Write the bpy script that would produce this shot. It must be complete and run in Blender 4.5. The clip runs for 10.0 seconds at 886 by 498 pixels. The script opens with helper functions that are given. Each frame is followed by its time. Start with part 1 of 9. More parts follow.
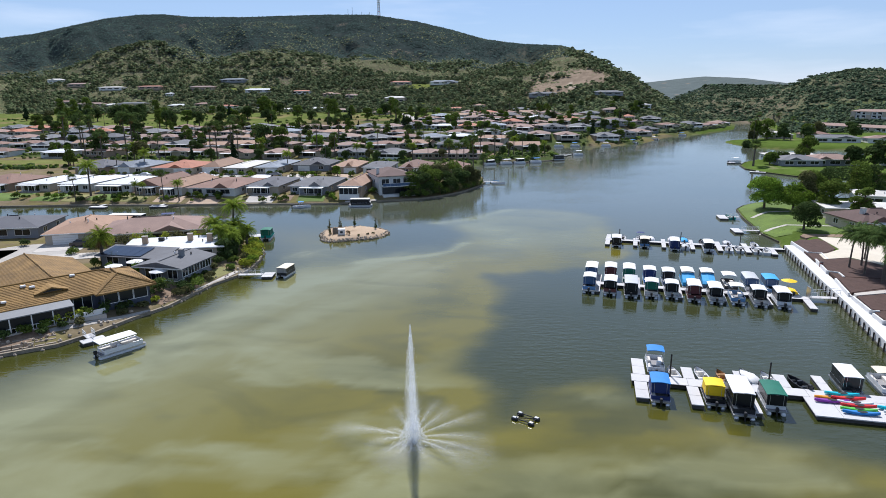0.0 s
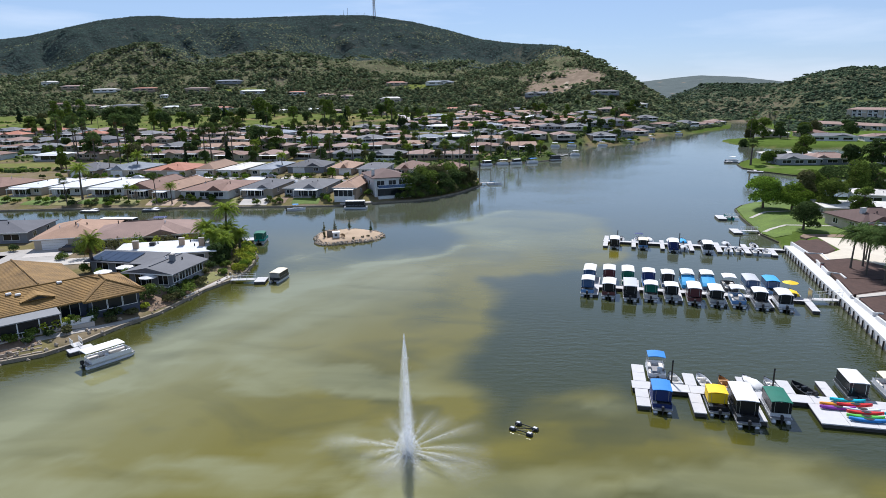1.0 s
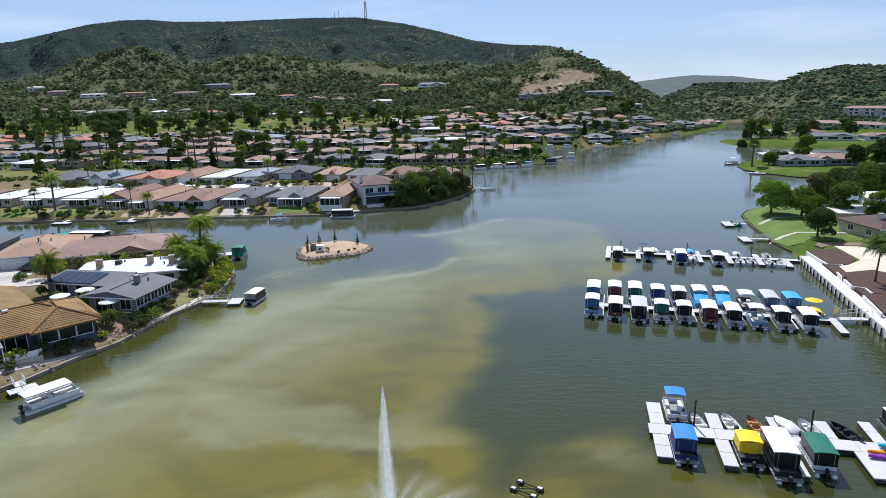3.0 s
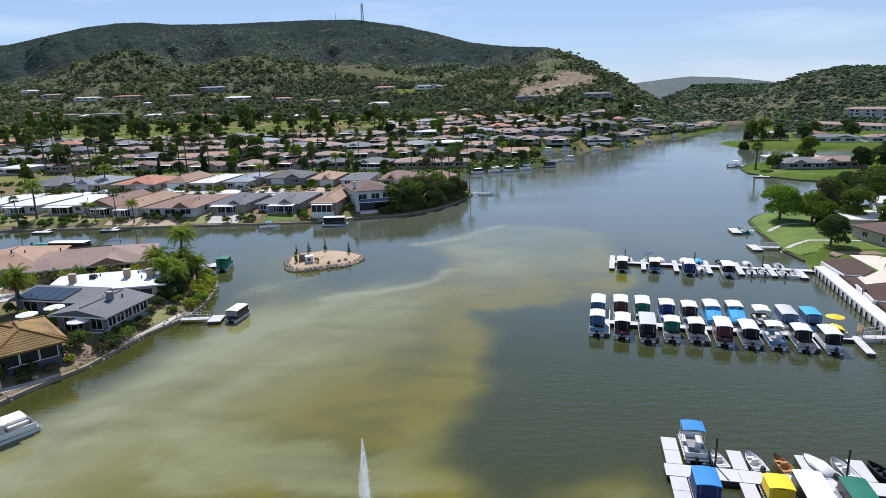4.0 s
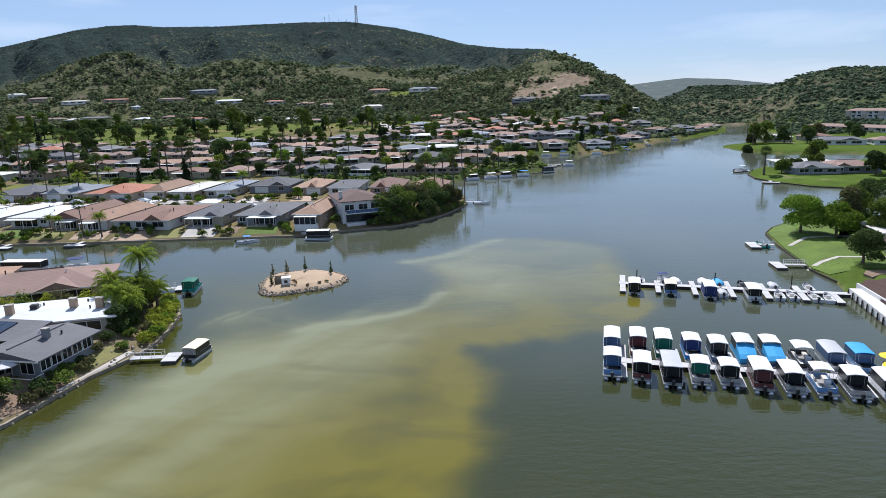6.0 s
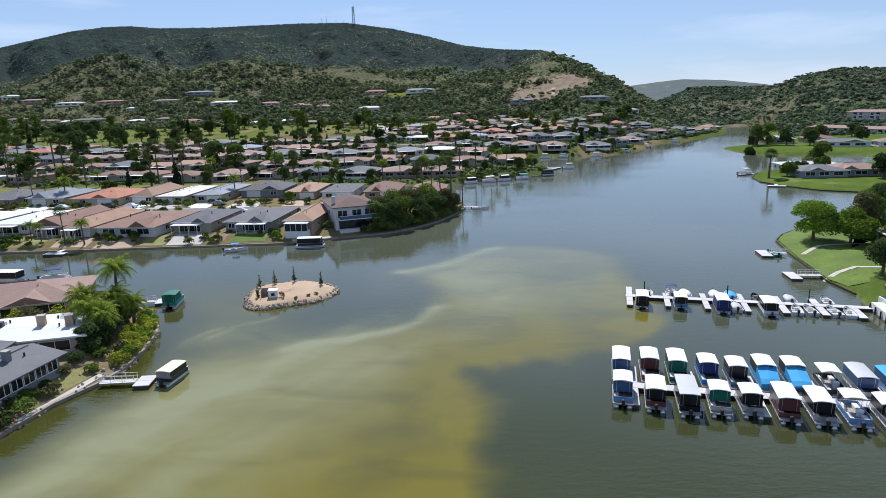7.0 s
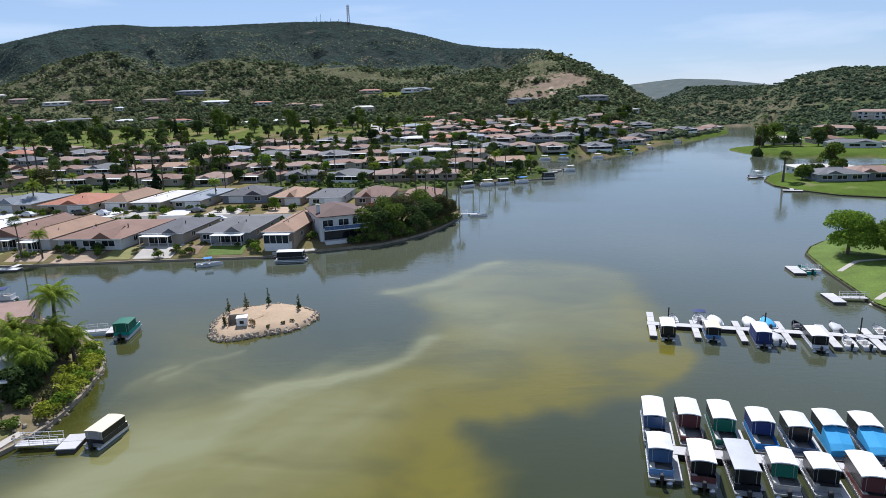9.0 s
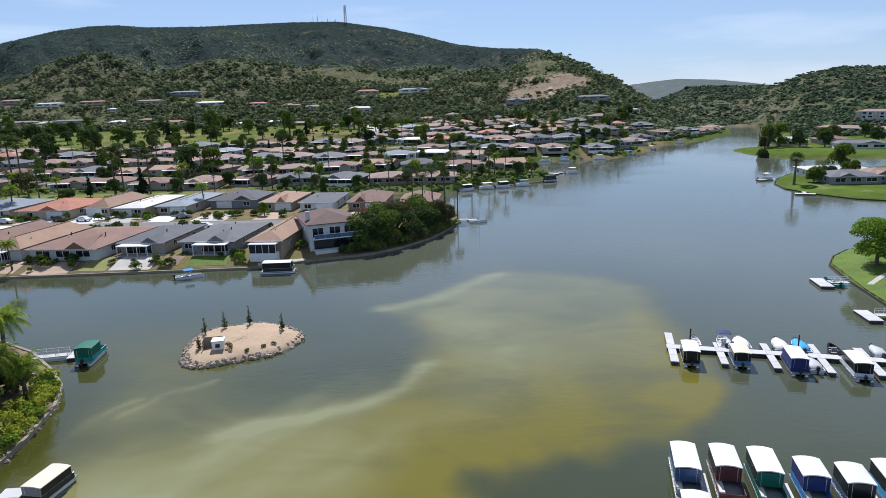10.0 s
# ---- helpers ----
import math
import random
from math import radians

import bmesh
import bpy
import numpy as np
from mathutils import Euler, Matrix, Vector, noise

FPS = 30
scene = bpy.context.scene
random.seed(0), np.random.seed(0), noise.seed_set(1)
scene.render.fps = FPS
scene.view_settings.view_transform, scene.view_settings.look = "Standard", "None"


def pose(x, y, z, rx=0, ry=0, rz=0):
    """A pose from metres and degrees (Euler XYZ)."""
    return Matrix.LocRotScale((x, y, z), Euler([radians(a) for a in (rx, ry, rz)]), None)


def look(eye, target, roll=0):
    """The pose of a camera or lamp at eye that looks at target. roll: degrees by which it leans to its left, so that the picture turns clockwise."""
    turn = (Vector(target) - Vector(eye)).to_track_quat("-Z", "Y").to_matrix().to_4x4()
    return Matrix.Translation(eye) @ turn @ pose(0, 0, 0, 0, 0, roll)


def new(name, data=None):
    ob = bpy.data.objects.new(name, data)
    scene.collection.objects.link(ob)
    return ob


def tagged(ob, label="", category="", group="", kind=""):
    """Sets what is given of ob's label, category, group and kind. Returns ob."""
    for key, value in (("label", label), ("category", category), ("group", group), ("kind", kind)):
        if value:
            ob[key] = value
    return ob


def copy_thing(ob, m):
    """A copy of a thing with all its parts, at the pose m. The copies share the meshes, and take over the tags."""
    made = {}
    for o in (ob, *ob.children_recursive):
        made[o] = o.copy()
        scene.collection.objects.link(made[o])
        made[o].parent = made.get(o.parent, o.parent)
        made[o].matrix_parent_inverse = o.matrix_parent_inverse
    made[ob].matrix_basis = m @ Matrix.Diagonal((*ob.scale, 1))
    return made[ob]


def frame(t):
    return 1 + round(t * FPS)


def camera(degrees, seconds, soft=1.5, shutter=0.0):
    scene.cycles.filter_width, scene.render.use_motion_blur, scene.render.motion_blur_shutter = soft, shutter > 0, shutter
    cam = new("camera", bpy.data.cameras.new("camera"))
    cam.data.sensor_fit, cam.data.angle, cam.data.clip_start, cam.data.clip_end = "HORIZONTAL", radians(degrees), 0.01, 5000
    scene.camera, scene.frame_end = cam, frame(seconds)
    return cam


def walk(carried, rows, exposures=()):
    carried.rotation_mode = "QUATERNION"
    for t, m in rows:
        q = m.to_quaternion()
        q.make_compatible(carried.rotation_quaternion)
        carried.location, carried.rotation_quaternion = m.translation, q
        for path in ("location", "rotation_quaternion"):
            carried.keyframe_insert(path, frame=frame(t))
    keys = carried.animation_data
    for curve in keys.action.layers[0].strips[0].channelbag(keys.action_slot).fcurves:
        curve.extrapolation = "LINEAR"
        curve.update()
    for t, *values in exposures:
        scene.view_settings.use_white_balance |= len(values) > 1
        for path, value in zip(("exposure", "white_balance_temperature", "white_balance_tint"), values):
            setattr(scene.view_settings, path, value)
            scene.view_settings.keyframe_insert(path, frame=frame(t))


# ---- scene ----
cam = camera(71.0, 10.0, soft=0.8)
PATH = [
    (0.0, (0.008, 2.608, 32.436), (-1.486, 21.961, 27.617), -0.4),
    (0.5, (0.059, 3.397, 32.477), (-1.391, 22.756, 27.669), -0.6),
    (1.0, (0.100, 4.532, 32.527), (-1.300, 23.893, 27.713), -0.7),
    (1.5, (0.071, 6.133, 32.579), (-1.284, 25.497, 27.764), -0.8),
    (2.0, (0.065, 8.283, 32.614), (-1.246, 27.652, 27.805), -1.0),
    (2.5, (0.098, 10.939, 32.639), (-1.169, 30.316, 27.851), -1.1),
    (4.0, (0.379, 20.595, 32.833), (-0.795, 40.000, 28.133), -1.4),
    (4.5, (0.470, 23.922, 32.850), (-0.681, 43.334, 28.175), -1.4),
    (5.0, (0.473, 27.205, 32.899), (-0.643, 46.620, 28.227), -1.4),
    (5.5, (0.479, 30.386, 32.964), (-0.601, 49.807, 28.308), -1.5),
    (7.0, (0.527, 40.124, 33.195), (-0.457, 59.564, 28.596), -1.6),
    (7.5, (0.527, 43.314, 33.192), (-0.425, 62.756, 28.599), -1.6),
    (8.0, (0.434, 46.582, 33.210), (-0.481, 66.017, 28.582), -1.6),
    (8.5, (0.303, 50.241, 33.203), (-0.584, 69.678, 28.574), -1.6),
    (9.0, (0.210, 54.336, 33.125), (-0.654, 73.777, 28.508), -1.6),
    (9.5, (0.087, 58.838, 33.041), (-0.741, 78.282, 28.435), -1.7),
    (10.0, (-0.006, 63.539, 32.983), (-0.813, 82.986, 28.384), -1.7),
]
walk(cam, [(t, look(eye, target, roll)) for t, eye, target, roll in PATH], exposures=[(0, 0.4, 6000, 13), (10, 0.4, 6000, 13)])

# ---------------------------------------------------------------- light
SUN = Vector((-0.10, 0.64, 0.76)).normalized()
world = bpy.data.worlds.new("sky")
scene.world = world
world.use_nodes = True
wn = world.node_tree.nodes
wl = world.node_tree.links
bg = wn["Background"]
sky = wn.new("ShaderNodeTexSky")
sky.sky_type = 'NISHITA'
sky.sun_disc = False
sky.sun_elevation = math.asin(SUN.z)
sky.sun_rotation = math.atan2(SUN.x, SUN.y)
sky.air_density, sky.dust_density, sky.ozone_density = 1.0, 0.0, 3.0
wtc = wn.new("ShaderNodeTexCoord")
wmap = wn.new("ShaderNodeMapping")
wmap.inputs["Scale"].default_value = (2.2, 2.2, 14.0)
wnoise = wn.new("ShaderNodeTexNoise")
wnoise.inputs["Scale"].default_value, wnoise.inputs["Detail"].default_value = 1.6, 7
wramp = wn.new("ShaderNodeValToRGB")
wramp.color_ramp.elements[0].position, wramp.color_ramp.elements[1].position = 0.52, 0.78
wmix = wn.new("ShaderNodeMixRGB")
wmix.inputs[2].default_value = (9.5, 9.9, 10.4, 1)
wl.new(wtc.outputs["Generated"], wmap.inputs[0])
wl.new(wmap.outputs[0], wnoise.inputs["Vector"])
wl.new(wnoise.outputs["Fac"], wramp.inputs[0])
wsc = wn.new("ShaderNodeMath")
wsc.operation = 'MULTIPLY'
wsc.inputs[1].default_value = 0.36
wl.new(wramp.outputs[0], wsc.inputs[0])
wl.new(wsc.outputs[0], wmix.inputs[0])
wblue = wn.new("ShaderNodeMixRGB")
wblue.inputs[0].default_value = 0.62
wblue.inputs[2].default_value = (3.7, 4.95, 7.2, 1)
wl.new(sky.outputs[0], wblue.inputs[1])
wsep = wn.new("ShaderNodeSeparateXYZ")
wdeep = wn.new("ShaderNodeMapRange")
wdeep.inputs[1].default_value, wdeep.inputs[2].default_value, wdeep.inputs[3].default_value, wdeep.inputs[4].default_value = 0.35, 0.9, 1.0, 0.55
wmul = wn.new("ShaderNodeVectorMath")
wmul.operation = 'SCALE'
wl.new(wtc.outputs["Generated"], wsep.inputs[0])
wl.new(wsep.outputs["Z"], wdeep.inputs[0])
wl.new(wblue.outputs[0], wmul.inputs[0])
wl.new(wdeep.outputs[0], wmul.inputs["Scale"])
wl.new(wmul.outputs[0], wmix.inputs[1])
wl.new(wmix.outputs[0], bg.inputs["Color"])
bg.inputs["Strength"].default_value = 0.081
sun = new("sun", bpy.data.lights.new("sun", 'SUN'))
sun.data.energy, sun.data.angle, sun.data.color = 4.5, radians(0.53), (1.0, 0.97, 0.92)
sun.matrix_world = look(SUN * 100, (0, 0, 0))

# ---------------------------------------------------------------- materials


def mat(name, color, rough=0.7, metal=0.0, var=0.12, scale=0.8, bump=0.15, fine=12.0, rnd=0.0, spec=0.35, coat=0.0, alpha=1.0, attr=""):
    """Base colour with stains at one scale, grain at another, relief, and a shade per object."""
    m = bpy.data.materials.new(name)
    m.use_nodes = True
    nt, ns = m.node_tree, m.node_tree.nodes
    b = ns["Principled BSDF"]
    b.inputs["Roughness"].default_value, b.inputs["Metallic"].default_value = rough, metal
    b.inputs["Specular IOR Level"].default_value, b.inputs["Coat Weight"].default_value = spec, coat
    b.inputs["Alpha"].default_value = alpha
    geo = ns.new("ShaderNodeNewGeometry")
    n1, n2 = ns.new("ShaderNodeTexNoise"), ns.new("ShaderNodeTexNoise")
    n1.inputs["Scale"].default_value, n1.inputs["Detail"].default_value = scale, 4
    n2.inputs["Scale"].default_value, n2.inputs["Detail"].default_value = fine, 3
    add = ns.new("ShaderNodeMath")
    add.operation = 'ADD'
    for n in (n1, n2):
        nt.links.new(geo.outputs["Position"], n.inputs["Vector"])
    nt.links.new(n1.outputs["Fac"], add.inputs[0])
    nt.links.new(n2.outputs["Fac"], add.inputs[1])
    mr = ns.new("ShaderNodeMapRange")
    mr.inputs[1].default_value, mr.inputs[2].default_value = 0.6, 1.4
    mr.inputs[3].default_value, mr.inputs[4].default_value = 1 - var, 1 + var
    nt.links.new(add.outputs[0], mr.inputs[0])
    last = mr.outputs[0]
    if rnd:
        info = ns.new("ShaderNodeObjectInfo")
        r2 = ns.new("ShaderNodeMapRange")
        r2.inputs[3].default_value, r2.inputs[4].default_value = 1 - rnd, 1 + rnd
        nt.links.new(info.outputs["Random"], r2.inputs[0])
        mul = ns.new("ShaderNodeMath")
        mul.operation = 'MULTIPLY'
        nt.links.new(last, mul.inputs[0])
        nt.links.new(r2.outputs[0], mul.inputs[1])
        last = mul.outputs[0]
    mix = ns.new("ShaderNodeVectorMath")
    mix.operation = 'SCALE'
    mix.inputs[0].default_value = color
    if attr:
        at = ns.new("ShaderNodeAttribute")
        at.attribute_name = attr
        nt.links.new(at.outputs["Color"], mix.inputs[0])
    nt.links.new(last, mix.inputs["Scale"])
    nt.links.new(mix.outputs[0], b.inputs["Base Color"])
    if bump:
        bp = ns.new("ShaderNodeBump")
        bp.inputs["Strength"].default_value, bp.inputs["Distance"].default_value = bump, 0.05
        nt.links.new(n2.outputs["Fac"], bp.inputs["Height"])
        nt.links.new(bp.outputs[0], b.inputs["Normal"])
    return m


def foliage_mat(name, color, var=0.45, rnd=0.2, dry=0.25):
    """Leaves: a shade per clump, light shining through."""
    m = mat(name, color, rough=0.6, var=0.2, scale=0.5, bump=0, rnd=rnd, spec=0.0)
    nt, ns = m.node_tree, m.node_tree.nodes
    b = ns["Principled BSDF"]
    geo = ns.new("ShaderNodeNewGeometry")
    r = ns.new("ShaderNodeMapRange")
    r.inputs[3].default_value, r.inputs[4].default_value = 1 - var, 1 + var
    nt.links.new(geo.outputs["Random Per Island"], r.inputs[0])
    sc = ns.new("ShaderNodeVectorMath")
    sc.operation = 'SCALE'
    old = b.inputs["Base Color"].links[0].from_socket
    # some clumps drier and browner than others
    wv = ns.new("ShaderNodeMath")
    wv.operation, wv.inputs[1].default_value = 'MULTIPLY', 13.0
    fr = ns.new("ShaderNodeMath")
    fr.operation = 'FRACT'
    dr = ns.new("ShaderNodeMapRange")
    dr.inputs[1].default_value, dr.inputs[2].default_value, dr.inputs[3].default_value, dr.inputs[4].default_value = 0.45, 1.0, 0.0, dry
    hue = ns.new("ShaderNodeMixRGB")
    hue.inputs[2].default_value = (color[0] * 1.1 + 0.06, color[1] * 0.75 + 0.045, color[2] * 0.9 + 0.02, 1)
    nt.links.new(geo.outputs["Random Per Island"], wv.inputs[0])
    nt.links.new(wv.outputs[0], fr.inputs[0])
    nt.links.new(fr.outputs[0], dr.inputs[0])
    nt.links.new(dr.outputs[0], hue.inputs[0])
    nt.links.new(old, hue.inputs[1])
    nt.links.new(hue.outputs[0], sc.inputs[0])
    nt.links.new(r.outputs[0], sc.inputs["Scale"])
    nt.links.new(sc.outputs[0], b.inputs["Base Color"])
    tr = ns.new("ShaderNodeBsdfTranslucent")
    nt.links.new(sc.outputs[0], tr.inputs["Color"])
    mx = ns.new("ShaderNodeMixShader")
    mx.inputs[0].default_value = 0.30
    nt.links.new(b.outputs[0], mx.inputs[1])
    nt.links.new(tr.outputs[0], mx.inputs[2])
    nt.links.new(mx.outputs[0], ns["Material Output"].inputs["Surface"])
    return m


def roof_mat(name, color, pitch=0.36, rnd=0.12, course=0.09, var=0.2):
    """Roof covering with courses that follow the height, and streaks."""
    m = mat(name, color, rough=0.85, var=var, scale=0.35, bump=0, fine=5.0, rnd=rnd)
    nt, ns = m.node_tree, m.node_tree.nodes
    b = ns["Principled BSDF"]
    geo = ns.new("ShaderNodeNewGeometry")
    sep = ns.new("ShaderNodeSeparateXYZ")
    nt.links.new(geo.outputs["Position"], sep.inputs[0])
    mul = ns.new("ShaderNodeMath")
    mul.operation = 'MULTIPLY'
    mul.inputs[1].default_value = 2 * math.pi / (pitch * 0.35)
    nt.links.new(sep.outputs["Z"], mul.inputs[0])
    sn = ns.new("ShaderNodeMath")
    sn.operation = 'SINE'
    nt.links.new(mul.outputs[0], sn.inputs[0])
    bp = ns.new("ShaderNodeBump")
    bp.inputs["Strength"].default_value, bp.inputs["Distance"].default_value = course, 0.06
    nt.links.new(sn.outputs[0], bp.inputs["Height"])
    nt.links.new(bp.outputs[0], b.inputs["Normal"])
    return m


M = {}
for nm, col, kw in (
    ("white_paint", (0.78, 0.77, 0.74), dict(rough=0.45, var=0.08)),
    ("canopy_white", (0.68, 0.67, 0.65), dict(rough=0.65, var=0.16, scale=1.1, rnd=0.1)),
    ("canopy_cream", (0.66, 0.58, 0.44), dict(rough=0.7, var=0.08)),
    ("canopy_grey", (0.46, 0.465, 0.47), dict(rough=0.6, var=0.1)),
    ("porch_tin", (0.20, 0.205, 0.21), dict(rough=0.6, var=0.1)),
    ("canvas_blue", (0.03, 0.20, 0.52), dict(rough=0.75, var=0.15)),
    ("canvas_sky", (0.05, 0.33, 0.62), dict(rough=0.75, var=0.15)),
    ("canvas_navy", (0.02, 0.035, 0.13), dict(rough=0.75, var=0.15)),
    ("canvas_green", (0.01, 0.13, 0.085), dict(rough=0.75, var=0.15)),
    ("canvas_teal", (0.02, 0.33, 0.28), dict(rough=0.75, var=0.15)),
    ("canvas_yellow", (0.85, 0.55, 0.01), dict(rough=0.7, var=0.1)),
    ("canvas_maroon", (0.10, 0.03, 0.03), dict(rough=0.75, var=0.15)),
    ("vinyl_dark", (0.014, 0.015, 0.017), dict(rough=0.25, var=0.2, spec=0.3)),
    ("vinyl_blue", (0.05, 0.10, 0.2), dict(rough=0.25, var=0.2, spec=0.5)),
    ("aluminium", (0.55, 0.56, 0.58), dict(rough=0.35, metal=0.85, var=0.1)),
    ("hull_white", (0.72, 0.73, 0.74), dict(rough=0.25, var=0.06, coat=0.3)),
    ("hull_blue", (0.12, 0.25, 0.45), dict(rough=0.25, var=0.06, coat=0.3)),
    ("hull_black", (0.025, 0.027, 0.03), dict(rough=0.35, var=0.2)),
    ("hull_maroon", (0.14, 0.05, 0.045), dict(rough=0.3, var=0.1)),
    ("hull_wood", (0.42, 0.22, 0.08), dict(rough=0.5, var=0.25, fine=20)),
    ("rubber", (0.02, 0.02, 0.022), dict(rough=0.7)),
    ("carpet", (0.28, 0.27, 0.27), dict(rough=0.95, var=0.15)),
    ("vinyl_seat", (0.62, 0.58, 0.52), dict(rough=0.5)),
    ("dock_deck", (0.52, 0.505, 0.495), dict(rough=0.85, var=0.07, scale=1.2, fine=7, rnd=0.05)),
    ("dock_side", (0.07, 0.065, 0.06), dict(rough=0.9)),
    ("wood_pile", (0.04, 0.034, 0.028), dict(rough=0.9, var=0.3)),
    ("wood_plank", (0.30, 0.25, 0.19), dict(rough=0.85, var=0.25, rnd=0.15)),
    ("concrete", (0.38, 0.35, 0.31), dict(rough=0.9, var=0.18, scale=0.5)),
    ("concrete_pale", (0.47, 0.43, 0.38), dict(rough=0.9, var=0.12, scale=0.4)),
    ("concrete_white", (0.62, 0.61, 0.59), dict(rough=0.8, var=0.1, scale=0.6)),
    ("concrete_tan", (0.40, 0.29, 0.20), dict(rough=0.9, var=0.18, scale=0.5)),
    ("wet_edge", (0.055, 0.05, 0.03), dict(rough=0.9, var=0.35, scale=0.7, fine=4)),
    ("seawall", (0.27, 0.225, 0.165), dict(rough=0.9, var=0.35, scale=0.7, fine=4)),
    ("concrete_dark", (0.10, 0.09, 0.07), dict(rough=0.7, var=0.3)),
    ("asphalt", (0.17, 0.165, 0.16), dict(rough=0.92, var=0.15, scale=0.3)),
    ("mulch", (0.075, 0.042, 0.032), dict(rough=0.95, var=0.35, scale=1.0, fine=9, bump=0.6)),
    ("sand", (0.60, 0.53, 0.42), dict(rough=0.95, var=0.12, scale=0.4, fine=4)),
    ("dirt", (0.40, 0.29, 0.19), dict(rough=0.95, var=0.2, scale=0.4, fine=3)),
    ("dirt_dark", (0.22, 0.15, 0.10), dict(rough=0.95, var=0.3, scale=0.5, fine=3)),
    ("lawn", (0.090, 0.140, 0.014), dict(rough=0.9, var=0.45, scale=0.22, fine=3, bump=0.5)),
    ("lawn_dry", (0.20, 0.19, 0.06), dict(rough=0.9, var=0.35, scale=0.2, fine=3, bump=0.5)),
    ("rock", (0.38, 0.31, 0.235), dict(rough=0.9, var=0.3, scale=1.5, rnd=0.25)),
    ("rock_pale", (0.30, 0.245, 0.19), dict(rough=0.9, var=0.3, scale=1.5, rnd=0.2)),
    ("bark", (0.13, 0.095, 0.065), dict(rough=0.95, var=0.35, scale=2, fine=10, bump=0.6)),
    ("palm_bark", (0.115, 0.095, 0.078), dict(rough=0.95, var=0.3, scale=2, fine=10, bump=0.6)),
    # cream, white and tan walls darkened: shade under the eaves in their colour
    ("wall_cream", (0.45, 0.39, 0.31), dict(rough=0.85, rnd=0.15)),
    ("wall_white", (0.60, 0.60, 0.58), dict(rough=0.85, rnd=0.08)),
    ("wall_tan", (0.34, 0.26, 0.19), dict(rough=0.85, rnd=0.15)),
    ("wall_grey", (0.22, 0.23, 0.245), dict(rough=0.85, rnd=0.15)),
    ("wall_slate", (0.075, 0.088, 0.12), dict(rough=0.8)),
    ("glass_dark", (0.012, 0.015, 0.018), dict(rough=0.06, var=0.1, spec=0.4, bump=0)),
    ("brick", (0.30, 0.17, 0.12), dict(rough=0.9, var=0.25, fine=15)),
    ("solar", (0.02, 0.028, 0.05), dict(rough=0.15, var=0.1, spec=0.6, bump=0)),
    ("metal_dark", (0.04, 0.04, 0.042), dict(rough=0.5, metal=0.4)),
    ("car_white", (0.75, 0.75, 0.75), dict(rough=0.2, coat=0.6, var=0.03, bump=0)),
    ("car_black", (0.02, 0.02, 0.024), dict(rough=0.2, coat=0.6, var=0.03, bump=0)),
    ("car_grey", (0.25, 0.26, 0.28), dict(rough=0.25, coat=0.6, var=0.03, bump=0)),
    ("car_red", (0.35, 0.02, 0.03), dict(rough=0.25, coat=0.6, var=0.03, bump=0)),
    ("kayak_cyan", (0.02, 0.45, 0.55), dict(rough=0.4)),
    ("kayak_red", (0.60, 0.03, 0.03), dict(rough=0.4)),
    ("kayak_green", (0.12, 0.5, 0.08), dict(rough=0.4)),
    ("kayak_purple", (0.25, 0.05, 0.35), dict(rough=0.4)),
    ("kayak_orange", (0.7, 0.28, 0.02), dict(rough=0.4)),
    ("kayak_pale", (0.62, 0.68, 0.70), dict(rough=0.4)),
    ("umbrella_pink", (0.6, 0.25, 0.22), dict(rough=0.8)),
):
    M[nm] = mat(nm, col, **kw)
for nm, col in (("roof_brown", (0.195, 0.112, 0.082)), ("roof_tan", (0.30, 0.185, 0.122)), ("roof_grey", (0.135, 0.135, 0.142)), ("roof_dark", (0.095, 0.095, 0.105)),
                ("roof_red", (0.38, 0.15, 0.09)), ("roof_maroon", (0.105, 0.062, 0.052)), ("roof_mauve", (0.255, 0.168, 0.135)), ("roof_blue", (0.22, 0.245, 0.28)), ("roof_pale", (0.55, 0.52, 0.47))):
    M[nm] = roof_mat(nm, col)
M["roof_orange"] = roof_mat("roof_orange", (0.205, 0.120, 0.038), rnd=0.25, course=0.2, var=0.55)
M["roof_white"] = mat("roof_white", (0.57, 0.58, 0.59), rough=0.7, var=0.16, rnd=0.04)
for nm, col in (("leaf_dark", (0.068, 0.104, 0.034)), ("leaf_mid", (0.120, 0.172, 0.034)), ("leaf_bright", (0.165, 0.255, 0.034)), ("leaf_olive", (0.125, 0.13, 0.055)),
                ("leaf_yellow", (0.30, 0.335, 0.042)), ("leaf_palm", (0.19, 0.25, 0.036)), ("leaf_conifer", (0.035, 0.06, 0.028)), ("leaf_dry", (0.20, 0.13, 0.06)), ("leaf_queen", (0.08, 0.125, 0.038))):
    M[nm] = foliage_mat(nm, col, dry=0.08 if nm in ("leaf_palm", "leaf_bright", "leaf_yellow") else 0.2)
# upper-slope scrub carries a blue tint for the haze over the mountain
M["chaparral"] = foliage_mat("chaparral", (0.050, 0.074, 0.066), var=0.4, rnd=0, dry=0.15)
M["foothill"] = foliage_mat("foothill", (0.150, 0.172, 0.090), var=0.45, rnd=0, dry=0.55)
M["eastern_tree"] = foliage_mat("eastern_tree", (0.086, 0.122, 0.070), var=0.5, rnd=0, dry=0.4)
M["hill_tree"] = foliage_mat("hill_tree", (0.135, 0.168, 0.080), var=0.5, rnd=0, dry=0.5)


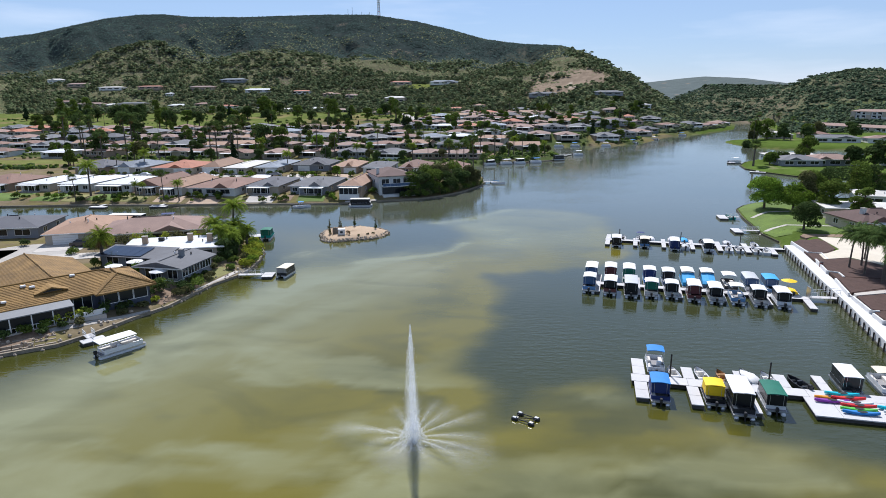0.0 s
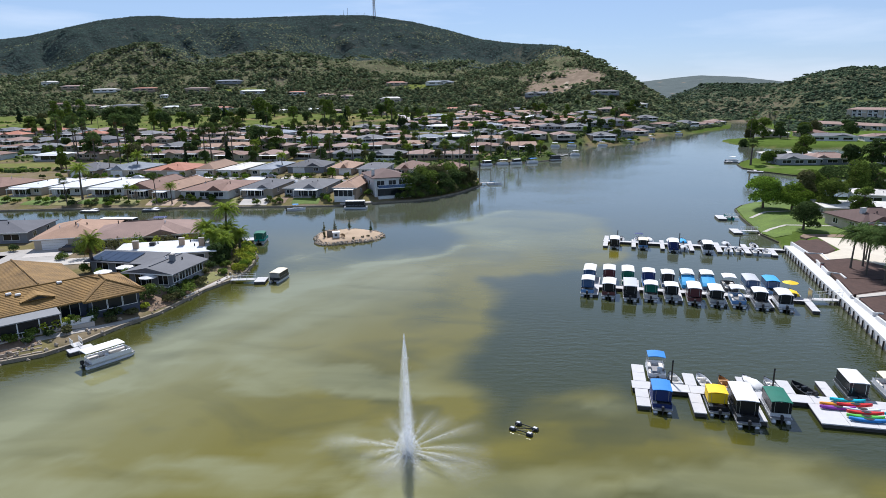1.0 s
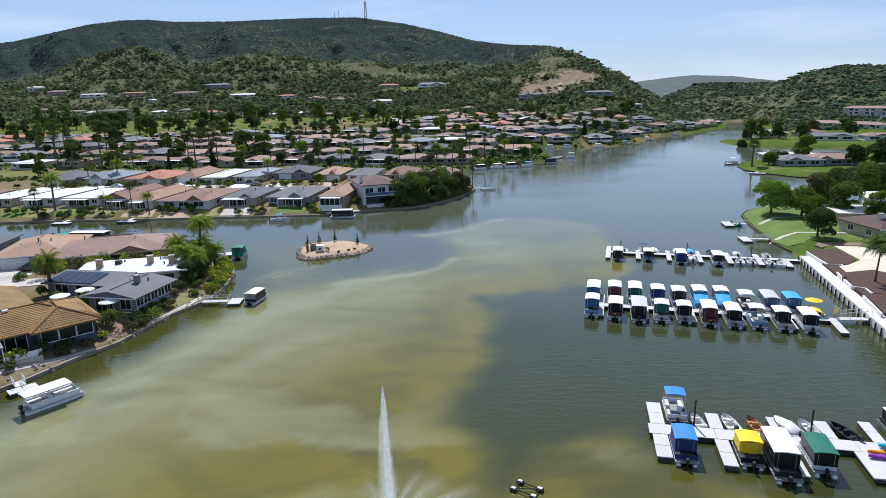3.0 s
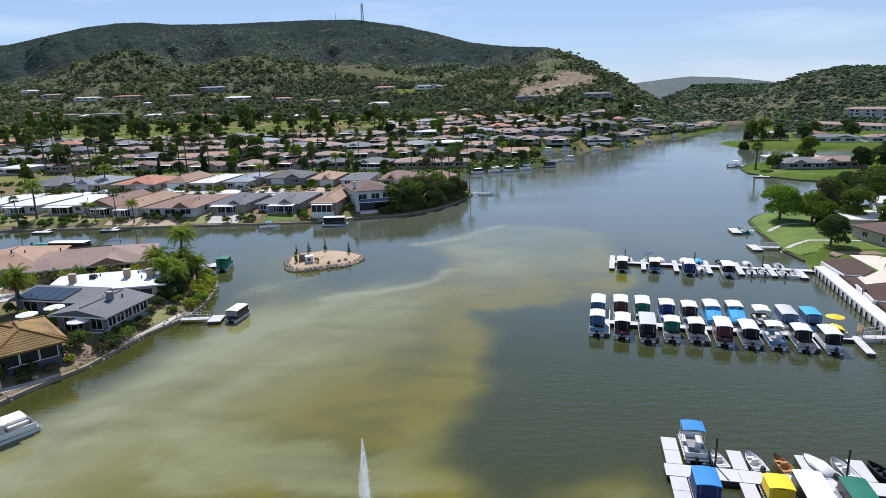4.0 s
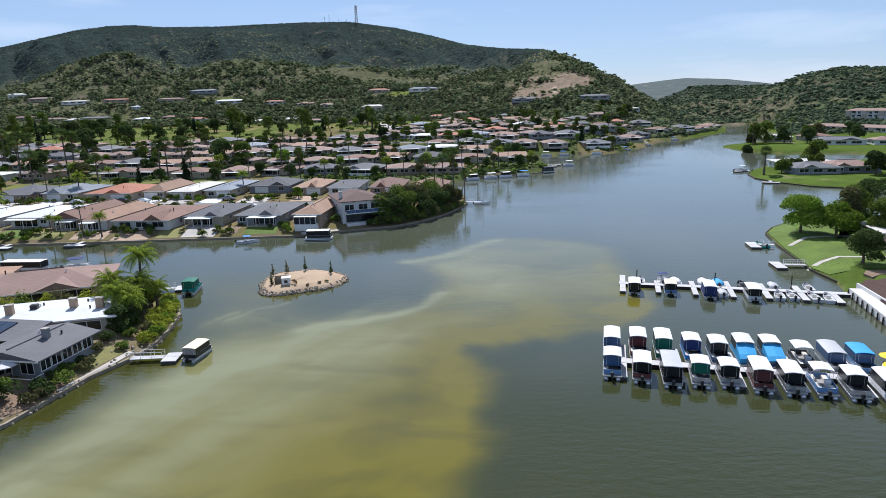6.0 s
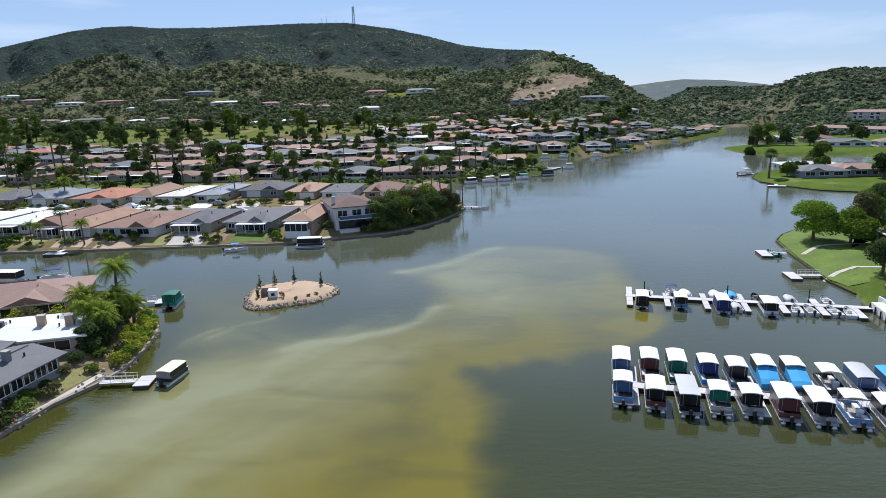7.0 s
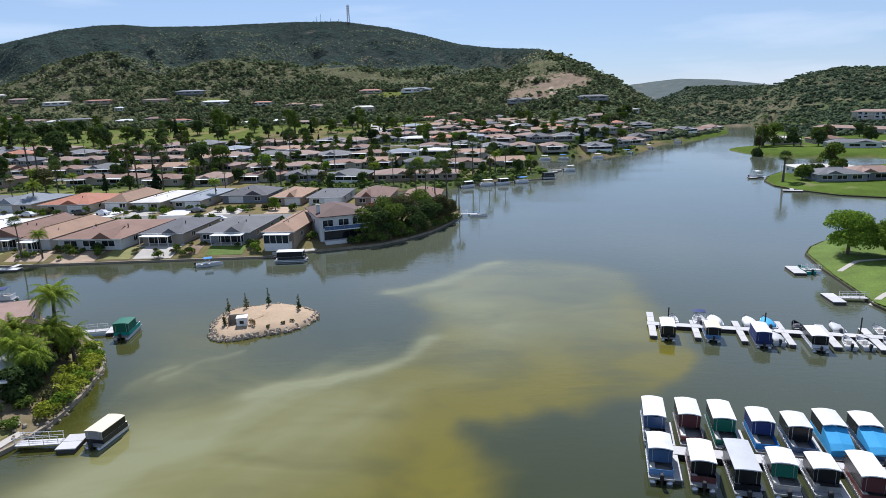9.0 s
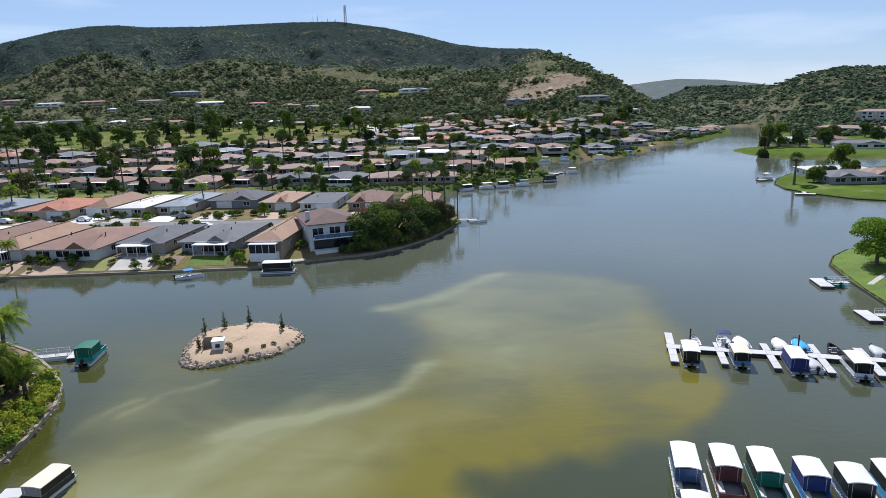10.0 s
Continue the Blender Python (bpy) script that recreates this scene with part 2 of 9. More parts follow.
# ---------------------------------------------------------------- mesh building
class Shape:
    """Gathers vertices and faces of one mesh."""

    def __init__(self):
        self.v, self.f = [], []

    def add(self, verts, faces, m=None):
        o = len(self.v)
        if m is not None:
            verts = [m @ Vector(p) for p in verts]
        self.v += [tuple(p) for p in verts]
        self.f += [tuple(i + o for i in fc) for fc in faces]
        return self

    def box(self, x0, y0, z0, x1, y1, z1, m=None, ch=0.0):
        if ch <= 0:
            v = [(x0, y0, z0), (x1, y0, z0), (x1, y1, z0), (x0, y1, z0), (x0, y0, z1), (x1, y0, z1), (x1, y1, z1), (x0, y1, z1)]
            return self.add(v, [(0, 3, 2, 1), (4, 5, 6, 7), (0, 1, 5, 4), (1, 2, 6, 5), (2, 3, 7, 6), (3, 0, 4, 7)], m)
        c = ch
        ring = lambda a, z: [(x0 + a, y0, z), (x1 - a, y0, z), (x1, y0 + a, z), (x1, y1 - a, z), (x1 - a, y1, z), (x0 + a, y1, z), (x0, y1 - a, z), (x0, y0 + a, z)]
        inner = [(x0 + c, y0 + c, z1), (x1 - c, y0 + c, z1), (x1 - c, y0 + c, z1), (x1 - c, y1 - c, z1), (x1 - c, y1 - c, z1), (x0 + c, y1 - c, z1), (x0 + c, y1 - c, z1), (x0 + c, y0 + c, z1)]
        v = ring(c, z0) + ring(c, z1 - c) + inner
        f = [tuple(reversed(range(8))), (16, 17, 19, 21)]
        f += [(i, (i + 1) % 8, 8 + (i + 1) % 8, 8 + i) for i in range(8)]
        f += [(8 + i, 8 + (i + 1) % 8, 16 + (i + 1) % 8, 16 + i) for i in range(8)]
        return self.add(v, f, m)

    def tube(self, pts, radii, n=8, m=None, caps=True):
        """A round bar through points with a radius at each."""
        vs, fs = [], []
        for i, p in enumerate(pts):
            p = Vector(p)
            d = (Vector(pts[min(i + 1, len(pts) - 1)]) - Vector(pts[max(i - 1, 0)])).normalized()
            a = d.orthogonal().normalized() if abs(d.z) < 0.9 else Vector((1, 0, 0)).cross(d).normalized()
            b = d.cross(a)
            r = radii[i] if isinstance(radii, (list, tuple)) else radii
            vs += [p + r * (math.cos(2 * math.pi * k / n) * a + math.sin(2 * math.pi * k / n) * b) for k in range(n)]
        for i in range(len(pts) - 1):
            fs += [(i * n + k, i * n + (k + 1) % n, (i + 1) * n + (k + 1) % n, (i + 1) * n + k) for k in range(n)]
        if caps:
            fs += [tuple(reversed(range(n))), tuple(range((len(pts) - 1) * n, len(pts) * n))]
        return self.add(vs, fs, m)

    def prism(self, poly, z0, z1, m=None):
        n = len(poly)
        v = [(x, y, z0) for x, y in poly] + [(x, y, z1) for x, y in poly]
        return self.add(v, [tuple(reversed(range(n))), tuple(range(n, 2 * n))] + [(i, (i + 1) % n, n + (i + 1) % n, n + i) for i in range(n)], m)

    def loft(self, rings, m=None, caps=True):
        n = len(rings[0])
        v = [p for r in rings for p in r]
        f = [(i * n + k, i * n + (k + 1) % n, (i + 1) * n + (k + 1) % n, (i + 1) * n + k) for i in range(len(rings) - 1) for k in range(n)]
        if caps:
            f += [tuple(reversed(range(n))), tuple(range((len(rings) - 1) * n, len(rings) * n))]
        return self.add(v, f, m)

    def mesh(self, name, material, smooth=False):
        me = bpy.data.meshes.new(name)
        me.from_pydata(self.v, [], self.f)
        me.materials.append(material)
        if smooth:
            me.shade_smooth()
        me.update()
        return me


def part(name, shape, material, parent=None, label="", smooth=False, m=None):
    """One mesh object, under a thing or under a part."""
    ob = new(name, shape.mesh(name, material, smooth))
    if parent is not None:
        ob.parent = parent
    if m is not None:
        ob.matrix_basis = m
    if label:
        tagged(ob, label)
    return ob


def thing(name, label, category, m=None, group="", kind=""):
    ob = new(name)
    ob.empty_display_size = 0.3
    if m is not None:
        ob.matrix_basis = m
    return tagged(ob, label, category, group, kind)


def solo(name, shape, material, label, category="", kind="", group="", smooth=False, m=None):
    return tagged(part(name, shape, material, None, "", smooth, m), label, category, group, kind)


# ---------------------------------------------------------------- the lie of the land
LAKE = [(-60, -90), (-95, -20), (-95, 40), (-75, 64), (-62.8, 72.4), (-57.6, 76.1), (-55.2, 80.5), (-53.3, 86.4), (-50.6, 92.2), (-49.6, 98), (-48.6, 104),
        (-46.3, 109.8), (-45.6, 114), (-46.2, 120), (-47.9, 127.3), (-50.5, 132.5), (-54, 136.4), (-61.7, 143.3), (-72, 149), (-90, 153), (-120, 156), (-240, 160), (-240, 176),
        (-148, 179), (-128, 182), (-101, 183.6), (-72, 186), (-46, 188), (-34, 193.6), (-22, 198.4), (-16, 204), (-9.5, 213.5), (-4.4, 226.5), (-2, 236), (-3, 252),
        (-7, 268), (-60, 278), (-92, 281), (-92, 288), (-50, 289), (-10, 289), (-3, 300), (9, 305), (17, 309), (32, 319), (38, 334), (38.5, 350), (36, 379), (32, 403), (54, 406.5), (80, 411),
        (104, 437), (137, 500), (167, 525), (220, 596), (246, 660), (264, 712), (300, 728), (318, 715), (286, 682), (262, 624), (245, 560), (215, 500), (182, 458),
        (158, 444), (156.5, 427), (158, 401), (166, 387), (176, 383), (205, 378), (205, 345), (160, 333), (133, 324), (120.4, 309), (113.7, 297), (110.8, 283), (113.7, 270),
        (120, 258), (131, 251.5), (160, 246), (205, 240), (205, 214), (140, 206), (98, 201), (79.3, 193.4), (73.8, 188.3), (69.9, 182.5), (66.9, 170), (64.8, 157), (63.6, 150), (64, 142),
        (61.8, 134.5), (56.6, 109.1), (54.2, 96.2), (50.8, 81), (46, 58), (44, 30), (60, -20), (45, -90)]


def outline_distance(x, y, outline):
    """Metres to a closed outline, positive outside."""
    d2 = np.full(x.shape, 1e12)
    inside = np.zeros(x.shape, bool)
    for (ax, ay), (bx, by) in zip(outline, outline[1:] + outline[:1]):
        ex, ey = bx - ax, by - ay
        t = np.clip(((x - ax) * ex + (y - ay) * ey) / (ex * ex + ey * ey), 0, 1)
        d2 = np.minimum(d2, (x - ax - t * ex) ** 2 + (y - ay - t * ey) ** 2)
        if ay != by:
            inside ^= ((ay > y) != (by > y)) & (x < ax + (y - ay) * ex / ey)
    return np.where(inside, -1, 1) * np.sqrt(d2)


_perm = np.random.default_rng(3).random((256, 256))


def vnoise(x, y):
    xi, yi = np.floor(x).astype(int), np.floor(y).astype(int)
    fx, fy = x - xi, y - yi
    fx, fy = fx * fx * (3 - 2 * fx), fy * fy * (3 - 2 * fy)
    g = lambda i, j: _perm[(xi + i) % 256, (yi + j) % 256]
    return (g(0, 0) * (1 - fx) + g(1, 0) * fx) * (1 - fy) + (g(0, 1) * (1 - fx) + g(1, 1) * fx) * fy


def fbm(x, y, n=5):
    s, a, t = 0, 0.5, 0
    for i in range(n):
        s, t = s + a * vnoise(x * 2 ** i + 17.3 * i, y * 2 ** i + 5.1 * i), t + a
        a *= 0.5
    return s / t


def smooth(a, b, v):
    t = np.clip((v - a) / (b - a), 0, 1)
    return t * t * (3 - 2 * t)


RIDGE_U = (-1.6, -0.756, -0.698, -0.631, -0.575, -0.53, -0.485, -0.404, -0.341, -0.261, -0.191, -0.122, -0.07, -0.01, 0.05, 0.11, 0.145, 0.18, 0.223, 0.258, 0.294, 0.33)
RIDGE_E = (0.03, 0.1016, 0.1119, 0.1235, 0.1286, 0.1289, 0.1242, 0.1227, 0.1233, 0.1242, 0.1229, 0.1126, 0.1005, 0.0839, 0.0764, 0.0739, 0.0631, 0.0464, 0.0245, 0.0026, -0.0152, -0.034)
EAST_U = (0.27, 0.293, 0.343, 0.385, 0.435, 0.469, 0.509, 0.557, 0.612, 0.8, 1.6)
EAST_E = (-0.02, -0.0067, 0.0131, 0.0103, 0.0107, 0.0099, 0.0254, 0.0339, 0.0308, 0.04, 0.03)
FAR_U = (0.1, 0.24, 0.2915, 0.3336, 0.3926, 0.46, 0.55, 0.8)
FAR_E = (0.01, 0.0173, 0.021, 0.0233, 0.0218, 0.0118, 0.004, 0.0)


def hill(u, d, us, es, crest, foot, base, shape):
    top = 33 + np.interp(u, us, es) * crest
    s = np.clip((d - foot) / (crest - foot), 0, 1)
    back = np.clip((d - crest) / crest, 0, 1)
    return base + (top - base) * (s ** shape) - back * 90


def ground_z(x, y):
    """Height of the ground."""
    sd = outline_distance(x, y, LAKE)
    d = np.maximum(y - 46, 1.0)
    u = np.clip(x / d, -1.55, 1.55)
    lot = 0.5 * smooth(-0.5, 0.3, sd) - 1.4 * smooth(0.5, -1.5, sd) + 1.2 * smooth(0.2, 7, sd)
    west = smooth(0.30, 0.18, u)
    land = lot + smooth(6, 40, sd) * west * (0.042 * np.maximum(0, y - 305) - 0.02 * np.maximum(0, y - 640))
    # the mountain: steep foot, long upper slope, gullies running down it
    foot1 = np.interp(u, (-0.8, -0.1, 0.1, 0.2, 0.3), (640, 620, 560, 505, 470))
    crest1 = np.interp(u, (-0.8, -0.1, 0.05, 0.11, 0.2, 0.3), (1500, 1450, 1150, 1000, 850, 650))
    s1 = np.clip((d - foot1) / (crest1 - foot1), 0, 1)
    rise1 = np.interp(s1, (0, 0.05, 0.1, 0.2, 0.36, 0.6, 0.8, 1.0), (0, 0.075, 0.155, 0.31, 0.46, 0.70, 0.86, 1.0))
    e0 = (np.minimum(land, 0.6 + 0.031 * foot1) - 33) / d
    n = fbm(x / 260, y / 260) - 0.5
    n2 = fbm(x / 70 + 9, y / 70) - 0.5
    bell = smooth(0.05, 0.3, s1) * smooth(0.97, 0.75, s1)
    gully = np.abs(fbm(u * 13 + 4 + 1.2 * n, d / 900 + 3, 3) - 0.5) * 2
    h1 = 33 + (e0 + (np.interp(u, RIDGE_U, RIDGE_E) - e0) * rise1) * d - np.clip((d - crest1) / crest1, 0, 1) * 90
    h1 = h1 + bell * ((14 + 34 * smooth(0.35, 0.6, s1)) * n + 10 * n2 + 44 * (gully - 0.22) * smooth(0.2, 0.0, u) * smooth(0.36, 0.6, s1))
    # rounded spurs before the mountain
    for ku, kd, kx, ky, kh in ((-0.66, 900, 45, 60, 16), (-0.562, 930, 68, 80, 30), (-0.39, 905, 62, 75, 21), (-0.305, 880, 50, 70, 14), (-0.2, 900, 60, 90, 12), (0.11, 800, 40, 70, 6)):
        h1 = h1 + kh * np.exp(-((x - ku * kd) / kx) ** 2 - ((d - kd) / ky) ** 2)
    h1 = np.where(u > 0.335, -50, h1)
    foot2 = np.interp(u, (0.3, 0.4, 0.5, 0.8), (745, 760, 560, 430))
    h2 = hill(u, d, EAST_U, EAST_E, np.interp(u, (0.3, 0.5, 0.8), (1150, 950, 900)), foot2, land, 0.9)
    h2 = np.where(u < 0.272, -50, h2 + smooth(foot2, foot2 + 150, d) * smooth(1000, 800, d) * (26 * n + 14 * n2))
    h3 = hill(u, d, FAR_U, FAR_E, 3300.0, 2000.0, 0.0, 0.8) + 20 * n * smooth(2000, 2600, d)
    h3 = np.where((u > 0.1) & (d > 1500), h3, -50)
    z = np.where(sd > 4, np.maximum(np.maximum(land, np.where(d > foot1, h1, -50)), np.maximum(np.where(d > foot2, h2, -50), h3)), land)
    return z, sd


def gz(x, y):
    return float(ground_z(np.array([float(x)]), np.array([float(y)]))[0][0])


def grid_mesh(name, X, Y, Z, material, colors=None, smooth_shade=True):
    r, c = X.shape
    me = bpy.data.meshes.new(name)
    idx = np.arange(r * c).reshape(r, c)
    q = np.stack([idx[:-1, :-1], idx[:-1, 1:], idx[1:, 1:], idx[1:, :-1]], -1).reshape(-1, 4)
    me.vertices.add(r * c)
    me.vertices.foreach_set("co", np.stack([X, Y, Z], -1).astype(np.float32).ravel())
    me.loops.add(q.size)
    me.loops.foreach_set("vertex_index", q.ravel().astype(np.int32))
    me.polygons.add(len(q))
    me.polygons.foreach_set("loop_start", np.arange(0, q.size, 4, dtype=np.int32))
    me.update(calc_edges=True)
    me.validate()
    if smooth_shade:
        me.shade_smooth()
    if colors is not None:
        a = me.color_attributes.new("tone", 'FLOAT_COLOR', 'POINT')
        a.data.foreach_set("color", np.concatenate([colors, np.ones((*colors.shape[:2], 1))], -1).astype(np.float32).ravel())
    me.materials.append(material)
    return new(name, me)


# ground: one sheet to the horizon
ys = np.concatenate([np.linspace(-500, 40, 28)[:-1], np.arange(40, 330, 0.9), 330 * 1.0105 ** np.arange(0, 258)])
us = np.concatenate([[-9, -5, -3, -2, -1.4, -1.1], np.linspace(-0.95, 0.95, 380), [1.1, 1.4, 2, 3, 5, 9]])
GX = us[None, :] * np.maximum(ys - 15, 60)[:, None]
GY = np.repeat(ys[:, None], len(us), 1)
GZ, GS = ground_z(GX, GY)
c = lambda *v: np.array(v)[None, None, :]
n_big, n_mid, n_fine = fbm(GX / 120, GY / 120)[..., None], fbm(GX / 25 + 3, GY / 25)[..., None], fbm(GX / 6, GY / 6 + 4)[..., None]
gd = np.maximum(GY - 46, 1)
gu = np.clip(GX / gd, -2, 2)
soil = c(0.24, 0.19, 0.12) * (0.7 + 0.6 * n_mid)
green = c(0.085, 0.14, 0.025) * (0.7 + 0.6 * n_mid)
dry = c(0.20, 0.17, 0.075) * (0.7 + 0.6 * n_fine)
worn = smooth(0.57, 0.72, n_mid) * smooth(1250, 850, gd)[..., None]
# higher ground turns bluish with distance: mountain haze put into the colour
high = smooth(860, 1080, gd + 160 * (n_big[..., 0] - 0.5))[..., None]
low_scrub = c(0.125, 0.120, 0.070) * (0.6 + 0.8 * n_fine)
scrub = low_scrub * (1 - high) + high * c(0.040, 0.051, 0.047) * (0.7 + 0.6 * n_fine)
scrub = scrub * (1 - worn) + worn * c(0.150, 0.130, 0.088) * (0.8 + 0.4 * n_fine)
leafy = c(0.075, 0.095, 0.035) * (0.7 + 0.6 * n_fine)
col = soil * 0.8 * (1 - smooth(0.4, 0.6, n_fine)) + dry * 0.8 * smooth(0.4, 0.6, n_fine)
town = (smooth(262, 300, GY) * smooth(0.33, 0.30, gu))[..., None] * smooth(0.40, 0.52, n_mid)
col = col * (1 - town) + leafy * town
golf = (smooth(462, 480, GY) * smooth(670, 640, GY) * smooth(-0.02, -0.12, gu))[..., None] * smooth(0.26, 0.36, n_big)
strip = (smooth(283, 287, GY) * smooth(304, 300, GY) * smooth(-100, -110, GX) * (GX > -400))[..., None]
col = col * (1 - golf) + golf * (c(0.12, 0.145, 0.042) * (0.75 + 0.5 * n_fine) * smooth(0.30, 0.45, n_mid) + dry * (1 - smooth(0.30, 0.45, n_mid)))
col = col * (1 - strip) + strip * (green * 0.5 + dry * 0.6)
far_end = (smooth(560, 640, GY) * smooth(0.05, 0.15, gu) * smooth(0.5, 0.42, gu))[..., None]
col = col * (1 - far_end) + far_end * leafy * 0.8
east = (smooth(0.30, 0.36, gu) * smooth(-0.3, 0.2, GS))[..., None]
col = col * (1 - east) + east * (green * 0.75 + dry * 0.10)
foot_at = np.interp(gu, (-0.2, 0.1, 0.3, 0.42), (620, 590, 500, 560))
hilly = smooth(foot_at, foot_at + 130, gd)[..., None]
hilly = np.clip(hilly, 0, 1)
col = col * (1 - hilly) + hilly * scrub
BARE = (88, 732, 46, 78)


def bareness(x, y):
    """How bare the knoll above the lake is: widest at its foot."""
    w = BARE[2] * np.interp(y, (680, 720, 800, 860), (1.2, 1.15, 0.8, 0.4))
    return np.exp(-((x - BARE[0] - 0.1 * (y - BARE[1])) / w) ** 2 - ((y - BARE[1]) / BARE[3]) ** 2)


# ridge beyond 1700 m made paler and bluer: haze put into its colour
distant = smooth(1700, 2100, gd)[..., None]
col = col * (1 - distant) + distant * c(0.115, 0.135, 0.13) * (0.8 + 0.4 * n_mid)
bare = smooth(0.30, 0.52, bareness(GX, GY)[..., None] + 1.1 * (n_mid - 0.5) + 0.6 * (n_fine - 0.5))
col = col * (1 - bare) + bare * c(0.235, 0.180, 0.130) * (0.6 + 0.8 * n_fine)
track = np.minimum(np.abs(GX - 86 - 0.10 * (GY - 715)) + 40 * (np.abs(GY - 712) > 22), np.abs(GY - 692 - 2 * np.sin(GX / 6)) + 40 * (np.abs(GX - 94) > 11))
track = (smooth(2.6, 1.0, track))[..., None]
col = col * (1 - track) + track * c(0.44, 0.36, 0.28)
for lx, ly, lw, ld in ((-84, 788, 26, 22), (-73, 700, 26, 9), (-300, 790, 40, 10)):
    turf = smooth(1.25, 0.8, np.hypot((GX - lx) / lw, (GY - ly) / ld) + 0.5 * (n_mid[..., 0] - 0.5))[..., None]
    col = col * (1 - turf) + turf * c(0.15, 0.17, 0.045) * (0.7 + 0.6 * n_fine)
ground_m = mat("ground", (0.3, 0.25, 0.15), rough=0.95, var=0.25, scale=0.25, fine=1.6, bump=0.4, spec=0.0, attr="tone")
tagged(grid_mesh("ground", GX, GY, GZ, ground_m, col), "dry soil, lawns and scrub rising from the lake to the hills, with painted far haze", "ground", kind="structure")

# water with drifting silt
wx = np.concatenate([np.linspace(-260, -80, 60)[:-1], np.arange(-80, 90, 1.0), np.linspace(90, 420, 90)])
wy = np.concatenate([np.linspace(-110, 15, 20)[:-1], np.arange(15, 190, 1.0), 190 * 1.02 ** np.arange(0, 71)])
WX, WY = np.meshgrid(wx, wy)
wp1, wp2 = fbm(WX / 22 + 7, WY / 22) - 0.5, fbm(WX / 22 + 31, WY / 22 + 12) - 0.5
wp3, wp4 = fbm(WX / 7 + 50, WY / 7) - 0.5, fbm(WX / 7, WY / 7 + 70) - 0.5
PX, PY = WX + 5 * wp1 + 4 * wp3, WY + 6 * wp2 + 4 * wp4


def line_distance(x, y, line):
    """Metres to an open line."""
    d2 = np.full(x.shape, 1e12)
    for (ax, ay), (bx, by) in zip(line, line[1:]):
        ex, ey = bx - ax, by - ay
        t = np.clip(((x - ax) * ex + (y - ay) * ey) / (ex * ex + ey * ey), 0, 1)
        d2 = np.minimum(d2, (x - ax - t * ex) ** 2 + (y - ay - t * ey) ** 2)
    return np.sqrt(d2)


SILT = [(-50, 20), (-49, 58), (-45, 71), (-42, 84), (-40, 97), (-38, 111), (-34, 120), (-23.5, 122.2), (-18.4, 125.7), (-12.4, 127.6), (-7.6, 131), (-5, 139), (-7, 152), (-13, 159.5), (-4, 169), (5.5, 181), (14, 181),
        (24.6, 178), (30, 170), (29, 155), (28.2, 129), (19, 120.8), (15, 118.3), (11.7, 115.5), (8.7, 116), (3.3, 114.6), (-0.4, 116.2), (-0.6, 111), (2.9, 105), (2, 98), (0.8, 88), (-0.9, 80), (-3.4, 73), (0.4, 68), (3, 63),
        (6, 67), (9, 69.5), (14, 70), (17, 63), (28, 57.8), (36, 53), (40, 35), (38, 15)]
silt_sd = outline_distance(PX, PY, SILT)
west = line_distance(PX, PY, [(-52, 45), (-46, 68), (-41, 82), (-35, 97), (-28, 112), (-20, 125), (-12, 141)])
lee = smooth(-22, -6, PX - 0.1 * (PY - 80))
edge = np.interp(WY, (60, 118, 124, 150, 190), (2.6, 2.0, 1.6, 3.5, 7.5))
silt = smooth(7, -9, silt_sd) * (1 - lee) + smooth(1, -1, silt_sd / edge) * lee
silt = silt * (0.60 + 0.75 * fbm(PX / 13, PY / 24)) * (1 - 0.6 * smooth(118, 168, WY))
rim = np.exp(-((silt_sd + 3) / 4.0) ** 2) * lee * smooth(190, 150, WY)
silt = silt + 0.4 * rim * smooth(0.42, 0.62, fbm(PX / 9 + 70, PY / 9 + 3))
# brownish and dark drifts before the near dock
drift = fbm(PX / 13 + 60, PY / 6.5 + 2, 6)
near_w = smooth(84, 70, PY)
silt = silt * (1 - 0.3 * near_w * smooth(-8, 4, PX)) * (1 - 0.5 * near_w * smooth(0.48, 0.62, fbm(PX / 15 + 20, PY / 7 + 5, 6)))
silt = silt + 0.42 * smooth(-20, -42, PX) * smooth(165, 135, PY) * (1 - np.clip(silt, 0, 1))
sa, sc = 0.5 * PX + 0.866 * PY, 0.866 * PX - 0.5 * PY
streaky = 0.25 + 1.5 * fbm(sc / 4.5 + 3, sa / 30 + 40)
pale = 0.85 * np.exp(-(west / 8.0) ** 2) * streaky * smooth(140, 112, PY) + 0.34 * np.exp(-((west - 13) / 8) ** 2) * streaky * smooth(-3, -12, silt_sd)
pale = pale + 0.62 * near_w * smooth(0.48, 0.66, drift) * smooth(3, -5, silt_sd)
pale = pale + 0.42 * smooth(122, 150, PY) * smooth(3, -5, silt_sd) * (0.6 + 0.8 * fbm(PX / 15 + 11, PY / 22))
for path, wd, k in (([(-26, 121), (-18.4, 125.2), (-11, 127.5), (-7, 131.5), (-4.6, 138)], 1.5, 0.75), ([(-13, 160), (-7, 165), (-3, 170), (4, 179)], 1.7, 0.65), ([(-41, 128), (-43, 124), (-41.5, 119), (-43, 114)], 0.6, 0.4), ([(-33, 134), (-37, 130), (-40, 124)], 0.6, 0.35)):
    pale = pale + k * np.exp(-(line_distance(PX, PY, path) / wd) ** 2) * streaky
pale = pale + 0.22 * smooth(-26, -38, PX) * smooth(92, 104, PY) * smooth(140, 126, PY)
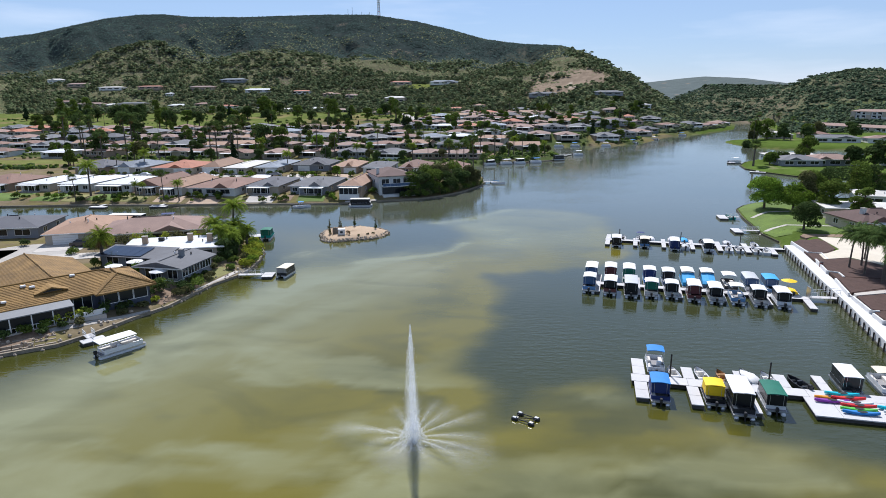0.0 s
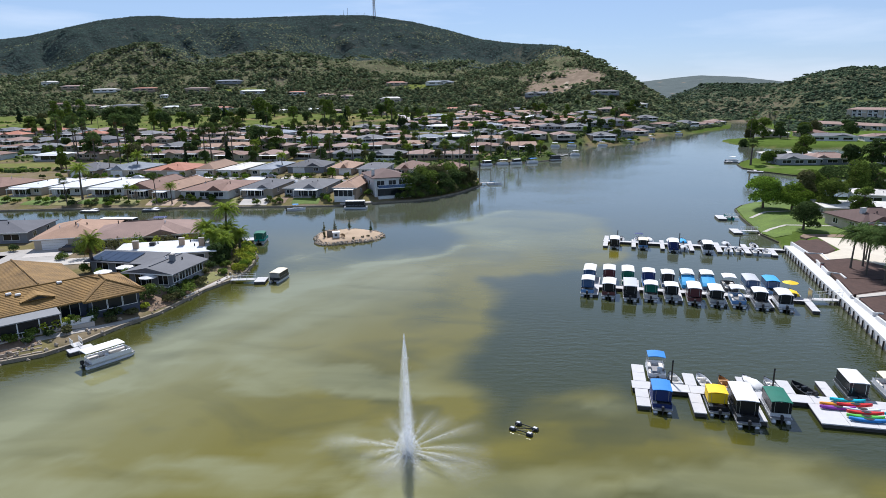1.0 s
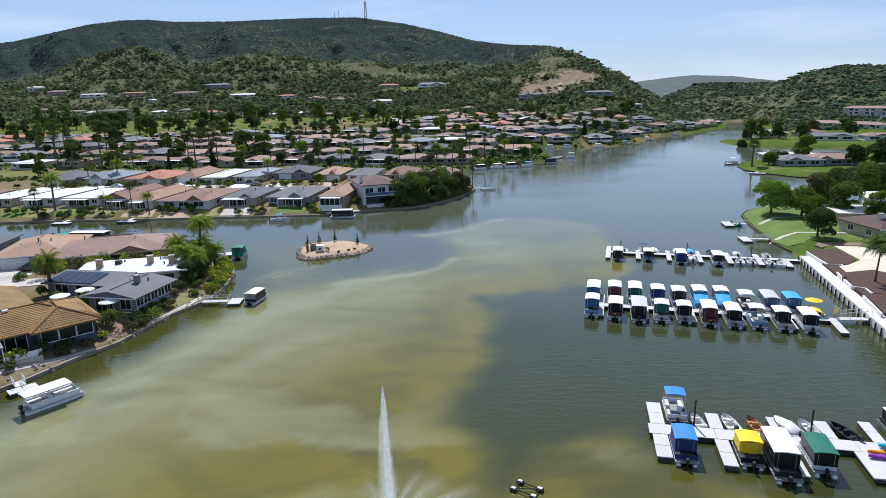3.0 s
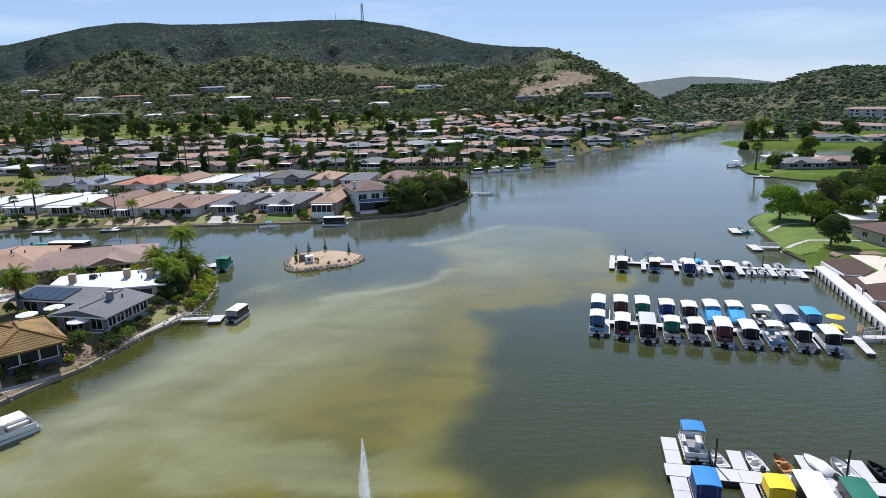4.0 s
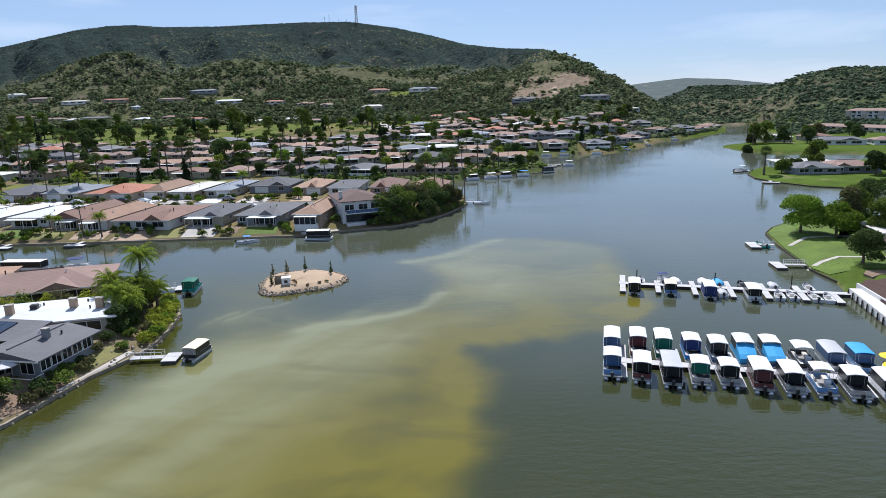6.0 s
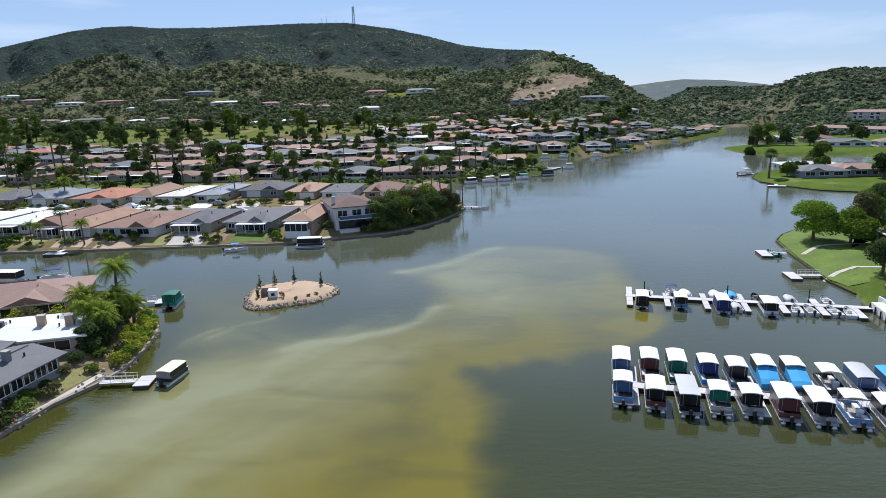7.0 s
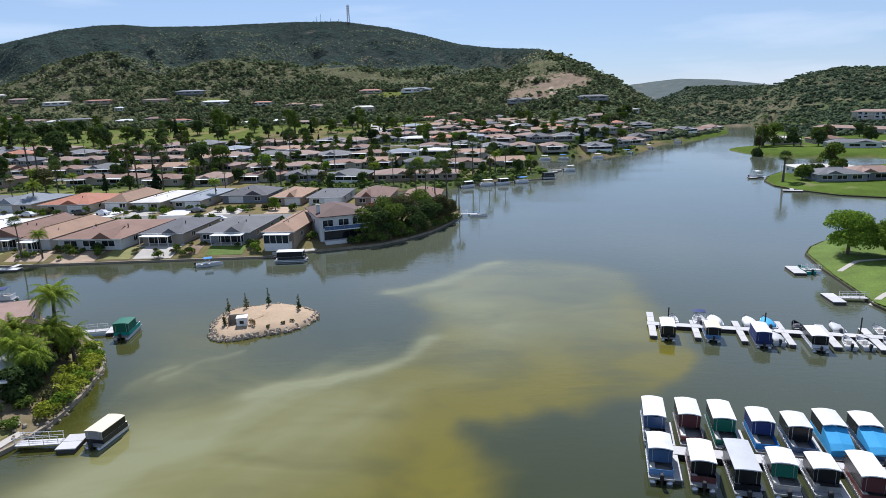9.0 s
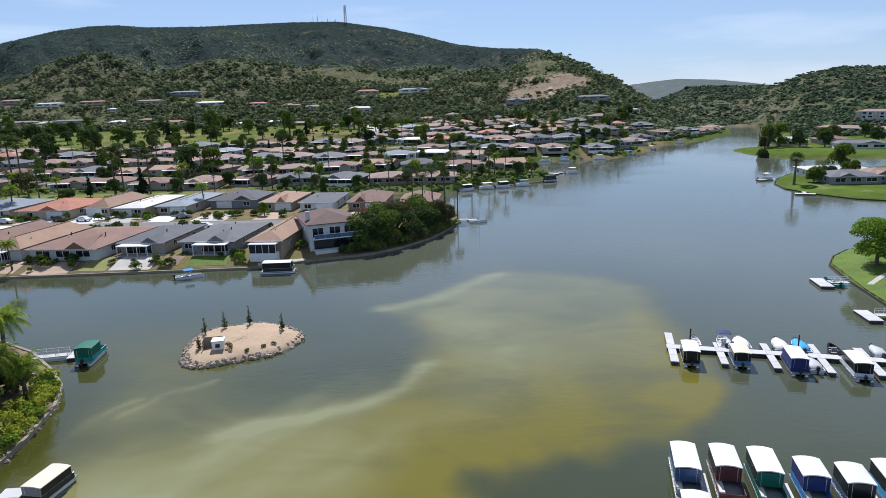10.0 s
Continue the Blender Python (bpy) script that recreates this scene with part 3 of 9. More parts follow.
# silt and pale tones fade out towards the western bank
shore = -outline_distance(WX, WY, LAKE)
off_bank = np.where(WX < -20, smooth(1.5, 11, shore + 5 * (fbm(WX / 10, WY / 10) - 0.5)), 1.0)
silt, pale = silt * (0.25 + 0.75 * off_bank), pale * off_bank
water_m = bpy.data.materials.new("lake_water")
water_m.use_nodes = True
nt, ns = water_m.node_tree, water_m.node_tree.nodes
wb = ns["Principled BSDF"]
wb.inputs["IOR"].default_value = 1.333
wb.inputs["Roughness"].default_value = 0.05
wb.inputs["Specular IOR Level"].default_value = 1.0
at = ns.new("ShaderNodeAttribute")
at.attribute_name = "tone"
sep = ns.new("ShaderNodeSeparateColor")
nt.links.new(at.outputs["Color"], sep.inputs[0])
geo = ns.new("ShaderNodeNewGeometry")
mp = ns.new("ShaderNodeMapping")
mp.inputs["Scale"].default_value = (0.06, 0.11, 1)
nt.links.new(geo.outputs["Position"], mp.inputs[0])
wisp = ns.new("ShaderNodeTexNoise")
wisp.inputs["Scale"].default_value, wisp.inputs["Detail"].default_value, wisp.inputs["Distortion"].default_value = 1.0, 7, 1.2
nt.links.new(mp.outputs[0], wisp.inputs["Vector"])
wr = ns.new("ShaderNodeMapRange")
wr.inputs[1].default_value, wr.inputs[2].default_value, wr.inputs[3].default_value, wr.inputs[4].default_value = 0.3, 0.7, 0.65, 1.35
nt.links.new(wisp.outputs["Fac"], wr.inputs[0])


def times(a, bnode):
    k = ns.new("ShaderNodeMath")
    k.operation, k.use_clamp = 'MULTIPLY', True
    nt.links.new(a, k.inputs[0])
    nt.links.new(bnode, k.inputs[1])
    return k.outputs[0]


def blend(fac, c1, c2):
    k = ns.new("ShaderNodeMixRGB")
    nt.links.new(fac, k.inputs[0])
    for sock, cc in ((k.inputs[1], c1), (k.inputs[2], c2)):
        if isinstance(cc, tuple):
            sock.default_value = (*cc, 1)
        else:
            nt.links.new(cc, sock)
    return k.outputs[0]


sxyz = ns.new("ShaderNodeSeparateXYZ")
nt.links.new(geo.outputs["Position"], sxyz.inputs[0])
# open water grows paler far off: sky reflection put into its base colour
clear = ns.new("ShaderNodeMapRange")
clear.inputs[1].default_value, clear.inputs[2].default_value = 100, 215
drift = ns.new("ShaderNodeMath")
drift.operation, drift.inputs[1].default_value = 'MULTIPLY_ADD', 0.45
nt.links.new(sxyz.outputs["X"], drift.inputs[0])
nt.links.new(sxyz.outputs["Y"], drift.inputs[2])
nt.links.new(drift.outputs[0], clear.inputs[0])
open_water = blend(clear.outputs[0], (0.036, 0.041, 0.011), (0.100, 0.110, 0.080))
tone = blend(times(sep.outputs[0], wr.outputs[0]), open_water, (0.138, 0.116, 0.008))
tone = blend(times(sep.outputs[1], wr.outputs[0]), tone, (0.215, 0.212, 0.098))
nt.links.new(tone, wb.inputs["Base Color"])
heights = None
for sc, dist, amp in (((0.5, 1.3, 1), 0.24, 1.0), ((1.9, 3.4, 1), 0.06, 1.0)):
    m1 = ns.new("ShaderNodeMapping")
    m1.inputs["Scale"].default_value = sc
    m1.inputs["Rotation"].default_value = (0, 0, radians(-14))
    nz = ns.new("ShaderNodeTexNoise")
    nz.inputs["Scale"].default_value, nz.inputs["Detail"].default_value = 1.0, 3
    nt.links.new(geo.outputs["Position"], m1.inputs[0])
    nt.links.new(m1.outputs[0], nz.inputs["Vector"])
    bp = ns.new("ShaderNodeBump")
    bp.inputs["Distance"].default_value, bp.inputs["Strength"].default_value = dist, 1.0
    nt.links.new(sep.outputs[2], bp.inputs["Strength"])
    nt.links.new(nz.outputs["Fac"], bp.inputs["Height"])
    if heights is not None:
        nt.links.new(heights, bp.inputs["Normal"])
    heights = bp.outputs[0]
nt.links.new(heights, wb.inputs["Normal"])
rip = 0.03 + 0.03 * smooth(-4, 4, silt_sd) + 0.24 * smooth(-2, 8, silt_sd) * smooth(-30, 10, WX) * smooth(102, 84, WY) + 0.06 * smooth(0.45, 0.6, fbm(WX / 40 + 5, WY / 18)) * smooth(90, 130, WY)
churn = np.hypot(WX + 7.15, WY - 54.5)
rip = rip + 0.10 * np.exp(-(churn / 9) ** 2)
pale = pale + 0.5 * np.exp(-(churn / 6) ** 2)
rip = rip + 0.12 * smooth(10, 2, shore) * smooth(130, 100, WY)
tagged(grid_mesh("lake_water", WX, WY, 0 * WX, water_m, np.clip(np.stack([silt, pale, rip], -1), 0, 1)), "murky green lake water with pale drifting silt and painted far sky sheen", "lake", kind="structure")


# ---------------------------------------------------------------- banks
def along(points, offset=0.0):
    """Points shifted to the left of a line by offset."""
    out = []
    for i, p in enumerate(points):
        a, b = Vector(points[max(i - 1, 0)][:2]), Vector(points[min(i + 1, len(points) - 1)][:2])
        d = (b - a).normalized()
        out.append((p[0] - d.y * offset, p[1] + d.x * offset))
    return out


def ribbon(points, o0, o1, z0, z1, shape=None):
    """A long block with a level top along a line."""
    s = shape or Shape()
    a, b = along(points, o0), along(points, o1)
    rings = [[(p[0], p[1], z0), (q[0], q[1], z0), (q[0], q[1], z1), (p[0], p[1], z1)] for p, q in zip(a, b)]
    return s.loft(rings)


def drape(points, o0, o1, lift, shape=None, step=2.0):
    """A strip that lies on the ground along a line."""
    s = shape or Shape()
    pts = [Vector(points[0])]
    for p in points[1:]:
        n = max(1, int((Vector(p) - pts[-1]).length / step))
        q0 = pts[-1]
        pts += [q0.lerp(Vector(p), (k + 1) / n) for k in range(n)]
    a, b = along(pts, o0), along(pts, o1)
    v, f = [], []
    for p, q in zip(a, b):
        z = max(gz(*p), gz(*q)) + lift
        v += [(p[0], p[1], z), (q[0], q[1], z)]
    f = [(2 * i, 2 * i + 1, 2 * i + 3, 2 * i + 2) for i in range(len(pts) - 1)]
    return s.add(v, f)


def bank(i0, i1, name, label, material, inner=0.22, outer=0.16, z1=0.47):
    pts = LAKE[i0:i1 + 1]
    return solo(name, ribbon(pts, -inner, outer, -1.2, z1), material, label, "seawall", "structure")


at_ix = {p: i for i, p in enumerate(LAKE)}
bank(at_ix[(-75, 64)], at_ix[(-72, 149)], "seawall", "weathered low concrete seawall along the gardens", M["seawall"])
bank(at_ix[(-72, 149)], at_ix[(-240, 160)], "seawall", "weathered low concrete seawall along the channel", M["seawall"])
bank(at_ix[(-240, 176)], at_ix[(-2, 236)], "seawall", "weathered low concrete seawall below the far houses", M["seawall"])
bank(at_ix[(-3, 300)], at_ix[(38, 334)], "seawall", "low concrete seawall round the far point", M["seawall"])
bank(at_ix[(98, 201)], at_ix[(64, 142)], "lawn_edge", "dark earth edging along the lawn shore", M["wet_edge"], 0.12, 0.1, z1=0.40)
bank(at_ix[(205, 345)], at_ix[(205, 240)], "lawn_edge", "dark earth edging round the eastern lawn", M["wet_edge"], 0.12, 0.1, z1=0.40)


# ---------------------------------------------------------------- boats
def arch_roof(x0, x1, y0, y1, z, rise=0.12, th=0.07, n=6):
    """A canopy bowed across its width, with a lip."""
    s = Shape()
    rings = []
    for k in range(n + 1):
        t = k / n
        x = x0 + (x1 - x0) * t
        h = z + rise * (1 - (2 * t - 1) ** 2)
        rings.append([(x, y0, h - th), (x, y1, h - th), (x, y1 - 0.04, h), (x, y0 + 0.04, h)])
    return s.loft(rings)


def outboard(parent, y, z, material, x=0.0):
    s = Shape()
    s.box(x - 0.17, y - 0.42, z + 0.25, x + 0.17, y + 0.05, z + 0.75, ch=0.07)
    s.box(x - 0.08, y - 0.28, z - 0.55, x + 0.08, y - 0.1, z + 0.3)
    s.box(x - 0.05, y - 0.5, z - 0.6, x + 0.05, y - 0.05, z - 0.5)
    return part("outboard_motor", s, material, parent)


def pontoon_boat(label, m, L=6.9, W=2.4, roof="canopy_white", sides="aluminium", style="enclosed", skirt="vinyl_dark", front=None, rz=2.55, r0=0.9, r1=None, rise=0.14, group="", tubes="aluminium", size=1.0):
    """Stern at the origin, bow along +y, waterline at z = 0."""
    b = thing("pontoon_boat", label, "pontoon boat", m @ Matrix.Scale(size, 4), group)
    hw = W / 2
    for sx in (-1, 1):
        s = Shape()
        s.tube([(sx * (hw - 0.36), -0.12, 0.16), (sx * (hw - 0.36), 0.1, 0.14), (sx * (hw - 0.36), L - 0.9, 0.14), (sx * (hw - 0.36), L - 0.35, 0.2), (sx * (hw - 0.36), L - 0.02, 0.33)], [0.26, 0.31, 0.31, 0.24, 0.05], 10)
        part("float_tube", s, M[tubes], b, smooth=True)
    part("deck", Shape().box(-hw, 0, 0.46, hw, L - 0.25, 0.56), M["carpet"], b)
    part("deck_trim", Shape().box(-hw - 0.03, -0.02, 0.43, hw + 0.03, 0.02, 0.6).box(-hw - 0.03, 0.02, 0.43, -hw, L - 0.25, 0.6).box(hw, 0.02, 0.43, hw + 0.03, L - 0.25, 0.6).box(-hw - 0.03, L - 0.25, 0.43, hw + 0.03, L - 0.21, 0.6), M["aluminium"], b)
    y0, y1 = 0.55, L - 0.6
    for nm, bx in (("side_panel", (-hw + 0.02, y0, 0.58, -hw + 0.06, y1, 1.18)), ("side_panel", (hw - 0.06, y0, 0.58, hw - 0.02, y1, 1.18)), ("bow_panel", (-hw + 0.06, y1 - 0.04, 0.58, hw - 0.06, y1, 1.18)), ("stern_panel", (-hw + 0.06, y0, 0.58, hw - 0.06, y0 + 0.04, 1.12))):
        part(nm, Shape().box(*bx), M[sides], b)
    s = Shape()
    for sx in (-1, 1):
        s.tube([(sx * (hw - 0.04), y0, 1.22), (sx * (hw - 0.04), y1, 1.22)], 0.022, 6)
    s.tube([(-hw + 0.04, y1, 1.22), (hw - 0.04, y1, 1.22)], 0.022, 6)
    part("rail", s, M["aluminium"], b)
    ra, rb = r0, (r1 if r1 else L - 0.9)
    if style != "bare":
        part("canopy", arch_roof(-hw - 0.02, hw + 0.02, ra, rb, rz, rise), M[roof], b, smooth=False)
        for sx in (-1, 1):
            for yy in (ra + 0.08, (ra + rb) / 2, rb - 0.08):
                part("canopy_post", Shape().tube([(sx * (hw - 0.06), yy, 1.1), (sx * (hw - 0.06), yy, rz)], 0.022, 6), M["aluminium"], b)
    if style == "enclosed":
        for sx in (-1, 1):
            part("side_curtain", Shape().box(sx * (hw - 0.035) - 0.012, ra + 0.1, 1.2, sx * (hw - 0.035) + 0.012, rb - 0.1, rz - 0.06), M[skirt], b)
        for yy, nm in ((ra + 0.06, "stern_curtain"), (rb - 0.06, "bow_curtain")):
            part(nm, Shape().box(-hw + 0.06, yy - 0.012, 1.14, hw - 0.06, yy + 0.012, rz - 0.04), M[front if front else skirt], b)
        for k in (-0.33, 0.33):
            part("curtain_frame", Shape().box(k * W - 0.02, ra + 0.03, 1.14, k * W + 0.02, ra + 0.046, rz - 0.04), M["aluminium"], b)
    if style == "cover":
        # canvas drawn over the bow rails
        s = Shape()
        rings = [[(-hw, y, 1.1), (-hw + 0.03, y, z), (0, y, z + 0.12), (hw - 0.03, y, z), (hw, y, 1.1)] for y, z in ((0.45, 1.2), (1.1, 1.55), (ra + 0.3, rz - 0.25))]
        part("canvas_cover", s.loft(rings, caps=True), M[front or "canvas_sky"], b)
        for sx in (-1, 1):
            part("side_curtain", Shape().box(sx * (hw - 0.035) - 0.012, ra + 0.3, 1.2, sx * (hw - 0.035) + 0.012, rb - 0.1, rz - 0.06), M[skirt], b)
    if style in ("open", "bare", "bimini"):
        for bx in ((-hw + 0.1, L * 0.55, 0.56, -hw + 0.65, y1 - 0.1, 1.0), (hw - 0.65, L * 0.5, 0.56, hw - 0.1, y1 - 0.1, 1.0), (-hw + 0.1, y0 + 0.1, 0.56, -hw + 0.65, 2.2, 1.0), (hw - 0.65, y0 + 0.1, 0.56, hw - 0.1, 1.8, 1.0)):
            part("seat", Shape().box(*bx, ch=0.06), M["vinyl_seat"], b)
        part("helm", Shape().box(0.2, L * 0.4, 0.56, 0.85, L * 0.4 + 0.4, 1.3, ch=0.06), M["hull_white"], b)
    if style == "enclosed":
        part("seat", Shape().box(-hw + 0.1, y0 + 0.4, 0.56, -hw + 0.6, y1 - 0.4, 1.0, ch=0.05), M["vinyl_seat"], b)
    outboard(b, -0.02, 0.42, M["metal_dark"])
    return b


def skiff(label, m, L=4.2, W=1.6, hull="hull_white", inside="vinyl_seat", cover=None, motor=True, group="", canopy=None):
    """A small boat: stern at the origin, bow along +y."""
    b = thing("skiff", label, "boat", m, group)
    outer, inner = [], []
    for t in (0, 0.2, 0.5, 0.75, 0.92, 1.0):
        w = W / 2 * (1 - max(0, (t - 0.35) / 0.65) ** 2.2) + 0.03
        y, sh = t * L, 0.55 + 0.18 * t * t
        outer.append([(-w, y, sh), (-w * 0.8, y, 0.0), (0, y, -0.12), (w * 0.8, y, 0.0), (w, y, sh), (w * 0.86, y, sh), (w * 0.7, y, 0.22), (-w * 0.7, y, 0.22), (-w * 0.86, y, sh)])
    part("hull", Shape().loft(outer), M[hull], b, smooth=False)
    part("transom", Shape().box(-W / 2 * 0.85, 0.0, 0.1, W / 2 * 0.85, 0.08, 0.55), M[hull], b)
    part("rub_rail", Shape().tube([(r[0][0], r[0][1], r[0][2]) for r in outer] + [(r[4][0], r[4][1], r[4][2]) for r in reversed(outer)], 0.035, 6), M["rubber"], b)
    if cover:
        rings = []
        for t in (0.02, 0.25, 0.5, 0.8, 0.98):
            w = W / 2 * (1 - max(0, (t - 0.35) / 0.65) ** 2.2) + 0.06
            hz = 0.62 + 0.35 * math.sin(math.pi * min(1, t * 1.1))
            rings.append([(-w, t * L, 0.5), (-w * 0.6, t * L, hz - 0.06), (0, t * L, hz), (w * 0.6, t * L, hz - 0.06), (w, t * L, 0.5)])
        part("boat_cover", Shape().loft(rings), M[cover], b, smooth=True)
    else:
        for t in (0.22, 0.5, 0.74):
            w = W / 2 * 0.75 * (1 - max(0, (t - 0.5)) * 1.2)
            part("thwart", Shape().box(-w, t * L - 0.15, 0.34, w, t * L + 0.15, 0.4), M[inside], b)
        part("console", Shape().box(-0.3, L * 0.36, 0.22, 0.3, L * 0.36 + 0.35, 0.85, ch=0.06), M[inside], b)
    if canopy:
        part("canopy", arch_roof(-W / 2 + 0.1, W / 2 - 0.1, L * 0.3, L * 0.62, 1.75, 0.1, 0.04), M[canopy], b)
        for sx in (-1, 1):
            for yy in (0.32, 0.6):
                part("canopy_post", Shape().tube([(sx * W * 0.42, L * 0.45, 0.5), (sx * W * 0.42, L * yy, 1.72)], 0.018, 5), M["aluminium"], b)
    if motor:
        outboard(b, 0.0, 0.3, M["metal_dark"])
    return b


def kayak(label, m, material):
    L, W = 3.4, 0.72
    rings = []
    for t in (0, 0.06, 0.25, 0.5, 0.75, 0.94, 1):
        w = W / 2 * math.sin(math.pi * (0.06 + 0.88 * t)) ** 0.7
        lift = 0.12 * (2 * t - 1) ** 2
        rings.append([(-w, t * L, 0.2 + lift), (-w * 0.6, t * L, lift), (w * 0.6, t * L, lift), (w, t * L, 0.2 + lift), (w * 0.5, t * L, 0.3 + lift), (-w * 0.5, t * L, 0.3 + lift)])
    k = thing("kayak", label, "kayak", m, "kayaks on the dock")
    part("hull", Shape().loft(rings), M[material], k, smooth=True)
    part("cockpit", Shape().prism([(0.22 * math.cos(a), 1.6 + 0.5 * math.sin(a)) for a in np.linspace(0, 6.2832, 13)[:-1]], 0.28, 0.32), M["rubber"], k)
    return k


# ---------------------------------------------------------------- docks
def dock(name, label, origin, ang, walk_len, width, fingers, z=0.5):
    """A floating dock; fingers: (distance along, width, reach towards -y, reach towards +y)."""
    d = thing(name, label, "dock", pose(*origin, 0, 0, ang))
    top, low = z, 0.06
    n = int(walk_len / 3)
    for k in range(n):
        x0, x1 = walk_len * k / n, walk_len * (k + 1) / n - 0.03
        part("deck_panel", Shape().box(x0, -width / 2, top - 0.1, x1, width / 2, top, ch=0.02), M["dock_deck"], d)
    part("float", Shape().box(0.05, -width / 2 + 0.06, -0.3, walk_len - 0.05, width / 2 - 0.06, top - 0.1), M["dock_side"], d)
    part("rub_strip", Shape().box(0, -width / 2 - 0.04, top - 0.16, walk_len, -width / 2, top - 0.04).box(0, width / 2, top - 0.16, walk_len, width / 2 + 0.04, top - 0.04), M["wood_pile"], d)
    for x, w, dn, up in fingers:
        f = part("finger", Shape(), M["dock_side"], d)
        s = Shape()
        if dn:
            s.box(x - w / 2 + 0.05, -width / 2 - dn + 0.05, -0.3, x + w / 2 - 0.05, -width / 2 - 0.05, top - 0.1)
        if up:
            s.box(x - w / 2 + 0.05, width / 2 + 0.05, -0.3, x + w / 2 - 0.05, width / 2 + up - 0.05, top - 0.1)
        f.data = s.mesh("finger", M["dock_side"])
        for a, b2 in ((-width / 2 - dn, -width / 2 - 0.045), (width / 2 + 0.045, width / 2 + up)):
            k = max(0, round((b2 - a) / 2.6))
            for j in range(k):
                part("deck_panel", Shape().box(x - w / 2, a + (b2 - a) * j / k, top - 0.1, x + w / 2, a + (b2 - a) * (j + 1) / k - 0.03, top - 0.003, ch=0.02), M["dock_deck"], f)
    return d


def on(origin, ang, x, y, z=0.0, turn=0.0):
    """A pose given in a dock's own directions."""
    return pose(*origin, 0, 0, ang) @ pose(x, y, z, 0, 0, turn)


def pile(m, h=2.2, r=0.09, label="dark timber mooring pile beside a dock"):
    p = thing("mooring_pile", label, "pile", m, "mooring piles")
    part("post", Shape().tube([(0, 0, -1.0), (0, 0, h)], r, 8), M["wood_pile"], p)
    part("cap", Shape().tube([(0, 0, h), (0, 0, h + 0.08), (0, 0, h + 0.22)], [r * 1.15, r * 1.15, 0.02], 8), M["white_paint"] if h < 2 else M["rubber"], p)
    return p


# near dock
D1, A1 = (16.6, 70.5, 0), -9.0
dock("dock", "pale floating dock with wide fingers and moored boats", D1, A1, 21.6, 1.9, [(0.95, 1.4, 4.1, 4.6), (6.5, 1.25, 4.5, 3.2), (12.2, 1.0, 5.0, 3.4), (16.6, 1.3, 0, 3.4), (20.8, 1.1, 0, 4.0)])
plat = thing("dock_platform", "broad pale dock platform with stacked kayaks", "dock", pose(*D1, 0, 0, A1))
for k in range(5):
    part("deck_panel", Shape().box(17.8 + 2.6 * k, -5.2, 0.38, 20.37 + 2.6 * k, -0.97, 0.5, ch=0.02), M["dock_deck"], plat)
part("float", Shape().box(17.9, -5.1, -0.3, 30.7, -1.0, 0.38), M["dock_side"], plat)
part("walkway", Shape().box(21.63, -0.94, 0.38, 32, 0.9, 0.5, ch=0.02), M["dock_deck"], plat)
part("walkway_float", Shape().box(21.7, -0.9, -0.3, 31.9, 0.85, 0.38), M["dock_side"], plat)
q = 0.82
pontoon_boat("pontoon boat with a bright blue canopy and white hull", on(D1, A1, 2.95, 1.9), L=5.6, roof="canvas_blue", sides="hull_white", style="bimini", r0=2.2, r1=4.6, rz=2.9, size=q)
pontoon_boat("pontoon boat under a blue roof with navy canvas sides", on(D1, A1, 2.75, -5.6), L=5.6, roof="canvas_blue", sides="canvas_navy", style="enclosed", skirt="canvas_navy", r0=1.3, rz=2.6, size=q)
pontoon_boat("pontoon boat with a yellow canopy and orange-yellow drop curtain", on(D1, A1, 8.35, -5.1), L=5.0, roof="canvas_yellow", sides="vinyl_dark", style="enclosed", skirt="canvas_yellow", r0=1.5, rz=2.5, size=q)
pontoon_boat("large pontoon boat with a flat white roof and black sides", on(D1, A1, 10.75, -6.9), L=7.4, W=2.5, roof="canopy_white", sides="hull_black", style="enclosed", r0=1.3, rz=2.8, rise=0.1, size=q + 0.04)
pontoon_boat("deck boat with a dark green roof and white cabin", on(D1, A1, 14.15, -5.1), L=5.6, roof="canvas_green", sides="hull_white", style="enclosed", r0=0.35, rz=2.6, tubes="hull_white", size=q)
skiff("small white dinghy on a dock", on(D1, A1, 5.1, 1.1, 0, 12), L=2.8, W=1.2, motor=False)
skiff("small white skiff with an outboard motor", on(D1, A1, 8.2, 1.1, 0, 10), L=3.2, W=1.4)
skiff("varnished wooden rowing boat", on(D1, A1, 10.6, 1.1, 0, 14), L=2.9, W=1.25, hull="hull_wood", inside="hull_wood", motor=False)
skiff("runabout under a white cover", on(D1, A1, 13.9, 1.0, 0, 20), L=3.9, W=1.7, cover="canopy_white")
skiff("white skiff with a pointed bow", on(D1, A1, 15.6, 1.0, 0, 12), L=3.6, W=1.2, motor=False)
skiff("black inflatable boat with an outboard motor", on(D1, A1, 19.0, 1.2, 0, 26), L=3.2, W=1.4, hull="hull_black", inside="hull_black")
pontoon_boat("pontoon boat with a square white roof and dark windows", on(D1, A1, 23.4, 1.2), L=5.8, roof="canopy_white", sides="hull_black", style="enclosed", r0=0.3, rz=2.6, rise=0.05, size=q)
pontoon_boat("white pontoon boat with a cream canopy", on(D1, A1, 27.4, 1.4), L=6.2, roof="canopy_cream", sides="hull_white", style="bimini", r0=2.4, r1=4.8, size=q)
pontoon_boat("white pontoon boat with a pale canopy", on(D1, A1, 30.3, 1.4), L=6.2, roof="canopy_white", sides="hull_white", style="bimini", r0=2.0, r1=4.6, size=q)
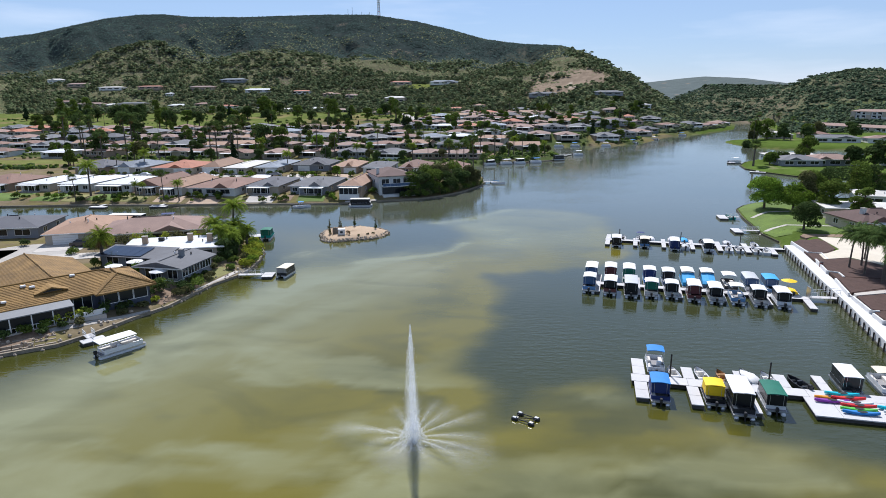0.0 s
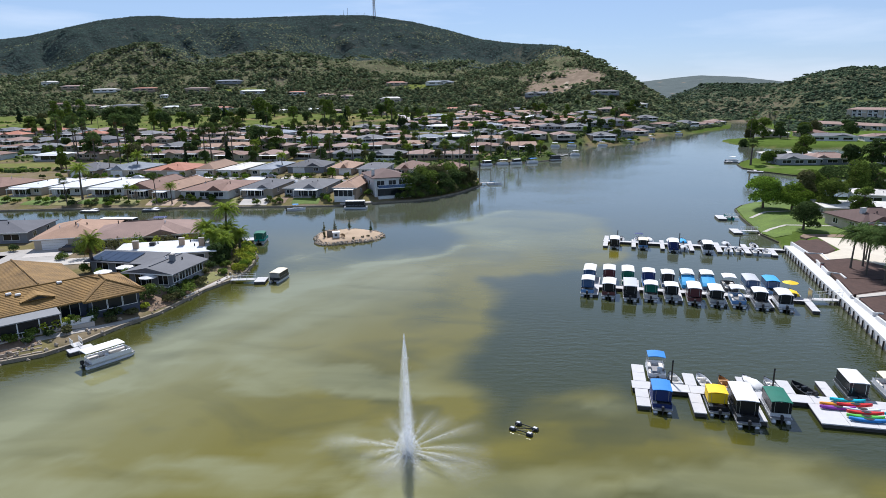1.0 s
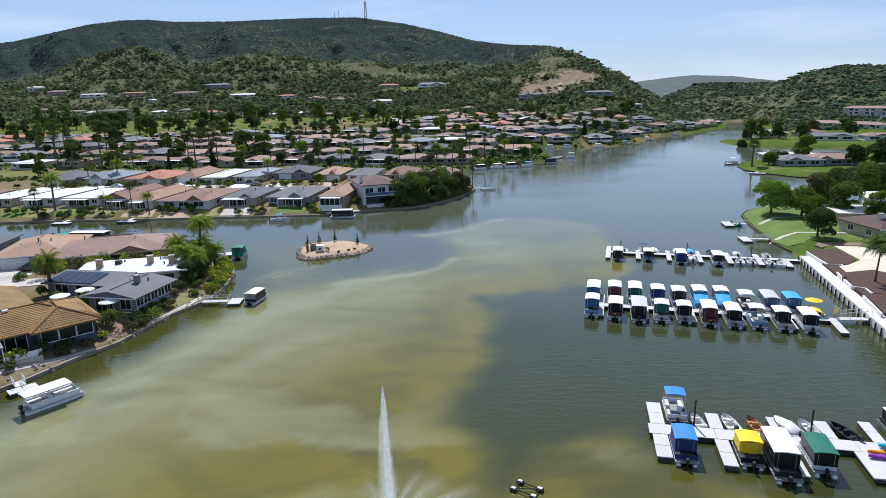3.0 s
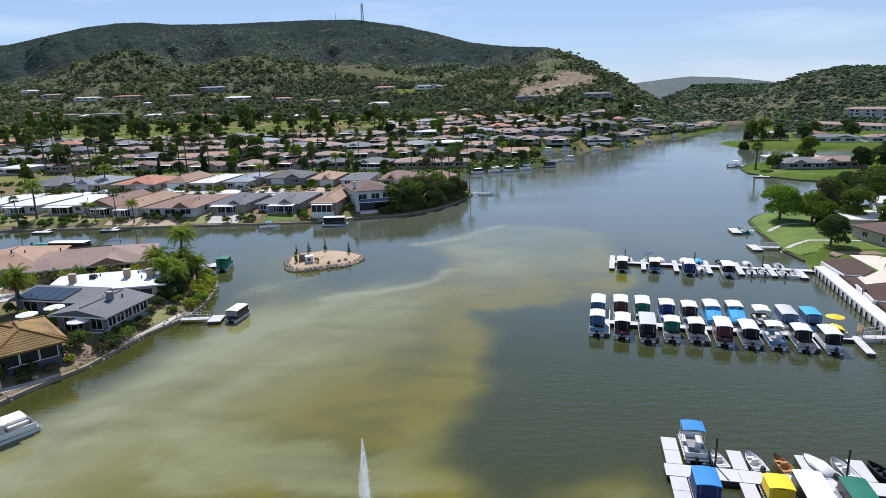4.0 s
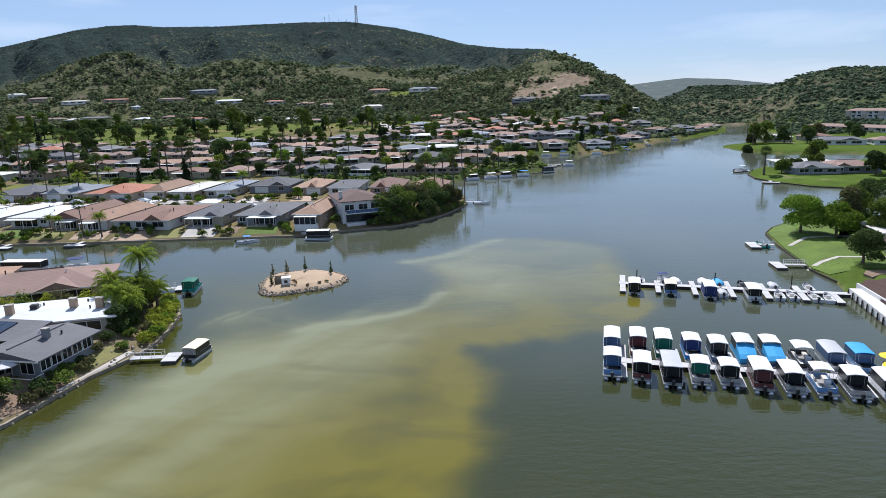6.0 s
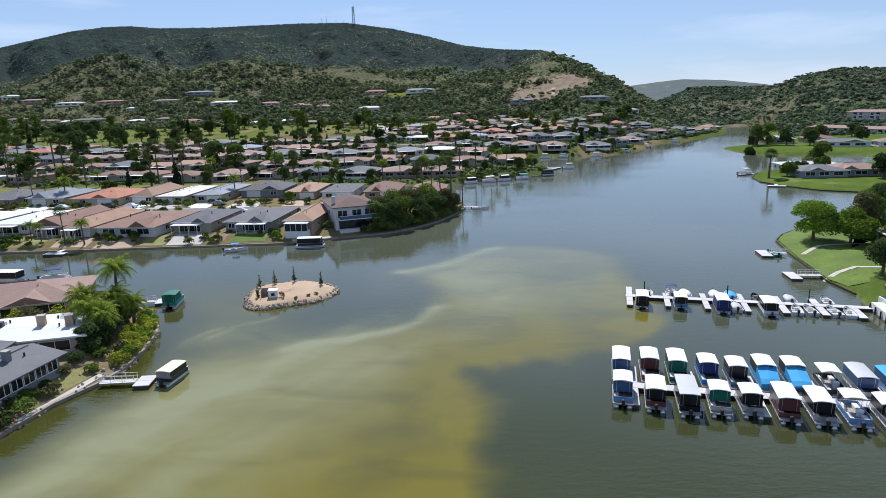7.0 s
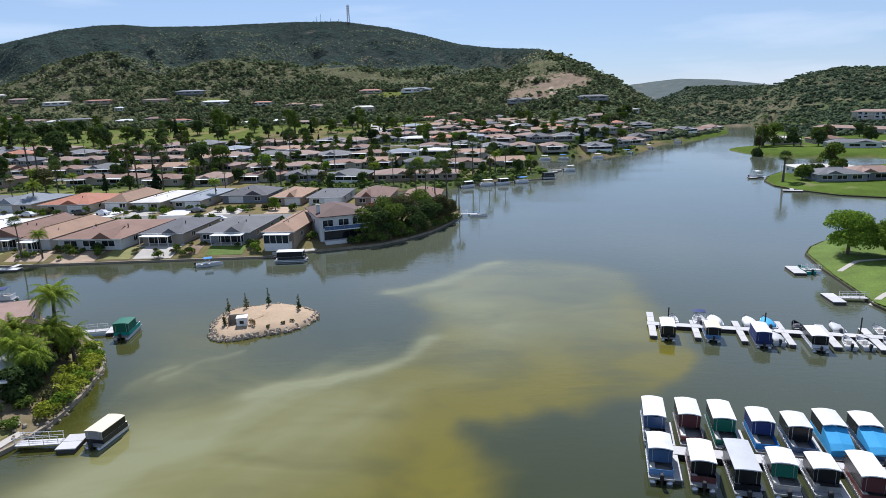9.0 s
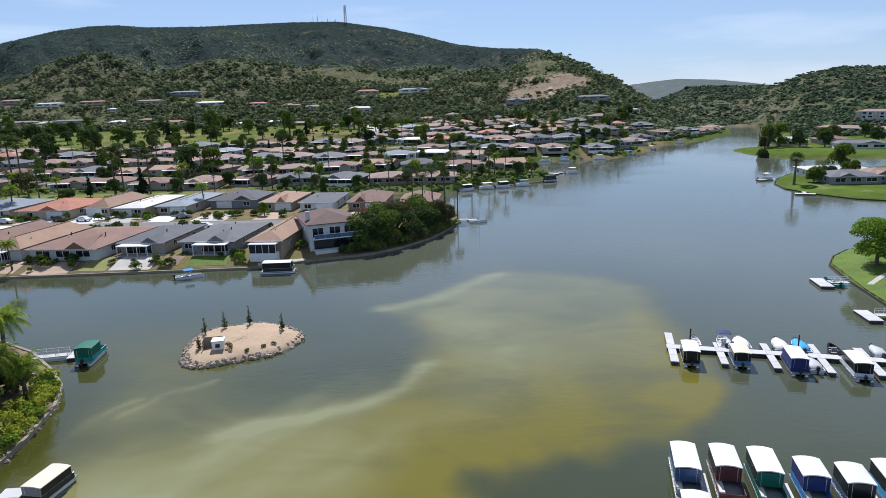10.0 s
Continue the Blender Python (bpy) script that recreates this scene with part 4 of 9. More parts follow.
for k, (mn, dx, dy, dz, tn) in enumerate((("kayak_cyan", 22.0, 0.2, 0.5, 92), ("kayak_red", 22.2, -0.9, 0.62, 96), ("kayak_purple", 20.4, -1.7, 0.5, 94), ("kayak_pale", 22.6, -1.8, 0.5, 91), ("kayak_orange", 20.6, -0.8, 0.5, 97), ("kayak_red", 22.6, -2.6, 0.62, 93), ("kayak_green", 22.4, -3.3, 0.5, 91), ("canvas_blue", 22.4, -4.0, 0.5, 90), ("kayak_cyan", 26.2, -2.2, 0.5, 92), ("kayak_pale", 26.4, -3.3, 0.5, 90))):
    kayak({"kayak_cyan": "cyan", "kayak_red": "red", "kayak_purple": "purple", "kayak_pale": "pale grey", "kayak_orange": "orange", "kayak_green": "green", "canvas_blue": "blue"}[mn] + " plastic kayak lying on the dock", on(D1, A1, dx + 1.6, dy, dz, tn), mn)
pile(on(D1, A1, 4.4, 1.3), 3.0)
pile(on(D1, A1, 14.9, 1.25), 3.0)

# long double row of pontoon boats
D2, A2 = (17.6, 108.2, 0), -11.9
dock("dock", "long pale floating dock between two rows of pontoon boats", D2, A2, 34.2, 1.5, [(1.25, 1.15, 4.2, 4.6), (7.9, 0.9, 4.2, 4.4), (14.4, 1.0, 4.2, 4.4), (21.0, 0.9, 4.2, 4.4), (27.6, 0.9, 4.2, 4.2), (33.6, 1.1, 4.6, 0)])
near = [(0.05, -5.2, -3.5, -0.5, "canopy_white", "hull_blue", "enclosed", "vinyl_blue", None, "white pontoon boat with a blue trim band"),
        (3.45, -5.6, -4.7, -0.9, "canopy_white", "hull_maroon", "enclosed", "vinyl_dark", None, "pontoon boat with dark red rails and a white roof"),
        (6.85, -6.1, -5.4, 0.0, "canopy_grey", "vinyl_dark", "enclosed", "vinyl_dark", None, "pontoon boat with a ribbed grey metal roof"),
        (10.0, -5.5, -3.8, -1.1, "canopy_white", "aluminium", "enclosed", "vinyl_dark", "canvas_green", "pontoon boat with a green edged white canopy"),
        (13.2, -5.0, -4.0, -1.3, "canopy_white", "aluminium", "enclosed", "vinyl_dark", None, "pontoon boat with a peaked white canvas roof"),
        (16.55, -5.6, -4.6, -0.5, "canopy_white", "hull_maroon", "enclosed", "vinyl_dark", "canvas_maroon", "pontoon boat with a white roof and dark curtains"),
        (19.8, -5.7, -4.5, -0.6, "canopy_white", "aluminium", "enclosed", "vinyl_dark", None, "pontoon boat with a long white roof"),
        (23.0, -5.5, -3.3, -0.9, "canopy_white", "hull_blue", "open", "vinyl_blue", None, "open pontoon boat with blue seats and a white canopy"),
        (26.2, -5.6, -3.8, -0.9, "canopy_white", "aluminium", "enclosed", "vinyl_dark", None, "pontoon boat with a white roof and grey rails"),
        (29.5, -5.6, -4.7, -1.0, "canopy_white", "hull_white", "enclosed", "vinyl_dark", None, "white cabin pontoon boat with large windows")]
for x, ys0, ra, rb, rf, sd2, st, sk, fr, lb in near:
    pontoon_boat(lb, on(D2, A2, x, ys0, 0, 1.2 * math.sin(3 * x)), L=-0.55 - ys0 + 0.3, W=2.1, roof=rf, sides=sd2, style=st, skirt=sk, front=fr, r0=max(0.15, ra - ys0), r1=min(rb, -0.3) - ys0, rz=2.4 + 0.08 * math.sin(5 * x), rise=0.16 if rf != "canopy_grey" else 0.06, group="boats along the double row dock")
far = [(0.0, 2.6, 7.0, "canopy_white", "aluminium", "enclosed", "vinyl_blue", None, "pontoon boat with a flat white roof and clear windows"),
       (3.35, 3.4, 7.2, "canopy_white", "hull_maroon", "enclosed", "vinyl_dark", "canvas_maroon", "pontoon boat with a white roof and dark red cover"),
       (6.5, 3.2, 7.3, "canopy_white", "canvas_green", "enclosed", "vinyl_dark", "canvas_green", "pontoon boat with green canvas below a white roof"),
       (10.0, 3.3, 6.4, "canopy_white", "canvas_blue", "enclosed", "canvas_navy", None, "pontoon boat with blue curtains and a white roof"),
       (13.1, 2.9, 6.1, "canopy_white", "vinyl_blue", "enclosed", "vinyl_dark", None, "pontoon boat with a white roof and grey curtains"),
       (16.3, 3.8, 7.3, "canopy_white", "canvas_sky", "cover", "vinyl_dark", "canvas_sky", "pontoon boat with a bright blue bow cover"),
       (19.5, 4.4, 7.4, "canopy_white", "vinyl_blue", "cover", "vinyl_dark", "canvas_sky", "pontoon boat with a blue cover over open seats"),
       (22.9, 3.4, 6.2, "canopy_white", "hull_black", "open", "vinyl_dark", None, "open pontoon boat with a white canopy and black rails"),
       (26.2, 2.6, 7.0, "canopy_grey", "aluminium", "enclosed", "vinyl_blue", None, "pontoon boat with a pale grey roof"),
       (29.3, 3.0, 6.7, "canvas_sky", "hull_blue", "enclosed", "vinyl_blue", None, "pontoon boat with a blue canvas roof")]
for x, ra, rb, rf, sd2, st, sk, fr, lb in far:
    pontoon_boat(lb, on(D2, A2, x, 1.0, 0, 1.5 * math.sin(2 * x)), L=rb - 0.6, W=2.1, roof=rf, sides=sd2, style=st, skirt=sk, front=fr, r0=ra - 1.0, r1=rb - 1.1, rz=2.4 + 0.08 * math.sin(4 * x), rise=0.16, group="boats along the double row dock")
yb = skiff("small boat under a yellow cover beside a yellow umbrella", on(D2, A2, 32.2, 1.3), L=4.0, W=1.9, hull="hull_white", cover="canvas_yellow")
ub = thing("umbrella", "yellow canvas umbrella on a boat", "umbrella", on(D2, A2, 31.6, 2.4, 0.5))
part("pole", Shape().tube([(0, 0, 0), (0, 0, 2.3)], 0.03, 6), M["aluminium"], ub)
part("canopy", Shape().tube([(0, 0, 2.0), (0, 0, 2.35)], [1.2, 0.05], 10), M["canvas_yellow"], ub)

# far dock
D3, A3 = (26.2, 142.2, 0), -12.6
dock("dock", "pale floating dock with small boats in front of the beach wall", D3, A3, 36.5, 1.4, [(0.6, 1.0, 4.4, 4.4), (6.5, 0.9, 4.0, 1.8), (12.4, 0.9, 4.2, 2.5), (18.2, 0.9, 4.4, 3.4), (23.6, 1.1, 4.2, 3.0), (29.0, 1.1, 4.2, 2.6), (33.8, 1.2, 4.6, 0)])
fb = "boats along the far dock"
pontoon_boat("pontoon boat with a white metal roof", on(D3, A3, 2.5, -5.7), size=0.82, L=6.0, roof="canopy_white", sides="vinyl_dark", r0=0.4, rz=2.5, group=fb)
pontoon_boat("pontoon boat with a cream canopy", on(D3, A3, 8.4, -5.0), size=0.82, L=5.2, roof="canopy_cream", sides="hull_blue", r0=0.5, rz=2.4, group=fb)
pontoon_boat("pontoon boat with navy curtains and a white roof", on(D3, A3, 14.5, -6.0), size=0.82, L=6.4, roof="canopy_white", sides="canvas_navy", skirt="canvas_navy", r0=0.5, rz=2.6, group=fb)
pontoon_boat("pontoon boat with white rails and a white roof", on(D3, A3, 21.2, -6.2), size=0.82, L=6.6, W=2.5, roof="canopy_white", sides="hull_white", r0=0.8, rz=2.5, group=fb)
skiff("runabout under a grey cover", on(D3, A3, 16.7, -4.7), L=3.9, W=1.7, cover="canopy_grey", group=fb)
skiff("white fishing skiff with an outboard motor", on(D3, A3, 25.2, -4.6, 0, -6), L=3.9, W=1.6, group=fb)
skiff("white skiff with seats", on(D3, A3, 27.4, -4.4, 0, 5), L=3.8, W=1.6, group=fb)
skiff("pale skiff with a small console", on(D3, A3, 30.7, -4.5, 0, 6), L=4.0, W=1.7, group=fb)
skiff("white rowing boat at the dock", on(D3, A3, 32.4, -4.7, 0, -5), L=4.2, W=1.5, motor=False, group=fb)
skiff("white jet boat on a lift", on(D3, A3, 3.8, 0.9), L=3.4, W=1.4, group=fb)
skiff("white runabout with a dark canopy", on(D3, A3, 7.5, 1.0), L=4.4, W=1.9, canopy="canvas_navy", group=fb)
skiff("runabout under a tall white cover", on(D3, A3, 9.6, 1.0), L=4.2, W=2.2, cover="canopy_white", group=fb)
skiff("runabout under a white cover", on(D3, A3, 14.4, 1.0), L=4.6, W=2.1, cover="canopy_white", group=fb)
skiff("runabout under a bright blue cover", on(D3, A3, 16.8, 1.1), L=4.6, W=2.0, cover="canvas_sky", group=fb)
skiff("grey inflatable boat at the dock", on(D3, A3, 20.6, 1.0), L=3.4, W=1.5, hull="hull_black", inside="carpet", group=fb)
skiff("white skiff under a grey cover", on(D3, A3, 25.6, 1.0), L=4.0, W=1.8, cover="canopy_grey", group=fb)
skiff("white skiff with an outboard motor", on(D3, A3, 31.0, 1.0), L=3.8, W=1.6, group=fb)
for dx in (3.0, 16.0, 28.0):
    pile(on(D3, A3, dx, 0.95), 2.6)


# ---------------------------------------------------------------- houses
def hip_roof(w, d, z, over, rise, gable=False, th=0.16, along_x=True):
    """Four-sided roof (or a gable) with a fascia; eaves at height z."""
    hw, hd = w / 2 + over, d / 2 + over
    s = Shape()
    if not along_x:
        hw, hd = hd, hw
    run = 0 if gable else min(hd, hw * 0.95)
    e = [(-hw, -hd), (hw, -hd), (hw, hd), (-hw, hd)]
    v = [(x, y, z) for x, y in e] + [(-hw + run, 0, z + rise), (hw - run, 0, z + rise)] + [(x, y, z - th) for x, y in e]
    f = [(0, 1, 5, 4), (2, 3, 4, 5), (1, 2, 5), (3, 0, 4), (0, 6, 7, 1), (1, 7, 8, 2), (2, 8, 9, 3), (3, 9, 6, 0), (9, 8, 7, 6)]
    return s.add(v, f, None if along_x else Matrix.Rotation(math.pi / 2, 4, 'Z'))


def window(parent, x, y, z, w, h, face="front", n=2, frame_mat="white_paint"):
    """Framed panes set on a wall; face: front looks to -y, right to +x, left to -x."""
    turn = {"front": 0, "right": 90, "left": -90, "back": 180}[face]
    m = pose(x, y, z, 0, 0, turn)
    s = Shape()
    s.box(-w / 2 - 0.07, -0.07, 0, -w / 2, 0.03, h, m).box(w / 2, -0.07, 0, w / 2 + 0.07, 0.03, h, m)
    s.box(-w / 2 - 0.07, -0.07, h, w / 2 + 0.07, 0.03, h + 0.07, m).box(-w / 2 - 0.07, -0.09, -0.08, w / 2 + 0.07, 0.03, 0, m)
    for k in range(1, n):
        s.box(-w / 2 + w * k / n - 0.04, -0.06, 0, -w / 2 + w * k / n + 0.04, 0.03, h, m)
    win = part("window", s, M[frame_mat], parent)
    for k in range(n):
        part("pane", Shape().box(-w / 2 + w * k / n, -0.02, 0, -w / 2 + w * (k + 1) / n, 0.01, h, m), M["glass_dark"], win)
    return win


def chimney(parent, x, y, z0, z1, material="brick", w=0.8):
    c2 = part("chimney", Shape().box(x - w / 2, y - w / 2 * 0.8, z0, x + w / 2, y + w / 2 * 0.8, z1), M[material], parent)
    part("chimney_cap", Shape().box(x - w / 2 - 0.06, y - w / 2 * 0.8 - 0.06, z1, x + w / 2 + 0.06, y + w / 2 * 0.8 + 0.06, z1 + 0.1), M["concrete"], c2)


def house(label, m, w, d, h, wall, roof, rise=1.6, over=0.6, gable=False, along_x=True, front="patio", side_windows=True, stories=1, extra=None, garage=False, group="", vents=2, seed=0, panes=4):
    """Front looks to -y, the ground at z = 0."""
    r = random.Random(seed)
    b = thing("house", label, "house", m, group)
    s = Shape()
    s.box(-w / 2, -d / 2, -1.2, w / 2, d / 2, h - 0.16)
    if gable:
        if along_x:
            for sx in (-1, 1):
                s.add([(sx * w / 2, -d / 2, h - 0.16), (sx * w / 2, d / 2, h - 0.16), (sx * w / 2, 0, h + rise * 0.82), (sx * (w / 2 - 0.2), -d / 2, h - 0.16), (sx * (w / 2 - 0.2), d / 2, h - 0.16), (sx * (w / 2 - 0.2), 0, h + rise * 0.82)], [(0, 1, 2), (3, 5, 4), (0, 2, 5, 3), (1, 4, 5, 2)])
        else:
            for sy in (-1, 1):
                s.add([(-w / 2, sy * d / 2, h - 0.16), (w / 2, sy * d / 2, h - 0.16), (0, sy * d / 2, h + rise * 0.82), (-w / 2, sy * (d / 2 - 0.2), h - 0.16), (w / 2, sy * (d / 2 - 0.2), h - 0.16), (0, sy * (d / 2 - 0.2), h + rise * 0.82)], [(0, 1, 2), (3, 5, 4), (0, 2, 5, 3), (1, 4, 5, 2)])
    part("wall", s, M[wall], b)
    rs = hip_roof(w, d, h, over, rise, gable, along_x=along_x)
    if along_x and rise >= 1.6 and w > 9:
        gw, gr = w * r.uniform(0.28, 0.4), rise * r.uniform(0.6, 0.85)
        gx = r.choice((-1, 1)) * w * r.uniform(0.12, 0.24)
        yf, yb = -d / 2 - over - 0.25, -(d / 2 + over) * (1 - gr / rise)
        zl = h + 0.03
        rs.add([(gx - gw / 2, yf, zl), (gx + gw / 2, yf, zl), (gx, yf, zl + gr), (gx, yb, zl + gr), (gx - gw / 2, yf + 0.25, zl), (gx + gw / 2, yf + 0.25, zl)], [(0, 1, 2), (1, 5, 3, 2), (0, 2, 3, 4)])
    rf = part("roof", rs, M[roof], b)
    if roof not in ("roof_white",):
        rl = (w / 2 - (0 if gable else d / 2)) if along_x else (d / 2 - (0 if gable else w / 2))
        if rl > 0.3 and vents:
            a, c3 = ((-rl, 0, h + rise + 0.03), (rl, 0, h + rise + 0.03)) if along_x else ((0, -rl, h + rise + 0.03), (0, rl, h + rise + 0.03))
            part("ridge_cap", Shape().tube([a, c3], 0.13, 6), M[roof], rf)
    part("fascia", Shape().box(-w / 2 - over - 0.02, -d / 2 - over - 0.03, h - 0.2, w / 2 + over + 0.02, -d / 2 - over - 0.003, h + 0.01), M["white_paint"], b)
    for k in range(vents):
        vx, vy = r.uniform(-0.3, 0.3) * w, r.uniform(0.05, 0.3) * d * r.choice((-1, 1))
        frac = 1 - (abs(vy) / (d / 2 + over) if along_x else abs(vx) / (w / 2 + over))
        part("roof_vent", Shape().tube([(vx, vy, h + 0.2), (vx, vy, h + rise * frac + 0.45)], 0.12, 6), M[r.choice(("metal_dark", "canopy_white"))], rf)
    if front == "patio":
        pw = w * r.uniform(0.5, 0.8)
        px = r.uniform(-0.5, 0.5) * (w - pw) * 0.8
        pc = part("patio_cover", Shape().box(px - pw / 2, -d / 2 - 3.0, h - 0.42, px + pw / 2, -d / 2 - 0.02, h - 0.27), M["white_paint"], b)
        for k in range(panes):
            xx = px - pw / 2 + 0.15 + (pw - 0.3) * k / (panes - 1)
            part("patio_post", Shape().box(xx - 0.06, -d / 2 - 2.95, -1.0, xx + 0.06, -d / 2 - 2.83, h - 0.42), M["white_paint"], pc)
        part("patio_slab", Shape().box(px - pw / 2, -d / 2 - 3.1, -1.0, px + pw / 2, -d / 2 - 0.01, 0.08), M["concrete"], b)
        window(b, px, -d / 2, 0.15, pw * 0.8, h - 0.75, n=panes)
        rest = [x for x in (-w / 2 + 1.6, w / 2 - 1.6) if abs(x - px) > pw / 2 + 0.9]
        for x in rest:
            window(b, x, -d / 2, 0.9, 1.6, 1.1, n=2)
    elif front == "sunroom":
        sr = part("sunroom", Shape().box(-w * 0.42, -d / 2 - 2.2, -1.0, w * 0.42, -d / 2 - 0.01, 0.8), M["white_paint"], b)
        part("sunroom_roof", Shape().box(-w * 0.44, -d / 2 - 2.4, h - 0.5, w * 0.44, -d / 2 - 0.02, h - 0.35), M["white_paint"], sr)
        for k in range(5):
            xx = -w * 0.42 + 0.84 * w * k / 4
            part("mullion", Shape().box(xx - 0.05, -d / 2 - 2.2, 0.8, xx + 0.05, -d / 2 - 2.1, h - 0.5), M["white_paint"], sr)
        for k in range(4):
            part("pane", Shape().box(-w * 0.42 + 0.21 * w * k + 0.05, -d / 2 - 2.17, 0.8, -w * 0.42 + 0.21 * w * (k + 1) - 0.05, -d / 2 - 2.14, h - 0.5), M["glass_dark"], sr)
    elif front == "street":
        gx = -w * 0.2 if r.random() < 0.5 else w * 0.2
        g = part("garage_door", Shape().box(gx - 2.5, -d / 2 - 0.06, 0.02, gx + 2.5, -d / 2 + 0.05, 2.2), M["white_paint"], b)
        for k in range(1, 4):
            part("door_rail", Shape().box(gx - 2.48, -d / 2 - 0.09, 0.55 * k - 0.02, gx + 2.48, -d / 2 - 0.06, 0.55 * k + 0.02), M["concrete_pale"], g)
        window(b, -gx * 1.4, -d / 2, 0.8, 2.0, 1.2, n=2)
    elif front == "windows":
        for k in range(3):
            window(b, -w * 0.3 + w * 0.3 * k, -d / 2, 0.8, w * 0.2, 1.3, n=min(2, panes))
    if side_windows:
        for face, sx in (("right", 1), ("left", -1)):
            for yy in (-d * 0.25, d * 0.2):
                window(b, sx * w / 2, yy, 0.9, 1.5, 1.1, face, 2)
    if extra:
        extra(b)
    return b


def place(x, y, ang=0.0, dz=0.0):
    return pose(x, y, gz(x, y) + dz, 0, 0, ang)


# -- the near peninsula
def tile_house():
    """Low orange-tiled house with a wing and a screened porch; x runs along the water, front to -y."""
    b = thing("house", "low slate blue house under a weathered orange tile roof", "house", pose(-52.8, 92.2, 1.5, 0, 0, 47.6))
    part("wall", Shape().box(-30, 1.2, -0.8, 0, 11, 2.5).box(-7.4, -0.01, -0.8, -0.5, 9.4, 2.5), M["wall_slate"], b)
    main = part("roof", Shape().add([(-31, 0.2, 2.6), (0.6, 0.2, 2.6), (0.6, 12.4, 2.6), (-31, 12.4, 2.6), (-25, 6.2, 4.6), (-5.6, 6.2, 4.6), (-31, 0.2, 2.44), (0.6, 0.2, 2.44), (0.6, 12.4, 2.44), (-31, 12.4, 2.44)],
                                    [(0, 1, 5, 4), (2, 3, 4, 5), (1, 2, 5), (3, 0, 4), (0, 6, 7, 1), (1, 7, 8, 2), (2, 8, 9, 3), (3, 9, 6, 0), (9, 8, 7, 6)]), M["roof_orange"], b, "weathered orange tile roof")
    part("wing_roof", Shape().add([(-8.2, -0.9, 2.62), (0.4, -0.9, 2.62), (0.4, 8.5, 2.62), (-8.2, 8.5, 2.62), (-3.9, 3.2, 4.35), (-3.9, 7.0, 4.45), (-8.2, -0.9, 2.44), (0.4, -0.9, 2.44), (0.4, 8.5, 2.44), (-8.2, 8.5, 2.44)],
                                  [(0, 1, 4), (1, 2, 5, 4), (2, 3, 5), (3, 0, 4, 5), (0, 6, 7, 1), (1, 7, 8, 2), (3, 9, 6, 0)]), M["roof_orange"], b)
    for a, c4 in (((-25, 6.2, 4.64), (-5.6, 6.2, 4.64)), ((-3.9, 3.2, 4.38), (-8.2, -0.9, 2.66)), ((-3.9, 3.2, 4.38), (0.4, -0.9, 2.66)), ((-3.9, 3.2, 4.4), (-3.9, 6.6, 4.5)), ((-5.6, 6.2, 4.64), (0.6, 0.2, 2.66)), ((-5.6, 6.2, 4.64), (0.6, 12.4, 2.66))):
        part("ridge_tile", Shape().tube([a, c4], 0.12, 6), M["roof_orange"], main)
    # lapped courses along the eaves, on the main slope and the wing
    zz = lambda y: 2.6 + 2.0 * (y - 0.2) / 6.0
    for k in range(15):
        y = 0.25 + 0.39 * k
        part("tile_course", Shape().box(-31 + y, y, zz(y) - 0.03, min(0.6 - y, -8.0 + 0.8 * y), y + 0.06, zz(y) + 0.045), M["roof_orange"], main)
    for k in range(9):
        t = k / 9.5
        y, hw = -0.85 + 4.1 * t, 4.3 * (1 - t)
        part("tile_course", Shape().box(-3.9 - hw, y, 2.6 + 1.73 * t, -3.9 + hw, y + 0.06, 2.68 + 1.73 * t), M["roof_orange"], main)
    for k in range(1, 10):
        t = k / 10.5
        part("tile_course", Shape().box(0.4 - 4.3 * t, -0.9 + 4.1 * t, 2.6 + 1.73 * t, 0.46 - 4.3 * t, 8.5 - 1.5 * t, 2.68 + 1.73 * t), M["roof_orange"], main)
    for x, y in ((-13, 3.5), (-21.5, 3.0)):
        part("dormer", Shape().add([(x - 2.2, y - 1.2, 3.55), (x + 2.2, y - 1.2, 3.55), (x, y - 1.2, 4.25), (x, y + 2.2, 4.3), (x - 2.2, y - 0.4, 3.6), (x + 2.2, y - 0.4, 3.6)], [(0, 1, 2), (1, 5, 3, 2), (0, 2, 3, 4)]), M["roof_orange"], main)
        part("dormer_louvre", Shape().add([(x - 1.5, y - 1.22, 3.6), (x + 1.5, y - 1.22, 3.6), (x, y - 1.22, 4.05), (x - 1.5, y - 1.1, 3.6), (x + 1.5, y - 1.1, 3.6), (x, y - 1.1, 4.05)], [(0, 1, 2), (3, 5, 4), (0, 2, 5, 3), (1, 4, 5, 2), (0, 3, 4, 1)]), M["vinyl_dark"], main)
    part("back_wall", Shape().box(-18.5, 11.02, -0.8, -5.5, 26, 2.5), M["wall_slate"], b)
    part("back_roof", Shape().add([(-19.3, 6.3, 2.6), (-4.7, 6.3, 2.6), (-4.7, 26.8, 2.6), (-19.3, 26.8, 2.6), (-12, 6.3, 4.66), (-12, 26.8, 4.66), (-19.3, 6.3, 2.42), (-4.7, 6.3, 2.42), (-4.7, 26.8, 2.42), (-19.3, 26.8, 2.42)], [(0, 4, 5, 3), (1, 2, 5, 4), (2, 3, 5), (0, 1, 4), (1, 7, 8, 2), (3, 9, 6, 0), (2, 8, 9, 3)]), M["roof_orange"], b)
    part("back_ridge", Shape().tube([(-12, 6.6, 4.7), (-12, 26.8, 4.7)], 0.12, 6), M["roof_orange"], main)
    for x in (-6.0, -3.9, -1.8):
        window(b, x, -0.01, 0.75, 1.9, 1.5, n=1)
    window(b, -0.49, 3.0, 0.8, 2.0, 1.3, "right", 2)
    window(b, -10.2, 1.2, 0.1, 3.6, 2.1, n=3)
